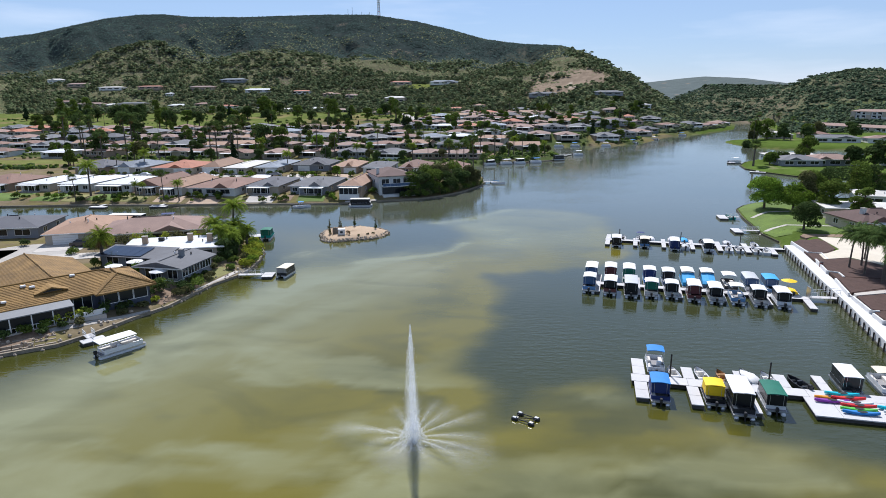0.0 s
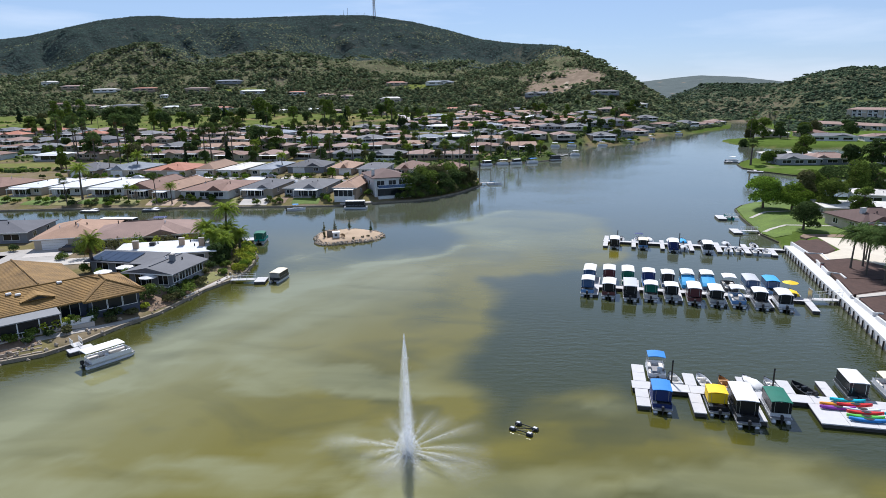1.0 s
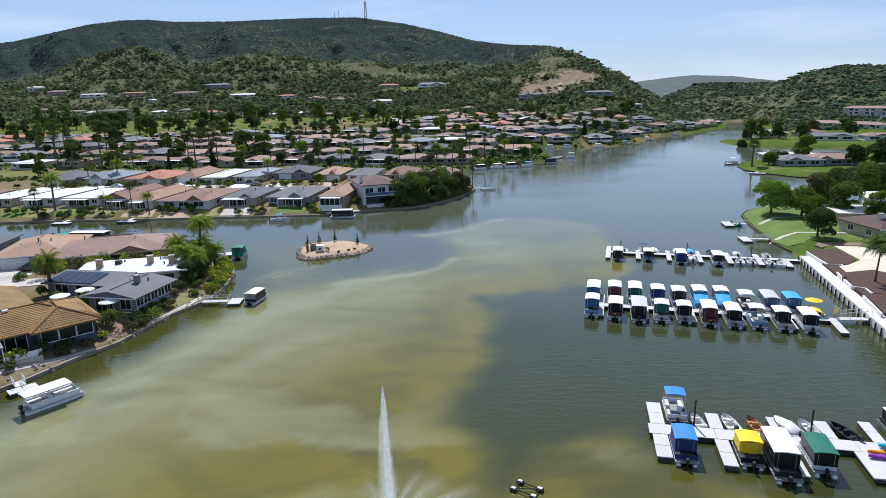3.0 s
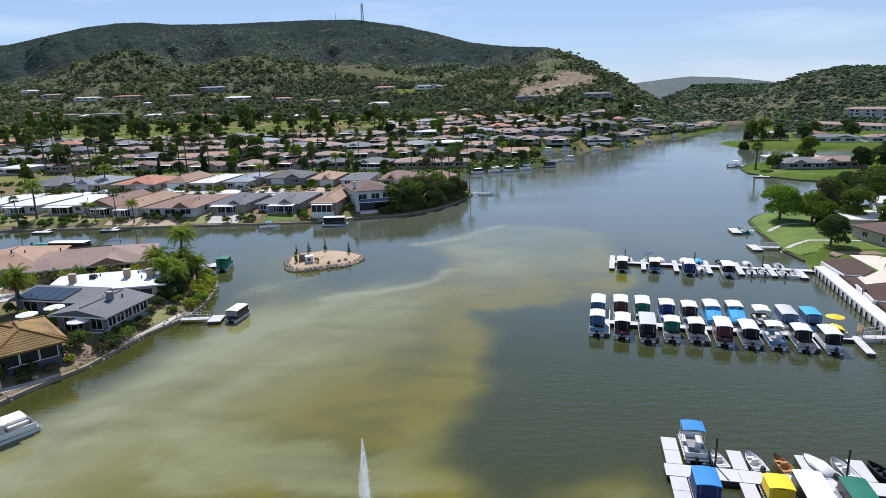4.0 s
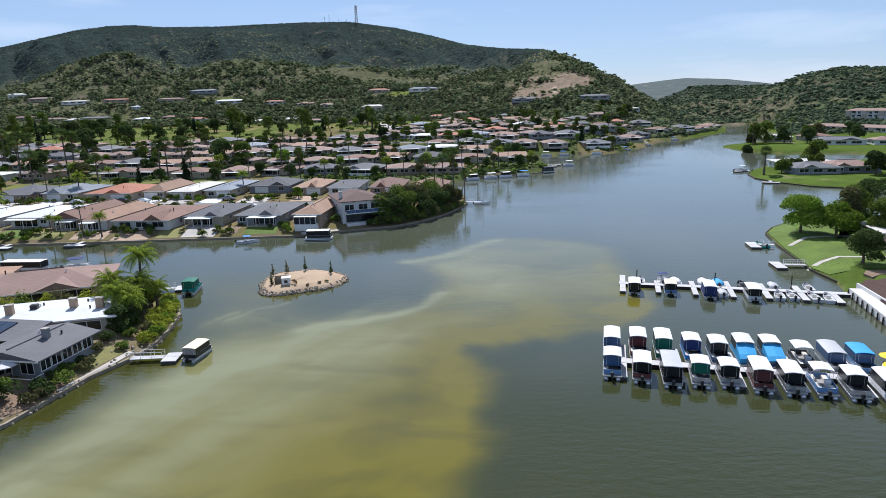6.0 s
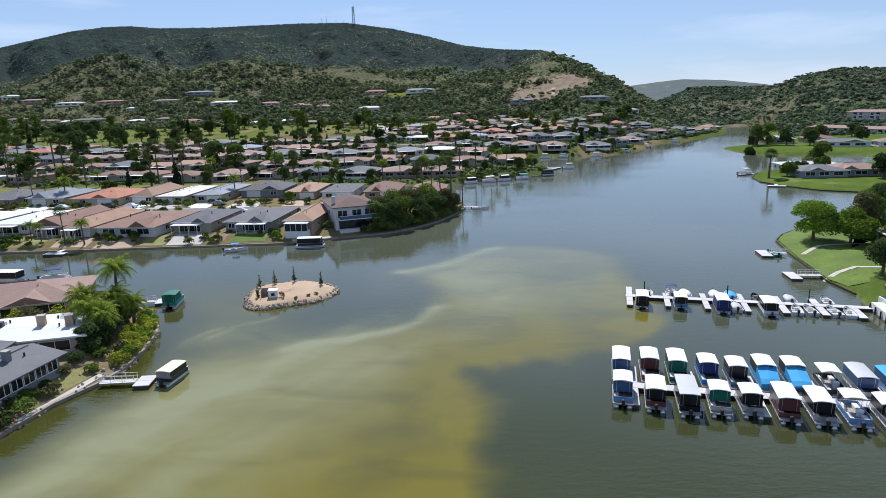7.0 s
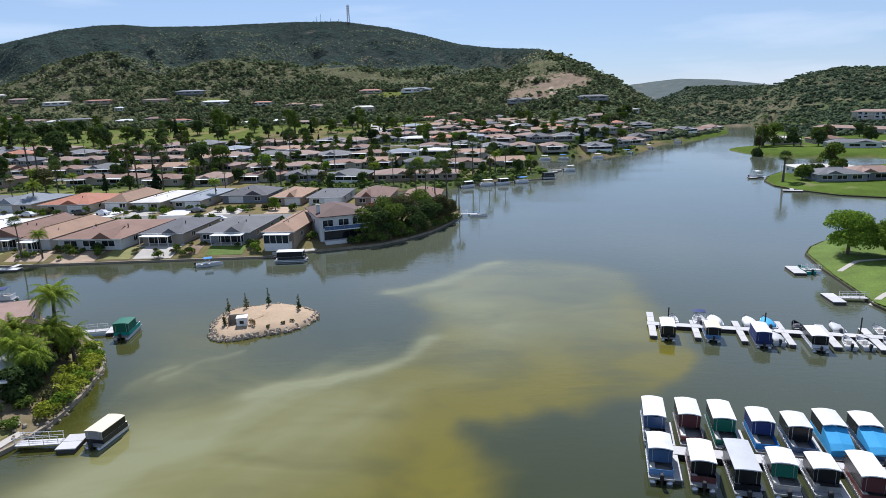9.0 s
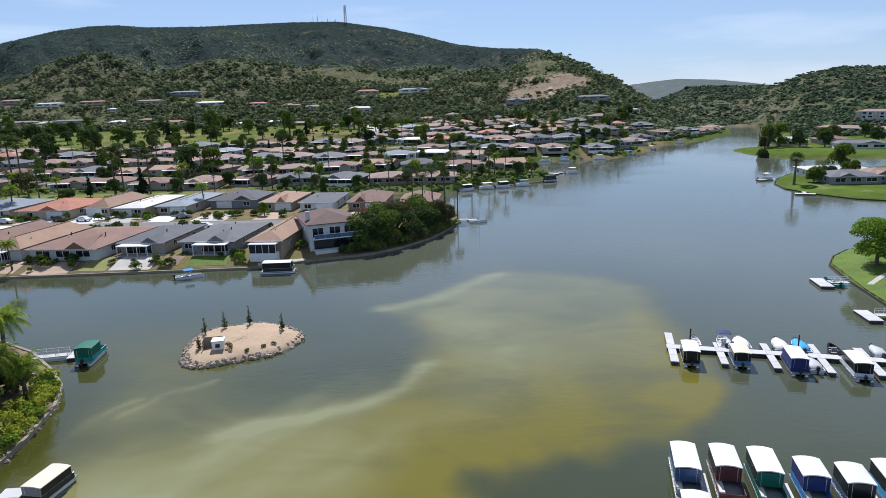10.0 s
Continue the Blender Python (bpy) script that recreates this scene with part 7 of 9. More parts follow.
clumps("bank_trees", "dark trees and scrub on the slope above the lake", pts + np.array([0, 0, 0.8]), 0.8 + 2.0 * g.random(len(pts)) ** 1.6, M["hill_tree"], 3, 0.7)
pts, d, g = slope_points(10500, 470, 1150, 0.27, 0.95, 34, 0.34)
size = (1.3 + 2.4 * g.random(len(pts)) ** 1.5) * (0.7 + d / 2200)
off = g.normal(size=(len(pts), 5, 3)) * np.array([0.75, 0.75, 0.25])
off[..., 2] = np.abs(off[..., 2]) + 0.1
pts = (pts[:, None, :] + off * size[:, None, None]).reshape(-1, 3)
clumps("eastern_scrub", "dark green scrub and trees on the eastern hills", pts, np.repeat(size, 5) * (0.36 + 0.36 * g.random(len(pts))), M["eastern_tree"], 4, 0.6)
pts, d, g = slope_points(34000, 470, 1150, 0.27, 0.95, 36, 0.24)
clumps("eastern_brush", "low olive brush between the trees on the eastern hills", pts, 0.8 + 1.6 * g.random(len(pts)) ** 2, M["eastern_tree"], 8, 0.6, True)

gg = np.random.default_rng(44)
ty = 262 + 360 * gg.random(15000) ** 1.15
txx = (-0.9 + 1.2 * gg.random(15000)) * (ty - 15)
tz, tsd = ground_z(txx, ty)
ok = (tsd > 3) & (fbm(txx / 9, ty / 9 + 7) > 0.47) & ~((ty > 283) & (ty < 305) & (txx < -95)) & ~((ty > 470) & (txx < -85) & (fbm(txx / 20, ty / 20) < 0.62))
hx = np.array(taken)
cell = {}
for a, b in hx:
    cell.setdefault((int(a // 30), int(b // 30)), []).append((a, b))
for i5 in np.nonzero(ok)[0]:
    a, b = txx[i5], ty[i5]
    for ci in (-1, 0, 1):
        for cj in (-1, 0, 1):
            for hxx, hyy in cell.get((int(a // 30) + ci, int(b // 30) + cj), ()):
                if abs(a - hxx) < 8.3 and -9.5 < b - hyy < 7.5:
                    ok[i5] = False
bp = np.stack([txx, ty, tz + 0.35], 1)[ok]
bs = 0.45 + 1.1 * gg.random(len(bp)) ** 2
half = len(bp) // 2
clumps("garden_bushes", "dense garden bushes and hedges between the houses on the slope", bp[:half], bs[:half], M["leaf_mid"], 6, 0.9)
clumps("garden_hedges", "dark garden hedges between the houses on the slope", bp[half:], bs[half:], M["leaf_dark"], 7, 0.9)


# ---------------------------------------------------------------- yards, drives and streets
def patch(name, label, cx, cy, w, d, ang, material, lift=0.05, category="paving", n=6):
    """A rectangle of lawn or paving laid on the ground, with an edge."""
    s, m = Shape(), pose(cx, cy, 0, 0, 0, ang)
    ps = [m @ Vector((-w / 2 + w * i / n, -d / 2 + d * j / n, 0)) for j in range(n + 1) for i in range(n + 1)]
    xs, yy = np.array([p.x for p in ps]), np.array([p.y for p in ps])
    top = [tuple(q) for q in np.stack([xs, yy, ground_z(xs, yy)[0] + lift], 1).tolist()]
    f = [(j * (n + 1) + i, j * (n + 1) + i + 1, (j + 1) * (n + 1) + i + 1, (j + 1) * (n + 1) + i) for j in range(n) for i in range(n)]
    rim = [i for i in range(n + 1)] + [(j + 1) * (n + 1) - 1 for j in range(1, n + 1)] + [n * (n + 1) + i for i in range(n - 1, -1, -1)] + [j * (n + 1) for j in range(n - 1, 0, -1)]
    low = [(top[i][0], top[i][1], top[i][2] - 0.5) for i in rim]
    f += [(rim[k], len(top) + k, len(top) + (k + 1) % len(rim), rim[(k + 1) % len(rim)]) for k in range(len(rim))]
    s.add(top + low, f)
    return solo(name, s, M[material], label, category, "structure")


for lb, cx, cy, w, d, ang, mt in (
    ("green lawn before a lakeside house", -55.8, 192.0, 8.4, 6.0, 3, "lawn"), ("pale concrete terrace sloping to the water", -71.5, 191.6, 8.6, 9.0, 2, "concrete_pale"), ("tan paved terrace beside the water", -88.6, 187.8, 9.5, 6.0, 1, "concrete_tan"),
    ("dry grass yard beside the water", -79.4, 190.4, 6.0, 7.5, 1, "lawn_dry"), ("bare earth yard", -64.0, 192.2, 4.2, 6.0, 2, "dirt_dark"), ("tan paved yard under palms", -100.0, 188.6, 9.0, 6.0, 1, "concrete_tan"), ("dry grass yard", -112.0, 189.5, 9.0, 8.0, 1, "lawn_dry"),
    ("green lawn before a lakeside house", -122.5, 190.5, 8.5, 9.0, 2, "lawn"), ("green lawn before a lakeside house", -139.0, 189.5, 9.0, 11.0, 2, "lawn"), ("terraced dry yard", -130.8, 189.0, 6.0, 9.0, 2, "lawn_dry"), ("green lawn before a lakeside house", -156.0, 189.5, 14.0, 13.0, 2, "lawn"),
    ("green lawn on the far bank", -176.0, 188.5, 16.0, 14.0, 2, "lawn"), ("concrete walk along the seawall", -40.0, 191.6, 10.0, 1.6, 22, "concrete_pale")):
    patch("yard", lb, cx, cy, w, d, ang, mt, category="yard")
for lb, cx, cy, w, d, mt in (("asphalt street between the rows of houses", -110, 232.5, 180, 8.0, "asphalt"), ("asphalt street behind the point", -30, 236.0, 34, 7.0, "asphalt")):
    patch("street", lb, cx, cy, w, d, -1, mt, category="street", n=14)
dr = random.Random(4)
for x in (-185, -170, -153, -139, -124, -110, -100, -87, -73, -57, -43, -33):
    patch("driveway", "pale concrete driveway behind a lakeside house", x + dr.uniform(-1, 1), 224.6, dr.uniform(6, 10), 8.2, 0, dr.choice(("concrete_pale", "concrete", "concrete_white")), 0.07)
for x in (-165, -148, -128, -113, -102, -90, -75, -58, -45, -30, -15):
    patch("driveway", "pale concrete driveway before a house", x, 242.5, dr.uniform(7, 11), 12.0, 0, dr.choice(("concrete_pale", "concrete", "concrete_white", "concrete_tan")), 0.07)
for ry, x0, x1, tl in ((333, -320, -20, 0), (368, -330, 20, 0), (404, -340, 14, 0), (440, -360, 40, 0), (476, -90, 80, 0), (540, -70, 110, 0)):
    patch("street", "asphalt street on the slope", (x0 + x1) / 2, ry, x1 - x0, 6.5, 0, "asphalt", 0.12, "street", 24)
patch("street", "pale winding street climbing the slope", -74, 575, 9, 90, 12, "concrete", 0.25, "street", 12)
s = Shape().prism([(-93.5 + 9.5 * math.cos(a), 118.6 + 8.0 * math.sin(a)) for a in np.linspace(0, 2 * math.pi, 28)[:-1]], 0.5, 1.76)
solo("street", s, M["concrete"], "pale round turning circle between houses", "street", "structure")
patch("street", "pale street leading to the turning circle", -118, 112, 44, 7.5, 14, "concrete", 0.06, "street")
patch("driveway", "white concrete driveway before a garage", -90.0, 124.0, 9, 8, 18, "concrete_pale", 0.09)
patch("driveway", "white concrete driveway", -83.0, 116.0, 12, 5, 18, "concrete_pale", 0.1)
patch("path", "stone garden path along the bank", -56.6, 83.6, 1.0, 15, -39, "concrete", 0.06, "path", 8)
patch("path", "pale garden path beside the seawall", -48.3, 105.6, 0.9, 12, -12, "concrete_pale", 0.06, "path", 8)
patch("yard", "bare earth garden beside the water", -52.6, 97.6, 5.5, 10, -18, "dirt_dark", 0.03, "yard", 8)
patch("yard", "small dry lawn beside the house", -49.9, 108.2, 2.6, 7, -14, "lawn_dry", 0.04, "yard")
patch("yard", "stone steps and planting by the porch", -63.0, 76.4, 3.0, 7, -45, "dirt_dark", 0.05, "yard")


def car(label, m, material):
    c2 = thing("car", label, "car", m, "parked cars")
    prof = [(-2.2, 0.35), (-2.2, 0.85), (-1.3, 1.0), (-0.7, 1.48), (0.9, 1.5), (1.6, 1.05), (2.2, 0.95), (2.25, 0.35)]
    rings = [[(sx * (0.88 if z < 1.1 else 0.7), x, z) for x, z in prof] for sx in (-1, 1)]
    part("body", Shape().loft(rings), M[material], c2)
    for sx in (-1, 1):
        part("side_window", Shape().add([(sx * 0.85, -1.1, 1.05), (sx * 0.85, 1.4, 1.05), (sx * 0.735, 0.8, 1.43), (sx * 0.735, -0.65, 1.42), (sx * 0.80, -1.1, 1.05), (sx * 0.80, 1.4, 1.05), (sx * 0.70, 0.8, 1.43), (sx * 0.70, -0.65, 1.42)], [(0, 1, 2, 3), (7, 6, 5, 4), (0, 4, 5, 1), (2, 6, 7, 3)]), M["glass_dark"], c2)
        for yy in (-1.35, 1.4):
            part("wheel", Shape().tube([(sx * 0.72, yy, 0.32), (sx * 0.92, yy, 0.32)], 0.33, 12), M["rubber"], c2)
    part("windscreen", Shape().add([(-0.62, 0.98, 1.5), (0.62, 0.98, 1.5), (0.74, 1.56, 1.12), (-0.74, 1.56, 1.12), (-0.62, 0.94, 1.45), (0.62, 0.94, 1.45), (0.74, 1.52, 1.07), (-0.74, 1.52, 1.07)], [(0, 1, 2, 3), (7, 6, 5, 4), (0, 4, 5, 1), (2, 6, 7, 3)]), M["glass_dark"], c2)
    return c2


for lb, x, y, a, mt in (("black car parked in a driveway", -86.2, 124.6, 110, "car_black"), ("red car parked by the street", -104.5, 118.5, 100, "car_red"), ("white car parked across the lake", -113.5, 240.5, 80, "car_white"), ("dark car parked across the lake", -121.5, 242.0, 85, "car_black"),
                        ("dark car parked before a garage", -84.5, 242.4, 95, "car_grey"), ("white car parked behind the houses", -71.0, 226.0, 92, "car_white"), ("dark car parked by the street", -47.0, 243.0, 75, "car_black"), ("grey car parked behind the houses", -59.5, 224.5, 95, "car_grey"), ("white car parked by the street", -137.0, 240.0, 90, "car_white"), ("red car parked by the street", -29.5, 243.5, 80, "car_red")):
    car(lb, place(x, y, a, 0.1), mt)

# ---------------------------------------------------------------- promenade, beach and lawn
WALL = [(46, 58), (50.8, 81), (54.2, 96.2), (56.6, 109.1), (61.8, 134.5)]
solo("promenade", ribbon(WALL, 0.0, -2.1, -1.2, 1.34), M["concrete_white"], "white concrete promenade with a sheer wall to the water", "promenade", "structure")
solo("wall_footing", ribbon(WALL, 0.12, -0.02, -1.2, 0.22), M["concrete_dark"], "dark footing along the promenade wall", "footing", "structure")
tot = [(Vector(a), Vector(b)) for a, b in zip(WALL, WALL[1:])]
k0 = 0.0
for a, b in tot:
    L = (b - a).length
    t = k0
    while t < L:
        p = a.lerp(b, t / L)
        pl = thing("wall_pile", "dark timber pile against the white promenade wall", "pile", pose(p.x - 0.13, p.y + 0.03, 0), "promenade piles")
        part("post", Shape().tube([(0, 0, -1), (0, 0, 1.12)], 0.11, 8), M["wood_pile"], pl)
        part("cap", Shape().tube([(0, 0, 1.12), (0, 0, 1.17)], [0.12, 0.09], 8), M["rubber"], pl)
        t += 1.95
    k0 = t - L
for pts2 in ([(63.6, 135.5), (62.6, 126.3), (64.9, 125.8), (63.7, 121.1)], [(61.5, 121.0), (59.4, 112.8), (60.9, 111.8), (60.4, 109.2)], [(58.4, 108.0), (56.2, 99.8)], [(56.0, 98.4), (54.9, 91.8), (56.0, 91.5)], [(54.5, 90.4), (54.1, 87.4), (55.2, 87.1)], [(53.8, 86.0), (50.6, 72.0)]):
    solo("terrace_wall", ribbon(pts2, 0.14, -0.14, 0.6, 1.92), M["concrete_white"], "low white concrete terrace wall beside mulch beds", "low wall", "structure")
    solo("terrace_step", ribbon(pts2, 0.5, 0.15, 0.4, 1.46), M["concrete_white"], "white concrete step along the terrace wall", "step", "structure")
for lb, poly, mt, zt in (("dark bark mulch bed", [(63.4, 134.6), (63.0, 126.8), (65.6, 126.2), (69.5, 129.5), (71.0, 137.0), (66.5, 138.0)], "mulch", 1.80), ("dark bark mulch bed under palms", [(61.9, 120.6), (60.0, 113.2), (61.5, 112.2), (61.0, 109.4), (67.0, 108.6), (72.5, 115.5), (68.0, 122.4)], "mulch", 1.80),
                         ("dark bark mulch bed under palms", [(58.8, 107.4), (56.9, 100.4), (64.5, 103.6), (70, 107.6)], "mulch", 1.80), ("dark bark mulch bed", [(56.6, 98.2), (55.5, 92.4), (56.8, 91.9), (68, 96.5), (68, 101.5)], "mulch", 1.80), ("dark bark mulch bed", [(55.0, 90.0), (54.7, 87.8), (55.6, 87.5), (66, 90), (66, 94)], "mulch", 1.80),
                         ("pale sand beach behind the promenade", [(64.2, 125.4), (63.2, 121.3), (68.6, 122.8), (73.0, 115.2), (82.0, 119.0), (82.0, 130), (76.0, 139.8), (71.4, 140.6), (70.2, 129.4), (65.9, 125.8)], "sand", 1.79),
                         # trampled earth is drawn dark: shade below the tree put into its colour
                         ("pale concrete path across the beds", [(57.0, 99.9), (56.8, 98.8), (70.0, 102.6), (74.0, 109.0), (72.0, 109.6), (69.0, 104.2)], "concrete_pale", 1.84), ("dark trampled earth beside the beach", [(68.2, 141.6), (68.4, 139.4), (71.0, 141.2), (79, 140.6), (78, 143.5), (70, 143.8)], "dirt_dark", 1.76),
                         ("broad bark mulch bed behind the promenade", [(64.2, 136.0), (59.0, 109.0), (56.4, 96.0), (53.2, 82.0), (66, 82), (74, 100), (74.5, 114.0), (67.5, 123.5), (70.8, 139)], "mulch", 1.74)):
    solo("mulch_bed" if mt == "mulch" else ("sand" if mt == "sand" else "path"), Shape().prism(poly, 0.4, zt), M[mt], lb, "ground cover", "structure")
bin2 = thing("litter_bin", "brown round litter bin on the promenade", "litter bin", pose(60.6, 117.2, 1.34))
part("body", Shape().tube([(0, 0, 0), (0, 0, 0.85)], [0.28, 0.32], 12), M["hull_maroon"], bin2)
part("lid", Shape().tube([(0, 0, 0.85), (0, 0, 0.92), (0, 0, 1.0)], [0.34, 0.34, 0.1], 12), M["metal_dark"], bin2)
for pts2 in ([(65.2, 165.6), (68.5, 167.6), (73, 170.6), (79, 171.6), (88, 171)], [(63.2, 150.0), (67, 152.6), (70.5, 153.6), (84, 152.2)]):
    solo("path", drape(pts2, 0.45, -0.45, 0.09), M["concrete_pale"], "narrow pale concrete path across the lawn", "path", "structure")
for poly, lb in (([(66.5, 166), (70.1, 181.9), (74.1, 187.8), (79.5, 192.9), (97, 199.8), (100, 186), (86, 180), (83, 158), (84, 145), (64.6, 145.4), (63.9, 150), (65.1, 157)], "bright mown lawn sloping to the lake"),):
    s = Shape()
    cx, cy = 78, 168
    n = 26
    loop = []
    for a, b in zip(poly, poly[1:] + poly[:1]):
        for j in range(6):
            loop.append((a[0] + (b[0] - a[0]) * j / 6, a[1] + (b[1] - a[1]) * j / 6))
    v = []
    for r2 in range(7):
        t = r2 / 6
        lx, ly = np.array(loop)[:, 0], np.array(loop)[:, 1]
        lx, ly = lx + (cx - lx) * t, ly + (cy - ly) * t
        v += [tuple(q) for q in np.stack([lx, ly, ground_z(lx, ly)[0] + 0.05], 1).tolist()]
    q = len(loop)
    f = [(r2 * q + i, r2 * q + (i + 1) % q, (r2 + 1) * q + (i + 1) % q, (r2 + 1) * q + i) for r2 in range(6) for i in range(q)]
    solo("lawn", s.add(v, f), M["lawn"], lb, "lawn", "structure")


def small_dock(label, m, w=2.4, d=5.0, bridge=4.0, side=1, rails=True):
    dk = thing("small_dock", label, "dock", m, "private docks")
    for k in range(2):
        part("deck_panel", Shape().box(-w / 2, d * (k / 2 - 0.5), 0.4, w / 2, d * ((k + 1) / 2 - 0.5) - 0.03, 0.5, ch=0.02), M["dock_deck"], dk)
    part("float", Shape().box(-w / 2 + 0.05, -d / 2 + 0.05, -0.3, w / 2 - 0.05, d / 2 - 0.05, 0.4), M["dock_side"], dk)
    g2 = part("gangway", Shape().box(side * w / 2, -0.55, 0.5, side * (w / 2 + bridge), 0.55, 0.58), M["dock_deck"], dk)
    if rails:
        for yy in (-0.55, 0.55):
            part("handrail", Shape().tube([(side * w / 2, yy, 1.4), (side * (w / 2 + bridge), yy, 1.45)], 0.035, 6), M["white_paint"], g2)
            part("mid_rail", Shape().tube([(side * w / 2, yy, 1.0), (side * (w / 2 + bridge), yy, 1.05)], 0.025, 6), M["white_paint"], g2)
            for k in range(4):
                x = side * (w / 2 + 0.1 + (bridge - 0.2) * k / 3)
                part("rail_post", Shape().tube([(x, yy, 0.55), (x, yy, 1.43)], 0.03, 6), M["white_paint"], g2)
    return dk


small_dock("small pale dock below the lawn", pose(61.6, 170.0, 0, 0, 0, -8), 2.2, 5.2, 3.2)
skiff("white rowing boat with a teal hull", pose(63.6, 168.0, 0, 0, 0, 4), 4.4, 1.7, "canvas_teal")
small_dock("small pale dock with a railed gangway", pose(59.0, 152.9, 0, 0, 0, -6), 2.0, 4.8, 4.0)
gw = thing("gangway", "white railed gangway from the dock to the promenade", "gangway", pose(51.0, 101.4, 0, 0, 0, -3))
part("deck", Shape().box(0, -0.6, 0.52, 4.6, 0.6, 0.62), M["dock_deck"], gw)
for yy in (-0.6, 0.6):
    part("handrail", Shape().tube([(0, yy, 1.5), (4.6, yy, 2.1)], 0.035, 6), M["white_paint"], gw)
    for k in range(4):
        part("rail_post", Shape().tube([(0.2 + 1.4 * k, yy, 0.6), (0.2 + 1.4 * k, yy, 1.53 + 0.18 * k)], 0.03, 6), M["white_paint"], gw)
part("gate", Shape().box(-0.1, -0.7, 0.5, 0.0, 0.7, 2.3), M["aluminium"], gw)

# -- eastern houses
east_g = "eastern houses"
house("house with a long pale flat roof behind the trees", place(93.5, 165.5, -10), 18, 11, 2.9, "wall_cream", "roof_pale", rise=0.5, front="windows", vents=4, seed=61, group=east_g)


def east_extra(b):
    chimney(b, -4.2, -1.5, 2.2, 5.0, "wall_white", 1.0)


house("house with a brown shingle roof and white chimney", place(88.8, 151.0, 8), 15, 12, 2.7, "wall_cream", "roof_maroon", rise=2.0, front="patio", vents=3, seed=62, group=east_g, extra=east_extra)
house("house with a grey roof behind dark trees", place(113.5, 184.5, -20), 20, 12, 2.9, "wall_white", "roof_pale", rise=0.7, front="windows", vents=4, seed=63, group=east_g)
house("brown-roofed house beside the beach", place(104.5, 146.0, 0), 14, 13, 2.7, "wall_tan", "roof_maroon", rise=2.0, front="windows", vents=3, seed=64, group=east_g)
house("long house with a grey hipped roof on the point", place(133.0, 286.5, -2), 17, 13, 2.7, "wall_grey", "roof_grey", rise=1.7, front="windows", vents=2, seed=65, group=east_g)
house("long low house with a pale roof on the point", place(147.5, 288.0, -3), 20, 13, 2.8, "wall_grey", "roof_mauve", rise=1.8, front="windows", vents=2, seed=66, group=east_g)
house("pale-roofed house behind the point", place(139.0, 306.0, -5), 22, 11, 2.8, "wall_white", "roof_pale", rise=0.8, front="windows", seed=67, group=east_g)
house("white house with a grey roof", place(176.0, 280.0, 4), 16, 12, 2.8, "wall_white", "roof_grey", rise=1.8, front="windows", seed=68, group=east_g)
house("house with a cream wall and tall chimney", place(197.0, 456.0, -6), 18, 13, 3.0, "wall_cream", "roof_pale", rise=1.8, front="windows", seed=69, group=east_g)
house("long grey-roofed terrace beside the eastern lawn", place(218.0, 420.0, -16), 26, 12, 3.0, "wall_white", "roof_grey", rise=1.6, front="windows", seed=70, group=east_g)
house("long grey-roofed terrace beside the eastern lawn", place(246.0, 412.0, -12), 26, 12, 3.0, "wall_white", "roof_mauve", rise=1.6, front="windows", seed=71, group=east_g)
house("brown-roofed house behind the trees", place(222.0, 455.0, -6), 18, 13, 3.0, "wall_cream", "roof_brown", rise=1.8, front="windows", seed=72, group=east_g)
um = thing("umbrella", "faded pink patio umbrella beside a house", "umbrella", place(84.8, 143.8))
part("pole", Shape().tube([(0, 0, 0), (0, 0, 2.5)], 0.03, 6), M["aluminium"], um)
part("canopy", Shape().tube([(0, 0, 2.1), (0, 0, 2.6)], [1.6, 0.05], 8), M["umbrella_pink"], um)


def apartments(label, m, bays, storeys=3):
    W, h = bays * 4.6, 2.9
    b = thing("apartment_building", label, "apartments", m, "apartments on the hill")
    part("wall", Shape().box(-W / 2, -5.5, -5, W / 2, 5.5, storeys * h), M["wall_white"], b)
    part("roof", hip_roof(W, 11, storeys * h + 0.15, 0.8, 1.9), M["roof_mauve"], b)
    for k in range(bays):
        x = -W / 2 + 4.6 * (k + 0.5)
        for j in range(storeys):
            if (k + j) % 2:
                window(b, x, -5.5, j * h + 0.5, 2.2, 1.8, n=2)
            else:
                bal = part("balcony", Shape().box(x - 1.7, -6.7, j * h + 0.15, x + 1.7, -5.51, j * h + 0.35).box(x - 1.7, -6.7, j * h + 0.35, x + 1.7, -6.58, j * h + 1.2), M["wall_white"], b)
                # flat dark sheet stands in for the shaded balcony recess
                part("opening", Shape().box(x - 1.5, -5.56, j * h + 0.36, x + 1.5, -5.5, j * h + 2.5), M["vinyl_dark"], bal)
        if k % 3 == 0:
            part("gable_bay", Shape().box(x - 2.1, -6.2, -4, x + 2.1, -5.505, storeys * h), M["wall_cream"], b)
    return b


apartments("long white two-storey apartments with a terracotta roof", pose(297.0, 548.0, -0.9, 0, 0, -69), 15, 2)
apartments("white two-storey apartments higher on the hillside", pose(345.0, 590.0, 9.5, 0, 0, -60), 11, 2)

# ---------------------------------------------------------------- island
isl = thing("island", "low sandy islet ringed with pale rocks", "island", pose(-32.4, 146.0, 0))
ISL = [(-6.8, -4.6), (-5.2, -7.4), (-2.2, -8.1), (1.4, -6.2), (5.6, -4.0), (8.2, 1.6), (5.8, 5.6), (0.6, 8.0), (-3.4, 7.4), (-6.6, 6.0), (-8.0, 2.6), (-7.8, -1.4)]


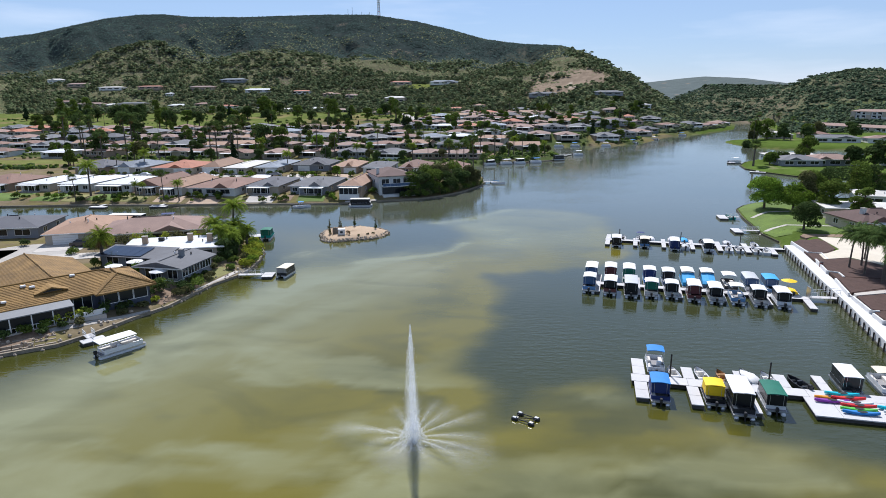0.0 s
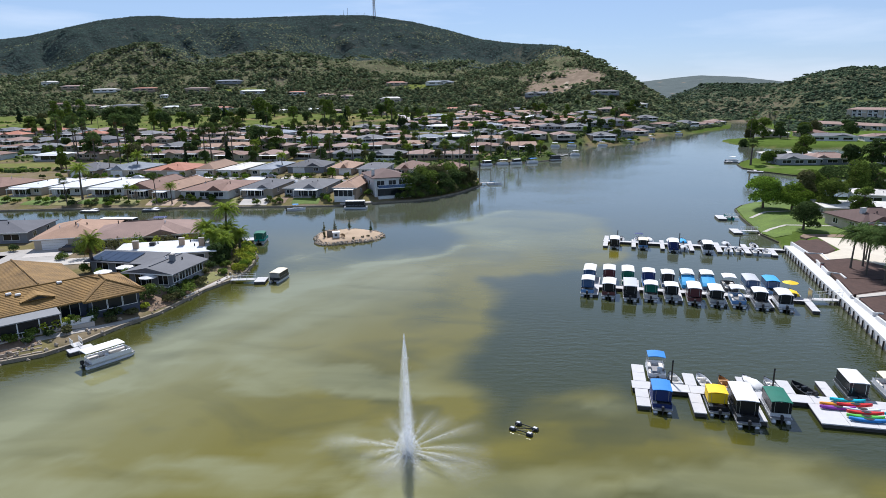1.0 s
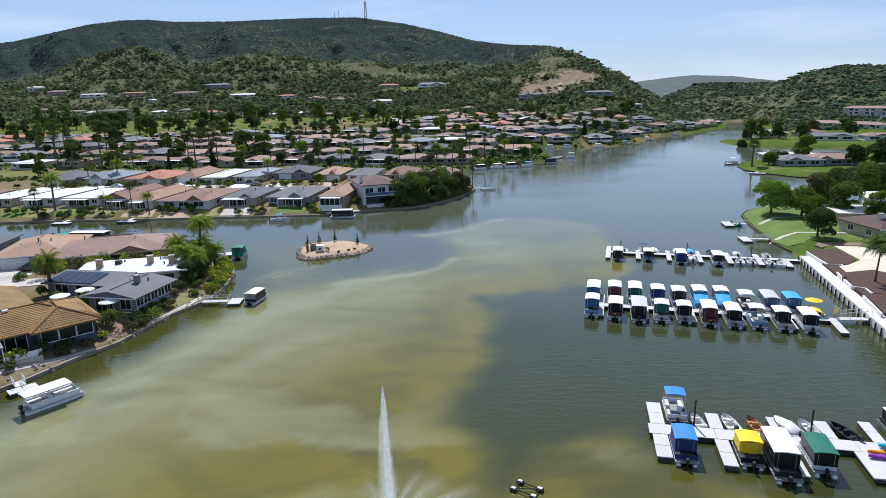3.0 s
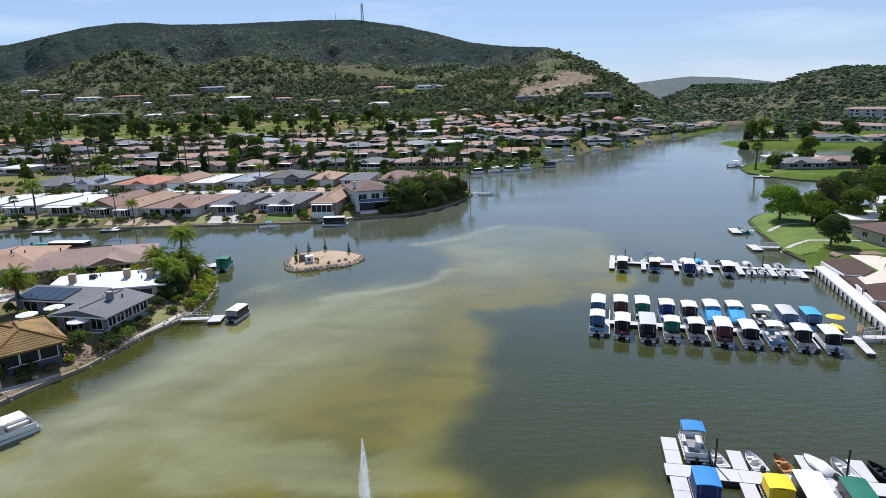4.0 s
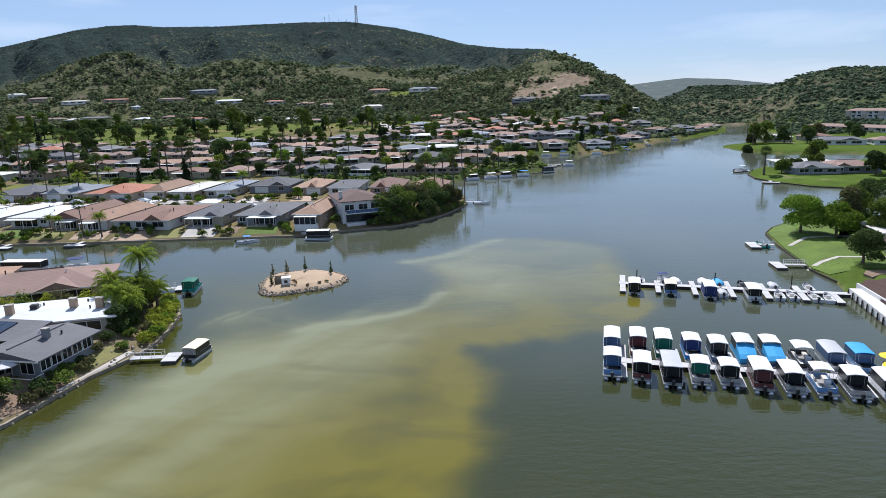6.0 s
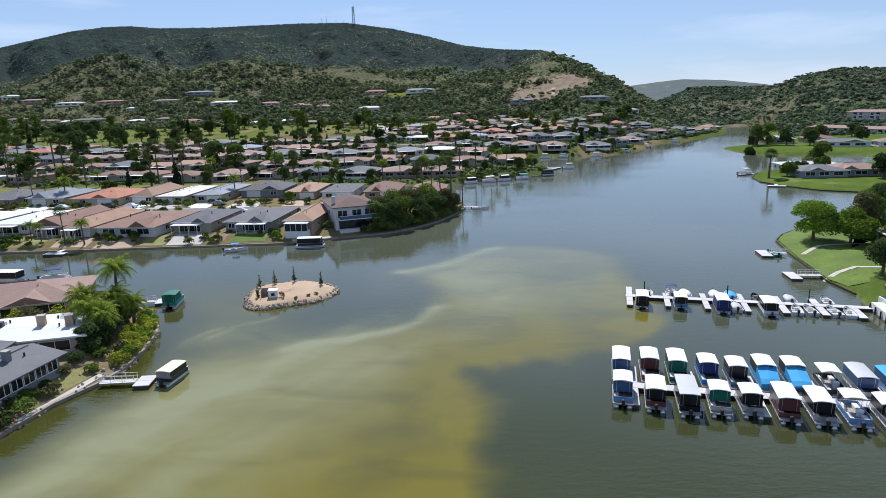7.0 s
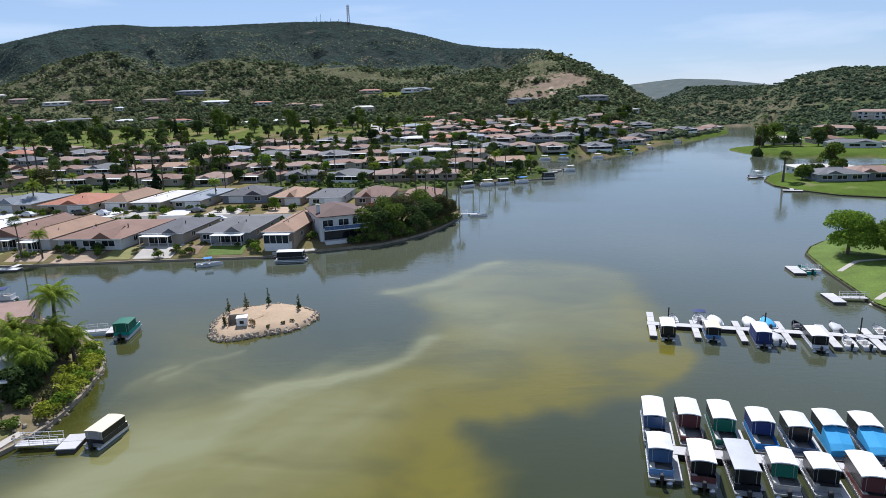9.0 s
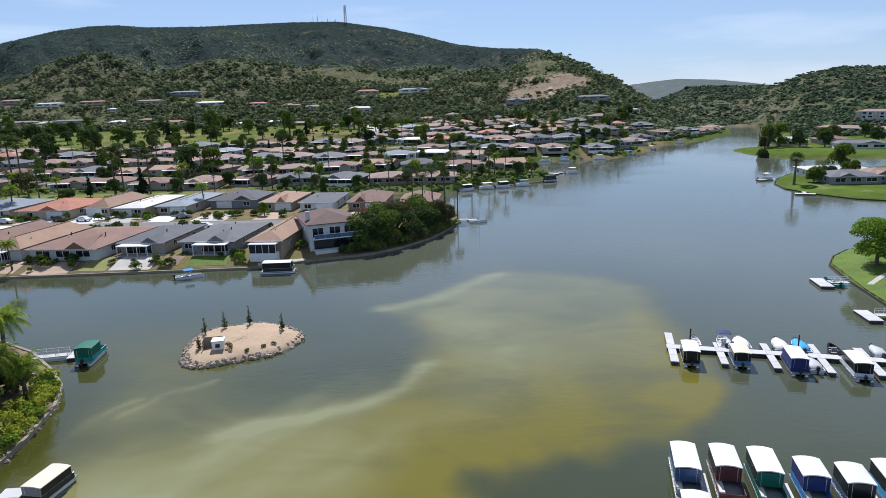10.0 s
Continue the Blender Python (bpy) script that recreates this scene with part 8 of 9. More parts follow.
def isl_pt(a):
    n = len(ISL)
    t = (a % (2 * math.pi)) / (2 * math.pi) * n
    p = [Vector(ISL[(int(t) + j - 1) % n]) for j in range(4)]
    u = t - int(t)
    return 0.5 * ((2 * p[1]) + (p[2] - p[0]) * u + (2 * p[0] - 5 * p[1] + 4 * p[2] - p[3]) * u * u + (3 * p[1] - p[0] - 3 * p[2] + p[3]) * u ** 3)


rings = []
for sc, z in ((1.06, -0.8), (1.0, 0.05), (0.94, 0.45), (0.82, 0.7), (0.55, 0.9), (0.25, 1.0), (0.02, 1.02)):
    rings.append([(isl_pt(a).x * sc + 0.05 * math.sin(9 * a), isl_pt(a).y * sc, z + 0.05 * math.sin(5 * a + sc * 9)) for a in np.linspace(0, 2 * math.pi, 49)[:-1]])
part("sand_mound", Shape().loft(rings), M["dirt"], isl, smooth=True)
rocks = []
for k in range(5):
    g = random.Random(600 + k)
    v = [(math.cos(a) * math.cos(e) * g.uniform(0.75, 1.2), math.sin(a) * math.cos(e) * g.uniform(0.75, 1.2), math.sin(e) * g.uniform(0.7, 1.1)) for e in (-0.6, 0.15, 0.85) for a in np.linspace(0, 6.283, 8)[:-1]]
    s = Shape()
    s.loft([v[0:7], v[7:14], v[14:21]])
    rocks.append(s.mesh("rock", M["rock"]))
g = random.Random(77)
for k in range(295):
    a = g.uniform(0, 2 * math.pi)
    sc = g.uniform(0.9, 1.04)
    p = isl_pt(a) * sc
    ob = new("rock", rocks[k % 5])
    ob.parent = isl
    ob.matrix_basis = pose(p.x, p.y, 0.52 - 0.5 * (sc - 0.9) / 0.14, g.uniform(0, 30), g.uniform(0, 30), g.uniform(0, 360)) @ Matrix.Scale(g.uniform(0.15, 0.36), 4)
sh = thing("shed", "small white pump shed beside a tan plank windbreak", "shed", pose(-34.6, 142.6, 0.75, 0, 0, 12))
part("wall", Shape().box(-0.75, -0.75, -0.3, 0.75, 0.75, 1.35), M["white_paint"], sh)
part("roof", Shape().box(-0.85, -0.85, 1.352, 0.85, 0.85, 1.45, ch=0.03), M["canopy_white"], sh)
part("vent", Shape().box(-0.3, -0.79, 0.5, 0.3, -0.752, 1.0), M["metal_dark"], sh)
wb2 = part("windbreak", Shape().box(-2.1, 0.9, -0.3, 0.5, 0.98, 1.55).box(-2.1, -0.2, -0.3, -2.02, 0.897, 1.4), M["concrete_tan"], sh, "tan plank windbreak")
for k in range(5):
    part("plank", Shape().box(-2.08 + 0.52 * k, 0.86, -0.3, -1.62 + 0.52 * k, 0.897, 1.5), M["wood_plank"], wb2)
for k, (x, y, h) in enumerate(((-37.4, 142.6, 2.4), (-39.0, 148.6, 2.6), (-37.0, 151.0, 2.8), (-33.6, 152.2, 3.2), (-27.8, 149.6, 2.8))):
    conifer("young ragged juniper on the islet", h, 1.25, "leaf_olive" if k < 3 else "leaf_dark", 700 + k, pose(x, y, 0.7), 170, "islet trees", 0.13)
for k, (x, y) in enumerate(((-33.2, 142.6), (-32.6, 142.0), (-36.6, 143.6), (-30.4, 141.8), (-28.6, 143.2), (-27.4, 144.2))):
    shrub("dry twiggy shrub on the islet", pose(x, y, 0.7), 0.8, 1.3 if k < 3 else 0.5, "leaf_dry" if k < 2 else "leaf_olive", 720 + k, 120, "islet shrubs", 0.09)

# ---------------------------------------------------------------- boats along the banks
pontoon_boat("white and blue pontoon boat with a flat white roof", pose(-49.8, 72.8, 0, 0, 0, -34), size=0.93, L=6.5, W=2.2, roof="canopy_white", sides="hull_white", style="open", r0=0.0, r1=5.2, rz=2.3, rise=0.05, tubes="hull_white")
small_dock("small private dock with a white railing by the porch", pose(-53.6, 77.8, 0, 0, 0, -40), 1.6, 3.0, 1.6, -1)
small_dock("private dock with a railed gangway", pose(-40.6, 109.9, 0, 0, 0, 6), 2.0, 3.0, 4.4, -1)
pontoon_boat("small pontoon boat with a cream canopy and dark sides", pose(-38.0, 109.0, 0, 0, 0, -8), size=0.86, L=5.4, W=2.3, roof="canopy_cream", sides="hull_black", style="enclosed", skirt="vinyl_dark", front="carpet", r0=0.4, r1=4.6, rz=2.15, rise=0.1)
small_dock("white railed gangway and dock behind the thicket", pose(-54.6, 142.2, 0, 0, 0, 14), 1.6, 3.0, 4.6, -1)
pontoon_boat("pontoon boat under dark green canvas", pose(-51.6, 138.8, 0, 0, 0, 8), L=5.4, W=2.3, roof="canvas_green", sides="canvas_teal", style="enclosed", skirt="canvas_green", r0=0.4, r1=3.4, rz=2.4)
pontoon_boat("pontoon boat with a dark blue canopy behind the mauve roof", pose(-87.5, 157.6, 0, 0, 0, -75), L=5.6, W=2.3, roof="canvas_navy", sides="hull_white", style="bimini", r0=1.2, r1=4.4, rz=2.5)
# white dock cover, put together from the pontoon boat parts
pontoon_boat("long flat white boat dock cover in the channel, built as a boat", pose(-100.0, 157.0, 0, 0, 0, -91), L=9.5, W=2.5, roof="canopy_white", sides="hull_white", style="enclosed", r0=0.2, r1=9.2, rz=2.5, rise=0.04)
skiff("small boat under a teal cover in the channel", pose(-108.7, 162.7, 0, 0, 0, -88), 5.2, 2.0, "hull_white", cover="canvas_teal")
pontoon_boat("pontoon boat with a flat white roof below the houses", pose(-42.2, 184.6, 0, 0, 0, -86), L=7.0, W=2.4, roof="canopy_white", sides="hull_black", style="enclosed", r0=0.4, r1=6.2, rz=2.4, rise=0.06)
skiff("white and blue motor boat at the seawall", pose(-58.6, 181.2, 0, 0, 0, -68), 5.4, 2.0, "hull_white", canopy="canvas_blue")
for x, y in ((-117.5, 178.6), (-99.5, 180.3), (-150, 175.5)):
    small_dock("small white float dock below the far houses", pose(x, y, 0, 0, 0, 90), 2.0, 5.0, 2.6, 1, False)
sb = skiff("small white sailing boat moored at a jetty", pose(0.4, 234.2, 0, 0, 0, -82), 5.2, 1.7, "hull_white", motor=False)
part("mast", Shape().tube([(0, 2.9, 0.4), (0, 2.9, 7.0)], 0.05, 6), M["aluminium"], sb)
part("boom", Shape().tube([(0, 2.9, 1.3), (0, 0.6, 1.3)], 0.07, 6), M["canvas_blue"], sb)
small_dock("white jetty on piles at the point", pose(1.2, 236.8, 0, 0, 0, 0), 2.6, 1.2, 2.6, -1)
pontoon_boat("pontoon boat under a black cover on a lift", pose(31.4, 318.0, 0.3, 0, 0, -70), L=6, roof="hull_black", sides="hull_black", skirt="hull_black", r0=0.3, rz=2.4)
for k, (x, y, a) in enumerate(((4.5, 301.0, -70), (11.0, 303.2, -66), (19.0, 306.8, -64), (-3.0, 296.5, -60))):
    pontoon_boat("white pontoon boat moored by the far houses", pose(x, y, 0, 0, 0, a), L=6.2, roof=("canopy_white", "canopy_white", "canvas_blue", "canopy_white")[k], sides="hull_white", style=("bimini", "enclosed", "bimini", "enclosed")[k], r0=1.5, rz=2.4, group="boats by the far houses")
pontoon_boat("white pontoon boat with a canopy off the eastern lawn", pose(112.6, 308.0, 0, 0, 0, -75), L=6.4, roof="canopy_white", sides="hull_white", style="bimini", r0=2.2, r1=4.6, rz=2.6)
small_dock("small jetty off the eastern lawn", pose(113.2, 306.0, 0, 0, 0, 10), 3.0, 2.0, 4.0, 1, False)
small_dock("low float dock below the eastern lawn", pose(110.6, 269.5, 0, 0, 0, 70), 2.0, 6.0, 3.0, 1, False)
for k, (x, y, a) in enumerate(((46, 404.5, 85), (56, 404.0, 60), (76, 408, 80), (97, 428, 40), (118, 460, 20), (152, 508, 50))):
    pontoon_boat("distant white pontoon boat at the bank", pose(x, y, 0, 0, 0, a), L=6.2, roof=("canopy_white", "canvas_blue")[k % 2], sides="hull_white", style="bimini", r0=1.5, r1=5, rz=2.5, group="distant boats")
for k, (x, y) in enumerate(((48.5, 350), (46.0, 345))):
    small_dock("small jetty with a boat at the far point", pose(x - 6, y - 2, 0, 0, 0, 0), 2.4, 2.4, 4.0, -1, False)
pontoon_boat("pontoon boat with a white canopy at a jetty", pose(44.5, 345.5, 0, 0, 0, -80), L=5.6, roof="canopy_white", sides="hull_white", style="bimini", r0=1.5, r1=4.6, rz=2.7)

# ---------------------------------------------------------------- fountain and aerator
spray_m = bpy.data.materials.new("spray")
spray_m.use_nodes = True
spb = spray_m.node_tree.nodes["Principled BSDF"]
spb.inputs["Base Color"].default_value, spb.inputs["Roughness"].default_value = (0.96, 0.965, 0.97, 1), 0.5
spt = spray_m.node_tree.nodes.new("ShaderNodeBsdfTranslucent")
spt.inputs["Color"].default_value = (0.95, 0.96, 0.97, 1)
spx = spray_m.node_tree.nodes.new("ShaderNodeMixShader")
spx.inputs[0].default_value = 0.75
spray_m.node_tree.links.new(spb.outputs[0], spx.inputs[1])
spray_m.node_tree.links.new(spt.outputs[0], spx.inputs[2])
spray_m.node_tree.links.new(spx.outputs[0], spray_m.node_tree.nodes["Material Output"].inputs["Surface"])
mist_m = bpy.data.materials.new("mist")
mist_m.use_nodes = True
mn, ml = mist_m.node_tree.nodes, mist_m.node_tree.links
mb = mn["Principled BSDF"]
mb.inputs["Base Color"].default_value, mb.inputs["Roughness"].default_value = (0.9, 0.92, 0.94, 1), 0.8
mnz = mn.new("ShaderNodeTexNoise")
mnz.inputs["Scale"].default_value, mnz.inputs["Detail"].default_value = 2.2, 6
mmp = mn.new("ShaderNodeMapping")
mmp.inputs["Scale"].default_value = (2.2, 2.2, 1.0)
mge = mn.new("ShaderNodeNewGeometry")
mra = mn.new("ShaderNodeMapRange")
mra.inputs[1].default_value, mra.inputs[2].default_value, mra.inputs[3].default_value, mra.inputs[4].default_value = 0.28, 0.74, 0.25, 0.72
ml.new(mge.outputs["Position"], mmp.inputs[0])
ml.new(mmp.outputs[0], mnz.inputs["Vector"])
ml.new(mnz.outputs["Fac"], mra.inputs[0])
mat2 = mn.new("ShaderNodeAttribute")
mat2.attribute_name = "thin"
mmu = mn.new("ShaderNodeMath")
mmu.operation = 'MULTIPLY'
ml.new(mra.outputs[0], mmu.inputs[0])
ml.new(mat2.outputs["Fac"], mmu.inputs[1])
mtr, mtp, mx1, mx2 = mn.new("ShaderNodeBsdfTranslucent"), mn.new("ShaderNodeBsdfTransparent"), mn.new("ShaderNodeMixShader"), mn.new("ShaderNodeMixShader")
mtr.inputs["Color"].default_value = (0.92, 0.93, 0.95, 1)
mx1.inputs[0].default_value = 0.5
ml.new(mb.outputs[0], mx1.inputs[1])
ml.new(mtr.outputs[0], mx1.inputs[2])
ml.new(mmu.outputs[0], mx2.inputs[0])
ml.new(mtp.outputs[0], mx2.inputs[1])
ml.new(mx1.outputs[0], mx2.inputs[2])
ml.new(mx2.outputs[0], mn["Material Output"].inputs["Surface"])
fo = thing("fountain", "tall white water jet with low spreading spray", "fountain", pose(-7.15, 55.55, 0))
part("nozzle_float", Shape().tube([(0, 0, -0.2), (0, 0, 0.15), (0, 0, 0.25)], [0.5, 0.5, 0.4], 14), M["hull_black"], fo)
part("nozzle", Shape().tube([(0, 0, 0.25), (0, 0, 0.6)], [0.14, 0.08], 8), M["aluminium"], fo)
g = np.random.default_rng(8)


def droplets(pos, vel, size):
    """Thin streaks of water along their flight."""
    n = len(pos)
    d = vel / np.linalg.norm(vel, axis=1)[:, None]
    a = np.cross(d, g.normal(size=(n, 3)))
    a /= np.linalg.norm(a, axis=1)[:, None]
    b = np.cross(d, a)
    s2 = size[:, None]
    v = np.stack([pos - d * s2 * 2.6, pos + a * s2 * 0.5, pos - a * s2 * 0.25 + b * s2 * 0.45, pos - a * s2 * 0.25 - b * s2 * 0.45, pos + d * s2 * 2.6], 1)
    f = np.array([(0, 1, 2), (0, 2, 3), (0, 3, 1), (4, 2, 1), (4, 3, 2), (4, 1, 3)])
    sh = Shape()
    sh.v = [tuple(p) for p in v.reshape(-1, 3)]
    sh.f = [tuple(q) for q in (f[None] + 5 * np.arange(n)[:, None, None]).reshape(-1, 3)]
    return sh


TOP = 11.8
z = TOP * g.random(1500) ** 0.9
spread = (0.16 + 0.62 * (1 - z / TOP)) * np.minimum(1, 6 * (1.02 - z / TOP)) ** 0.6 * np.abs(g.normal(size=len(z))) ** 0.7 * 0.8
az = g.random(len(z)) * 6.283
pos = np.stack([spread * np.cos(az) + 0.2 * (1 - z / TOP), spread * np.sin(az), z + 0.3], 1)
vel = np.stack([0.05 * np.cos(az), 0.05 * np.sin(az), np.ones(len(z))], 1)
def flakes(pos, size, lean=0.8):
    """Small sheets of broken water, turned mostly upwards."""
    n = len(pos)
    nrm = np.array([-0.3, -0.1, 1.0]) + lean * g.normal(size=(n, 3)) * 0.5
    nrm /= np.linalg.norm(nrm, axis=1)[:, None]
    a = np.cross(nrm, g.normal(size=(n, 3)))
    a /= np.linalg.norm(a, axis=1)[:, None]
    b, s2 = np.cross(nrm, a), size[:, None]
    v = np.stack([pos - a * s2, pos + b * s2 * 0.7, pos + a * s2, pos - b * s2 * 0.7], 1)
    sh = Shape()
    sh.v, sh.f = [tuple(p) for p in v.reshape(-1, 3)], [tuple(q) for q in np.arange(4 * n).reshape(n, 4)]
    return sh


zf = TOP * g.random(6500)
rf2 = (0.12 + 0.62 * (1 - zf / TOP) ** 0.9) * np.minimum(1, 6 * (1.01 - zf / TOP)) ** 0.6 * np.sqrt(g.random(len(zf)))
af = g.random(len(zf)) * 6.283
pf = np.stack([rf2 * np.cos(af) - 0.15 * np.sin(3.0 * zf / TOP) * (zf < 0.8 * TOP), rf2 * np.sin(af), zf + 0.3], 1)
tagged(part("white_water", flakes(pf, 0.014 + 0.026 * g.random(len(zf))), spray_m, fo), kind="stuff")
zf = 2.6 * g.random(1800) ** 1.6
rf2 = np.abs(g.normal(size=len(zf))) * (1.15 - 0.36 * zf) * 0.75
af = g.random(len(zf)) * 6.283
tagged(part("splash", flakes(np.stack([rf2 * np.cos(af), rf2 * np.sin(af), zf + 0.1], 1), 0.02 + 0.04 * g.random(len(zf)), 1.4), spray_m, fo), kind="stuff")
tagged(part("jet", droplets(pos, vel, 0.006 + 0.016 * g.random(len(z))), spray_m, fo), kind="stuff")


def thin(ob, values):
    at4 = ob.data.color_attributes.new("thin", 'FLOAT_COLOR', 'POINT')
    for j, q2 in enumerate(values):
        at4.data[j].color = (q2, q2, q2, 1)


for wide, dense in ((0.22, 0.62), (0.42, 0.36)):
    core = [[((0.12 + 1.4 * wide * (1 - t) ** 0.8) * min(1, 9 * (1.03 - t)) ** 0.6 * math.cos(a) + 0.2 * (1 - t), (0.12 + 1.4 * wide * (1 - t) ** 0.8) * min(1, 9 * (1.03 - t)) ** 0.6 * math.sin(a), 0.2 + (TOP - 0.3) * t) for a in np.linspace(0, 6.283, 13)[:-1]] for t in np.linspace(0, 1, 14)]
    jc = part("jet_core", Shape().loft(core, caps=False), mist_m, fo, smooth=True)
    thin(jc, [dense * (1 if wide < 0.4 else max(0.0, 1 - 0.9 * (j // 12) / 13)) for j in range(len(jc.data.vertices))])
P, V, S = [], [], []
ARMS = ((172, 9.6, 0.7), (190, 5.0, 0.35), (232, 5.6, 0.4), (252, 6.0, 0.35), (272, 5.4, 0.3), (294, 6.0, 0.4), (326, 8.6, 0.45), (342, 9.4, 0.5), (2, 8.6, 0.6), (16, 8.0, 0.9), (34, 5.6, 1.0), (52, 4.4, 1.2), (78, 2.6, 1.3), (106, 2.4, 1.3), (134, 3.4, 1.1), (152, 4.0, 0.5))
for ang, reach, hgt in ARMS:
    a0 = radians(ang)
    n = 260
    t = g.random(n) ** 0.7
    wid = g.uniform(0.09, 0.17)
    a = a0 + wid * g.normal(size=n) * (0.4 + 0.9 * t)
    r2 = reach * t * (0.97 + 0.1 * g.random(n))
    rise = (lambda q: 4.2 * hgt * q * (1 - 0.4 * q)) if hgt >= 0.9 else (lambda q: 4 * hgt * q * (1 - q))
    zz = np.maximum(0.03, 0.5 * (1 - t) + rise(t) * (1 + 0.12 * g.normal(size=n)) + 0.06 * g.normal(size=n))
    P.append(np.stack([r2 * np.cos(a), r2 * np.sin(a), zz], 1))
    V.append(np.stack([np.cos(a), np.sin(a), 4 * hgt / reach * (1 - 2 * t)], 1))
    S.append((0.004 + 0.010 * g.random(n)) * (1.1 - 0.5 * t))
    for layer, (wf, dense) in enumerate(((2.3 if reach < 7 else 1.5, 1.2),)):
        v, tv = [], []
        for j in range(13):
            t = 0.95 * j / 12
            for sg in (-1, -0.5, 0, 0.5, 1):
                aa = a0 + sg * wf * 0.16 * (0.5 + 0.7 * t)
                v.append((reach * t * math.cos(aa), reach * t * math.sin(aa), 0.12 + 0.5 * (1 - t) + rise(t) * (1 - 0.2 * abs(sg)) + 0.05 * layer))
                tv.append(dense * (1 - abs(sg)) * min(1, 0.5 + 2 * t) * (1 - j / 12))
        f = [(5 * j + i2, 5 * j + i2 + 1, 5 * j + i2 + 6, 5 * j + i2 + 5) for j in range(12) for i2 in range(4)]
        thin(part("mist_fan", Shape().add(v, f), mist_m, fo, smooth=True), tv)
n = 1800
a, t = g.random(n) * 6.283, g.random(n)
zz = 6.0 * t ** 1.6
r2 = np.abs(g.normal(size=n)) * (1.6 - 1.2 * t) * 0.7 + 0.15
P.append(np.stack([r2 * np.cos(a), r2 * np.sin(a), zz + 0.1], 1))
V.append(np.stack([0.5 * np.cos(a), 0.5 * np.sin(a), np.ones(n)], 1))
S.append(0.008 + 0.02 * g.random(n))
veil = [[((1.35 * (1 - t) ** 1.5 + 0.25) * math.cos(a), (1.35 * (1 - t) ** 1.5 + 0.25) * math.sin(a), 0.1 + 3.6 * t) for a in np.linspace(0, 6.283, 17)[:-1]] for t in np.linspace(0, 1, 9)]
ve = part("mist_veil", Shape().loft(veil, caps=False), mist_m, fo, smooth=True)
thin(ve, [0.8 * math.sin(math.pi * min(1, 0.12 + 0.88 * (j // 16) / 8)) * (1 - (j // 16) / 8) for j in range(len(ve.data.vertices))])
tagged(part("spray", droplets(np.concatenate(P), np.concatenate(V), np.concatenate(S)), spray_m, fo), kind="stuff")
for x, y, z in ((-56.2, 100.3, 1.7), (-63.8, 106.3, 1.7), (-65.8, 103.1, 1.7)):
    pu = thing("umbrella", "white octagonal garden umbrella by the grey house", "umbrella", pose(x, y, z, 0, 0, 15), "garden umbrellas")
    part("pole", Shape().tube([(0, 0, -0.2), (0, 0, 2.2)], 0.03, 6), M["aluminium"], pu)
    part("canopy", Shape().tube([(0, 0, 1.85), (0, 0, 1.95), (0, 0, 2.35)], [1.5, 1.5, 0.06], 8), M["canopy_white"], pu)
    part("table", Shape().tube([(0, 0, 0.68), (0, 0, 0.72)], 0.6, 12), M["wood_plank"], pu)
g3 = random.Random(91)
stone_block = Shape().box(-0.5, -0.2, -0.3, 0.5, 0.2, 0.12, ch=0.04).mesh("stone", M["rock_pale"])
line = [p for p in LAKE[at_ix[(-75, 64)]:at_ix[(-61.7, 143.3)] + 1]]
br = thing("bank_rocks", "scattered brown rocks along the garden bank", "rocks")
for k in range(170):
    i3 = g3.randrange(len(line) - 1)
    p = Vector(line[i3]).lerp(Vector(line[i3 + 1]), g3.random())
    dd = (Vector(line[i3 + 1]) - Vector(line[i3])).normalized()
    off = g3.uniform(-0.5, 0.1) if g3.random() < 0.4 else g3.uniform(0.4, 3.2)
    x, y = p.x - dd.y * off, p.y + dd.x * off
    ob = new("rock", rocks[k % 5])
    ob.parent = br
    ob.matrix_basis = pose(x, y, max(0.05, (0.5 if off > 0 else 0.0) + 0.17 * min(off, 6)), g3.uniform(0, 40), g3.uniform(0, 40), g3.uniform(0, 360)) @ Matrix.Scale(g3.uniform(0.10, 0.30), 4)
bank_pts = LAKE[at_ix[(-75, 64)]:at_ix[(-57.6, 76.1)] + 1]
tw = thing("stone_terraces", "stepped rows of pale stones along the near bank", "terrace")
for k, (o, z) in enumerate(((0.75, 0.58), (1.7, 0.80), (2.7, 1.02))):
    for a, b in zip(along(bank_pts, o), along(bank_pts, o)[1:]):
        a, b = Vector(a), Vector(b)
        L, ang = (b - a).length, math.degrees(math.atan2(b.y - a.y, b.x - a.x))
        m = max(1, int(L / 1.15))
        for j in range(m):
            p = a.lerp(b, (j + 0.5) / m)
            ob = new("stone", stone_block)
            ob.parent = tw
            ob.matrix_basis = pose(p.x, p.y, z - 0.2 + g3.uniform(-0.03, 0.03), 0, 0, ang + g3.uniform(-4, 4)) @ Matrix.Diagonal((L / m * 0.94, g3.uniform(0.8, 1.1), 1, 1))
ae = thing("aerator", "floating black aerator frame with four white-topped floats", "aerator", pose(3.9, 60.7, 0, 0, 0, -32))
for x, y in ((-0.95, -0.6), (0.95, -0.6), (0.95, 0.6), (-0.95, 0.6)):
    part("float", Shape().box(x - 0.3, y - 0.24, -0.15, x + 0.3, y + 0.24, 0.28, ch=0.07), M["hull_black"], ae)
    part("float_cap", Shape().box(x - 0.2, y - 0.15, 0.281, x + 0.2, y + 0.15, 0.33, ch=0.02), M["canopy_grey" if x < 0 else "canopy_white"], ae)
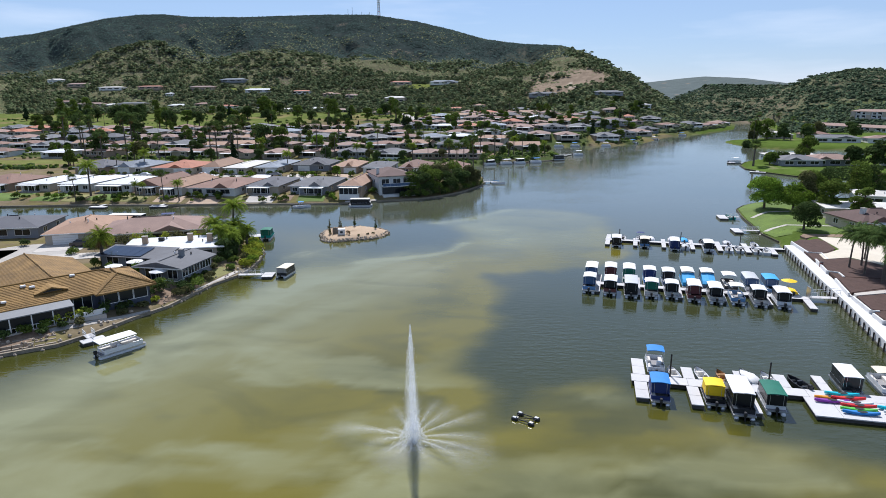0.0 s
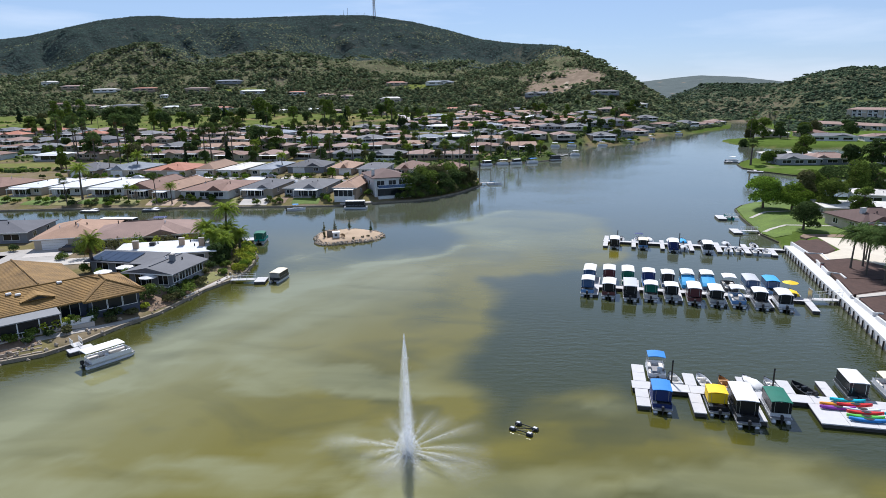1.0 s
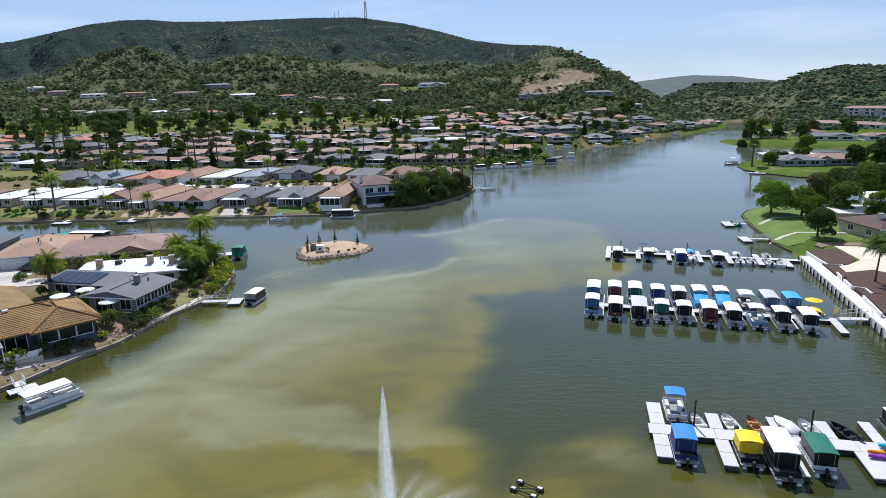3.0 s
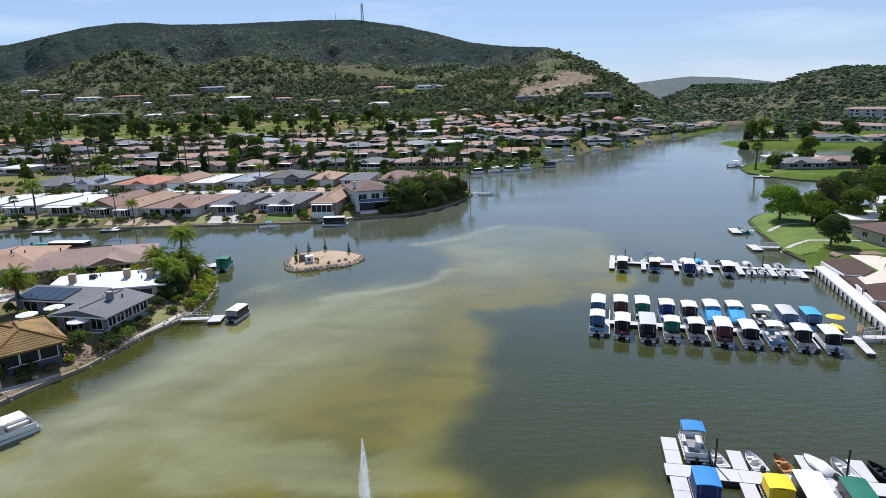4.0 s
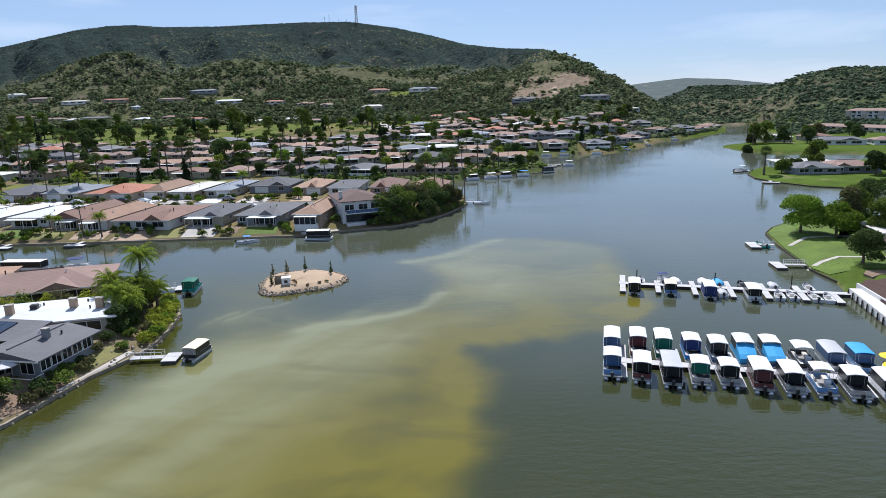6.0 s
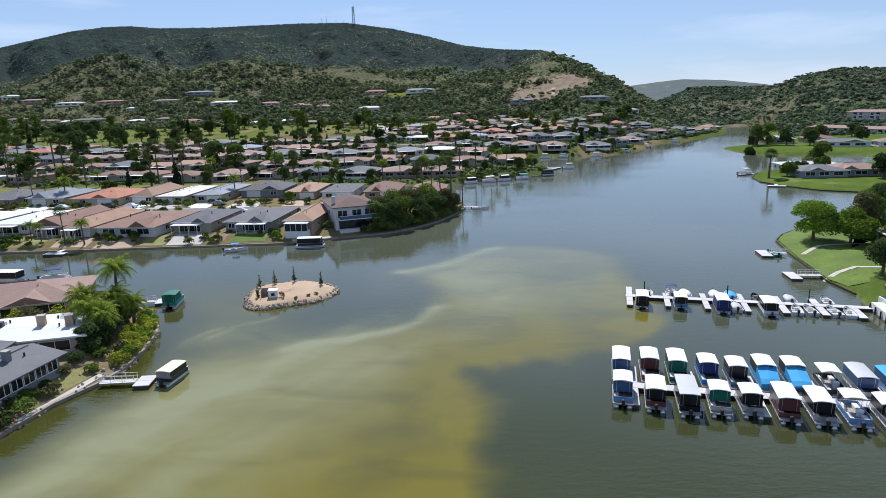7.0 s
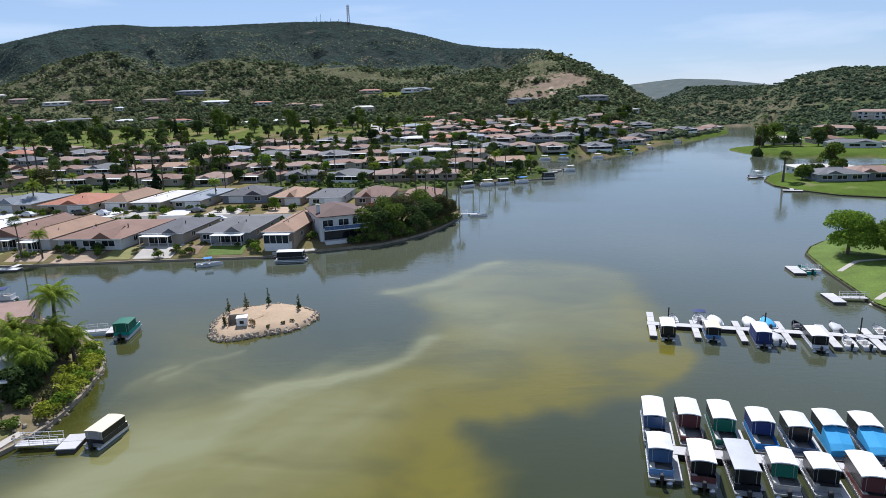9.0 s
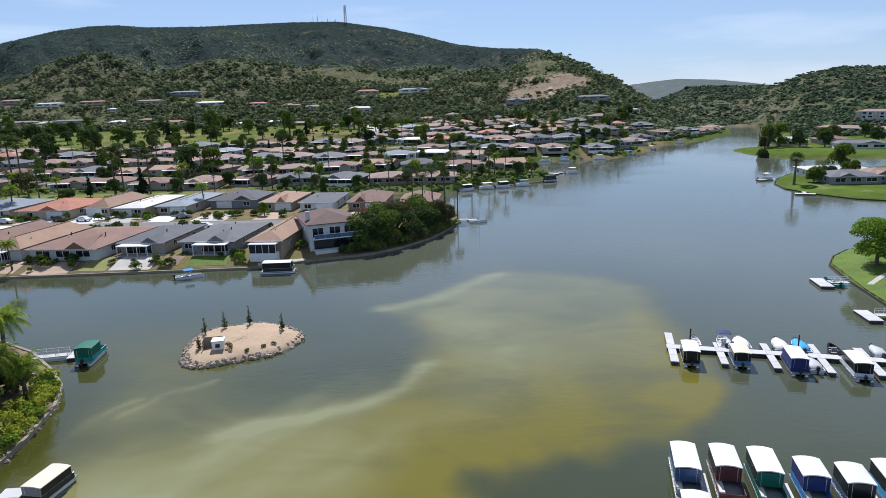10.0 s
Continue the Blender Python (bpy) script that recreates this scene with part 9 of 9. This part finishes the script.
for q in (((-0.95, -0.6, 0.2), (0.95, -0.6, 0.2)), ((0.95, -0.6, 0.2), (0.95, 0.6, 0.2)), ((0.95, 0.6, 0.2), (-0.95, 0.6, 0.2)), ((-0.95, 0.6, 0.2), (-0.95, -0.6, 0.2)), ((-0.95, -0.6, 0.2), (0.95, 0.6, 0.2))):
    part("frame_bar", Shape().tube(q, 0.05, 6), M["metal_dark"], ae)

# ---------------------------------------------------------------- hills: mast and villas
mx, my = -0.176 * 1480, 1507.0
ms = thing("radio_mast", "red and white lattice radio mast on the ridge", "mast", pose(mx, my, gz(mx, my)))
for k in range(4):
    a = math.pi / 4 + k * math.pi / 2
    part("leg", Shape().tube([(4.0 * math.cos(a), 4.0 * math.sin(a), -6), (1.5 * math.cos(a), 1.5 * math.sin(a), 38)], 0.8, 5), M["aluminium"], ms)
for j in range(8):
    r2 = 4.0 - 2.7 * (j + 0.5) / 8
    z = 1 + 4.6 * j
    part("ring", Shape().tube([(r2 * math.cos(a), r2 * math.sin(a), z) for a in np.linspace(0.785, 7.07, 5)], 0.3, 5), M["aluminium"] if j % 2 else M["kayak_red"], ms)
for z in (20, 25, 30, 35):
    part("antenna_drum", Shape().tube([(-3.0, -1.8, z), (3.0, -1.8, z)], 1.5, 8), M["canopy_white"], ms)
for k, dx in enumerate((-72, -62, -40, -22)):
    m2 = thing("antenna", "thin antenna pole on the ridge", "antenna", pose(mx + dx, my, gz(mx + dx, my)), "ridge antennas")
    part("pole", Shape().tube([(0, 0, -6), (0, 0, (12, 16, 7, 6)[k])], 0.35, 5), M["metal_dark"], m2)
vg = "villas on the hillside"
villa = random.Random(13)
for k, (x, y, w, rf, wl2) in enumerate(VILLAS):
    house("large hillside villa with a " + {"roof_red": "terracotta roof", "roof_mauve": "dusty brown roof", "roof_brown": "brown roof", "roof_grey": "grey roof", "roof_pale": "pale roof", "roof_tan": "tan roof", "roof_white": "white roof", "roof_blue": "bluish roof"}[rf], place(x, y, villa.uniform(-14, 14), -0.7), w, 11, 4.4 if w > 20 and k % 4 == 1 else 3.0, wl2, rf, rise=villa.uniform(1.0, 1.8), front="windows", side_windows=False, vents=0, group=vg, seed=k, panes=1)

vt = np.random.default_rng(77)
tp, ts = [], []
for x, y, w, _, _ in VILLAS:
    for k in range(16):
        px, py = x + vt.uniform(-0.9, 0.9) * w, y + (vt.uniform(-24, -15) if k % 3 == 0 else vt.uniform(7, 13))
        sz, z0 = vt.uniform(1.2, 3.2), gz(px, py)
        for j in range(9):
            o = vt.normal(size=3) * (0.6, 0.6, 0.55)
            tp.append((px + o[0] * sz, py + o[1] * sz, z0 + (abs(o[2]) + 0.5) * sz))
            ts.append(sz * vt.uniform(0.28, 0.6))
clumps("hillside_garden_trees", "dark garden trees round the hillside villas", np.array(tp), np.array(ts), M["hill_tree"], 9, 0.75)
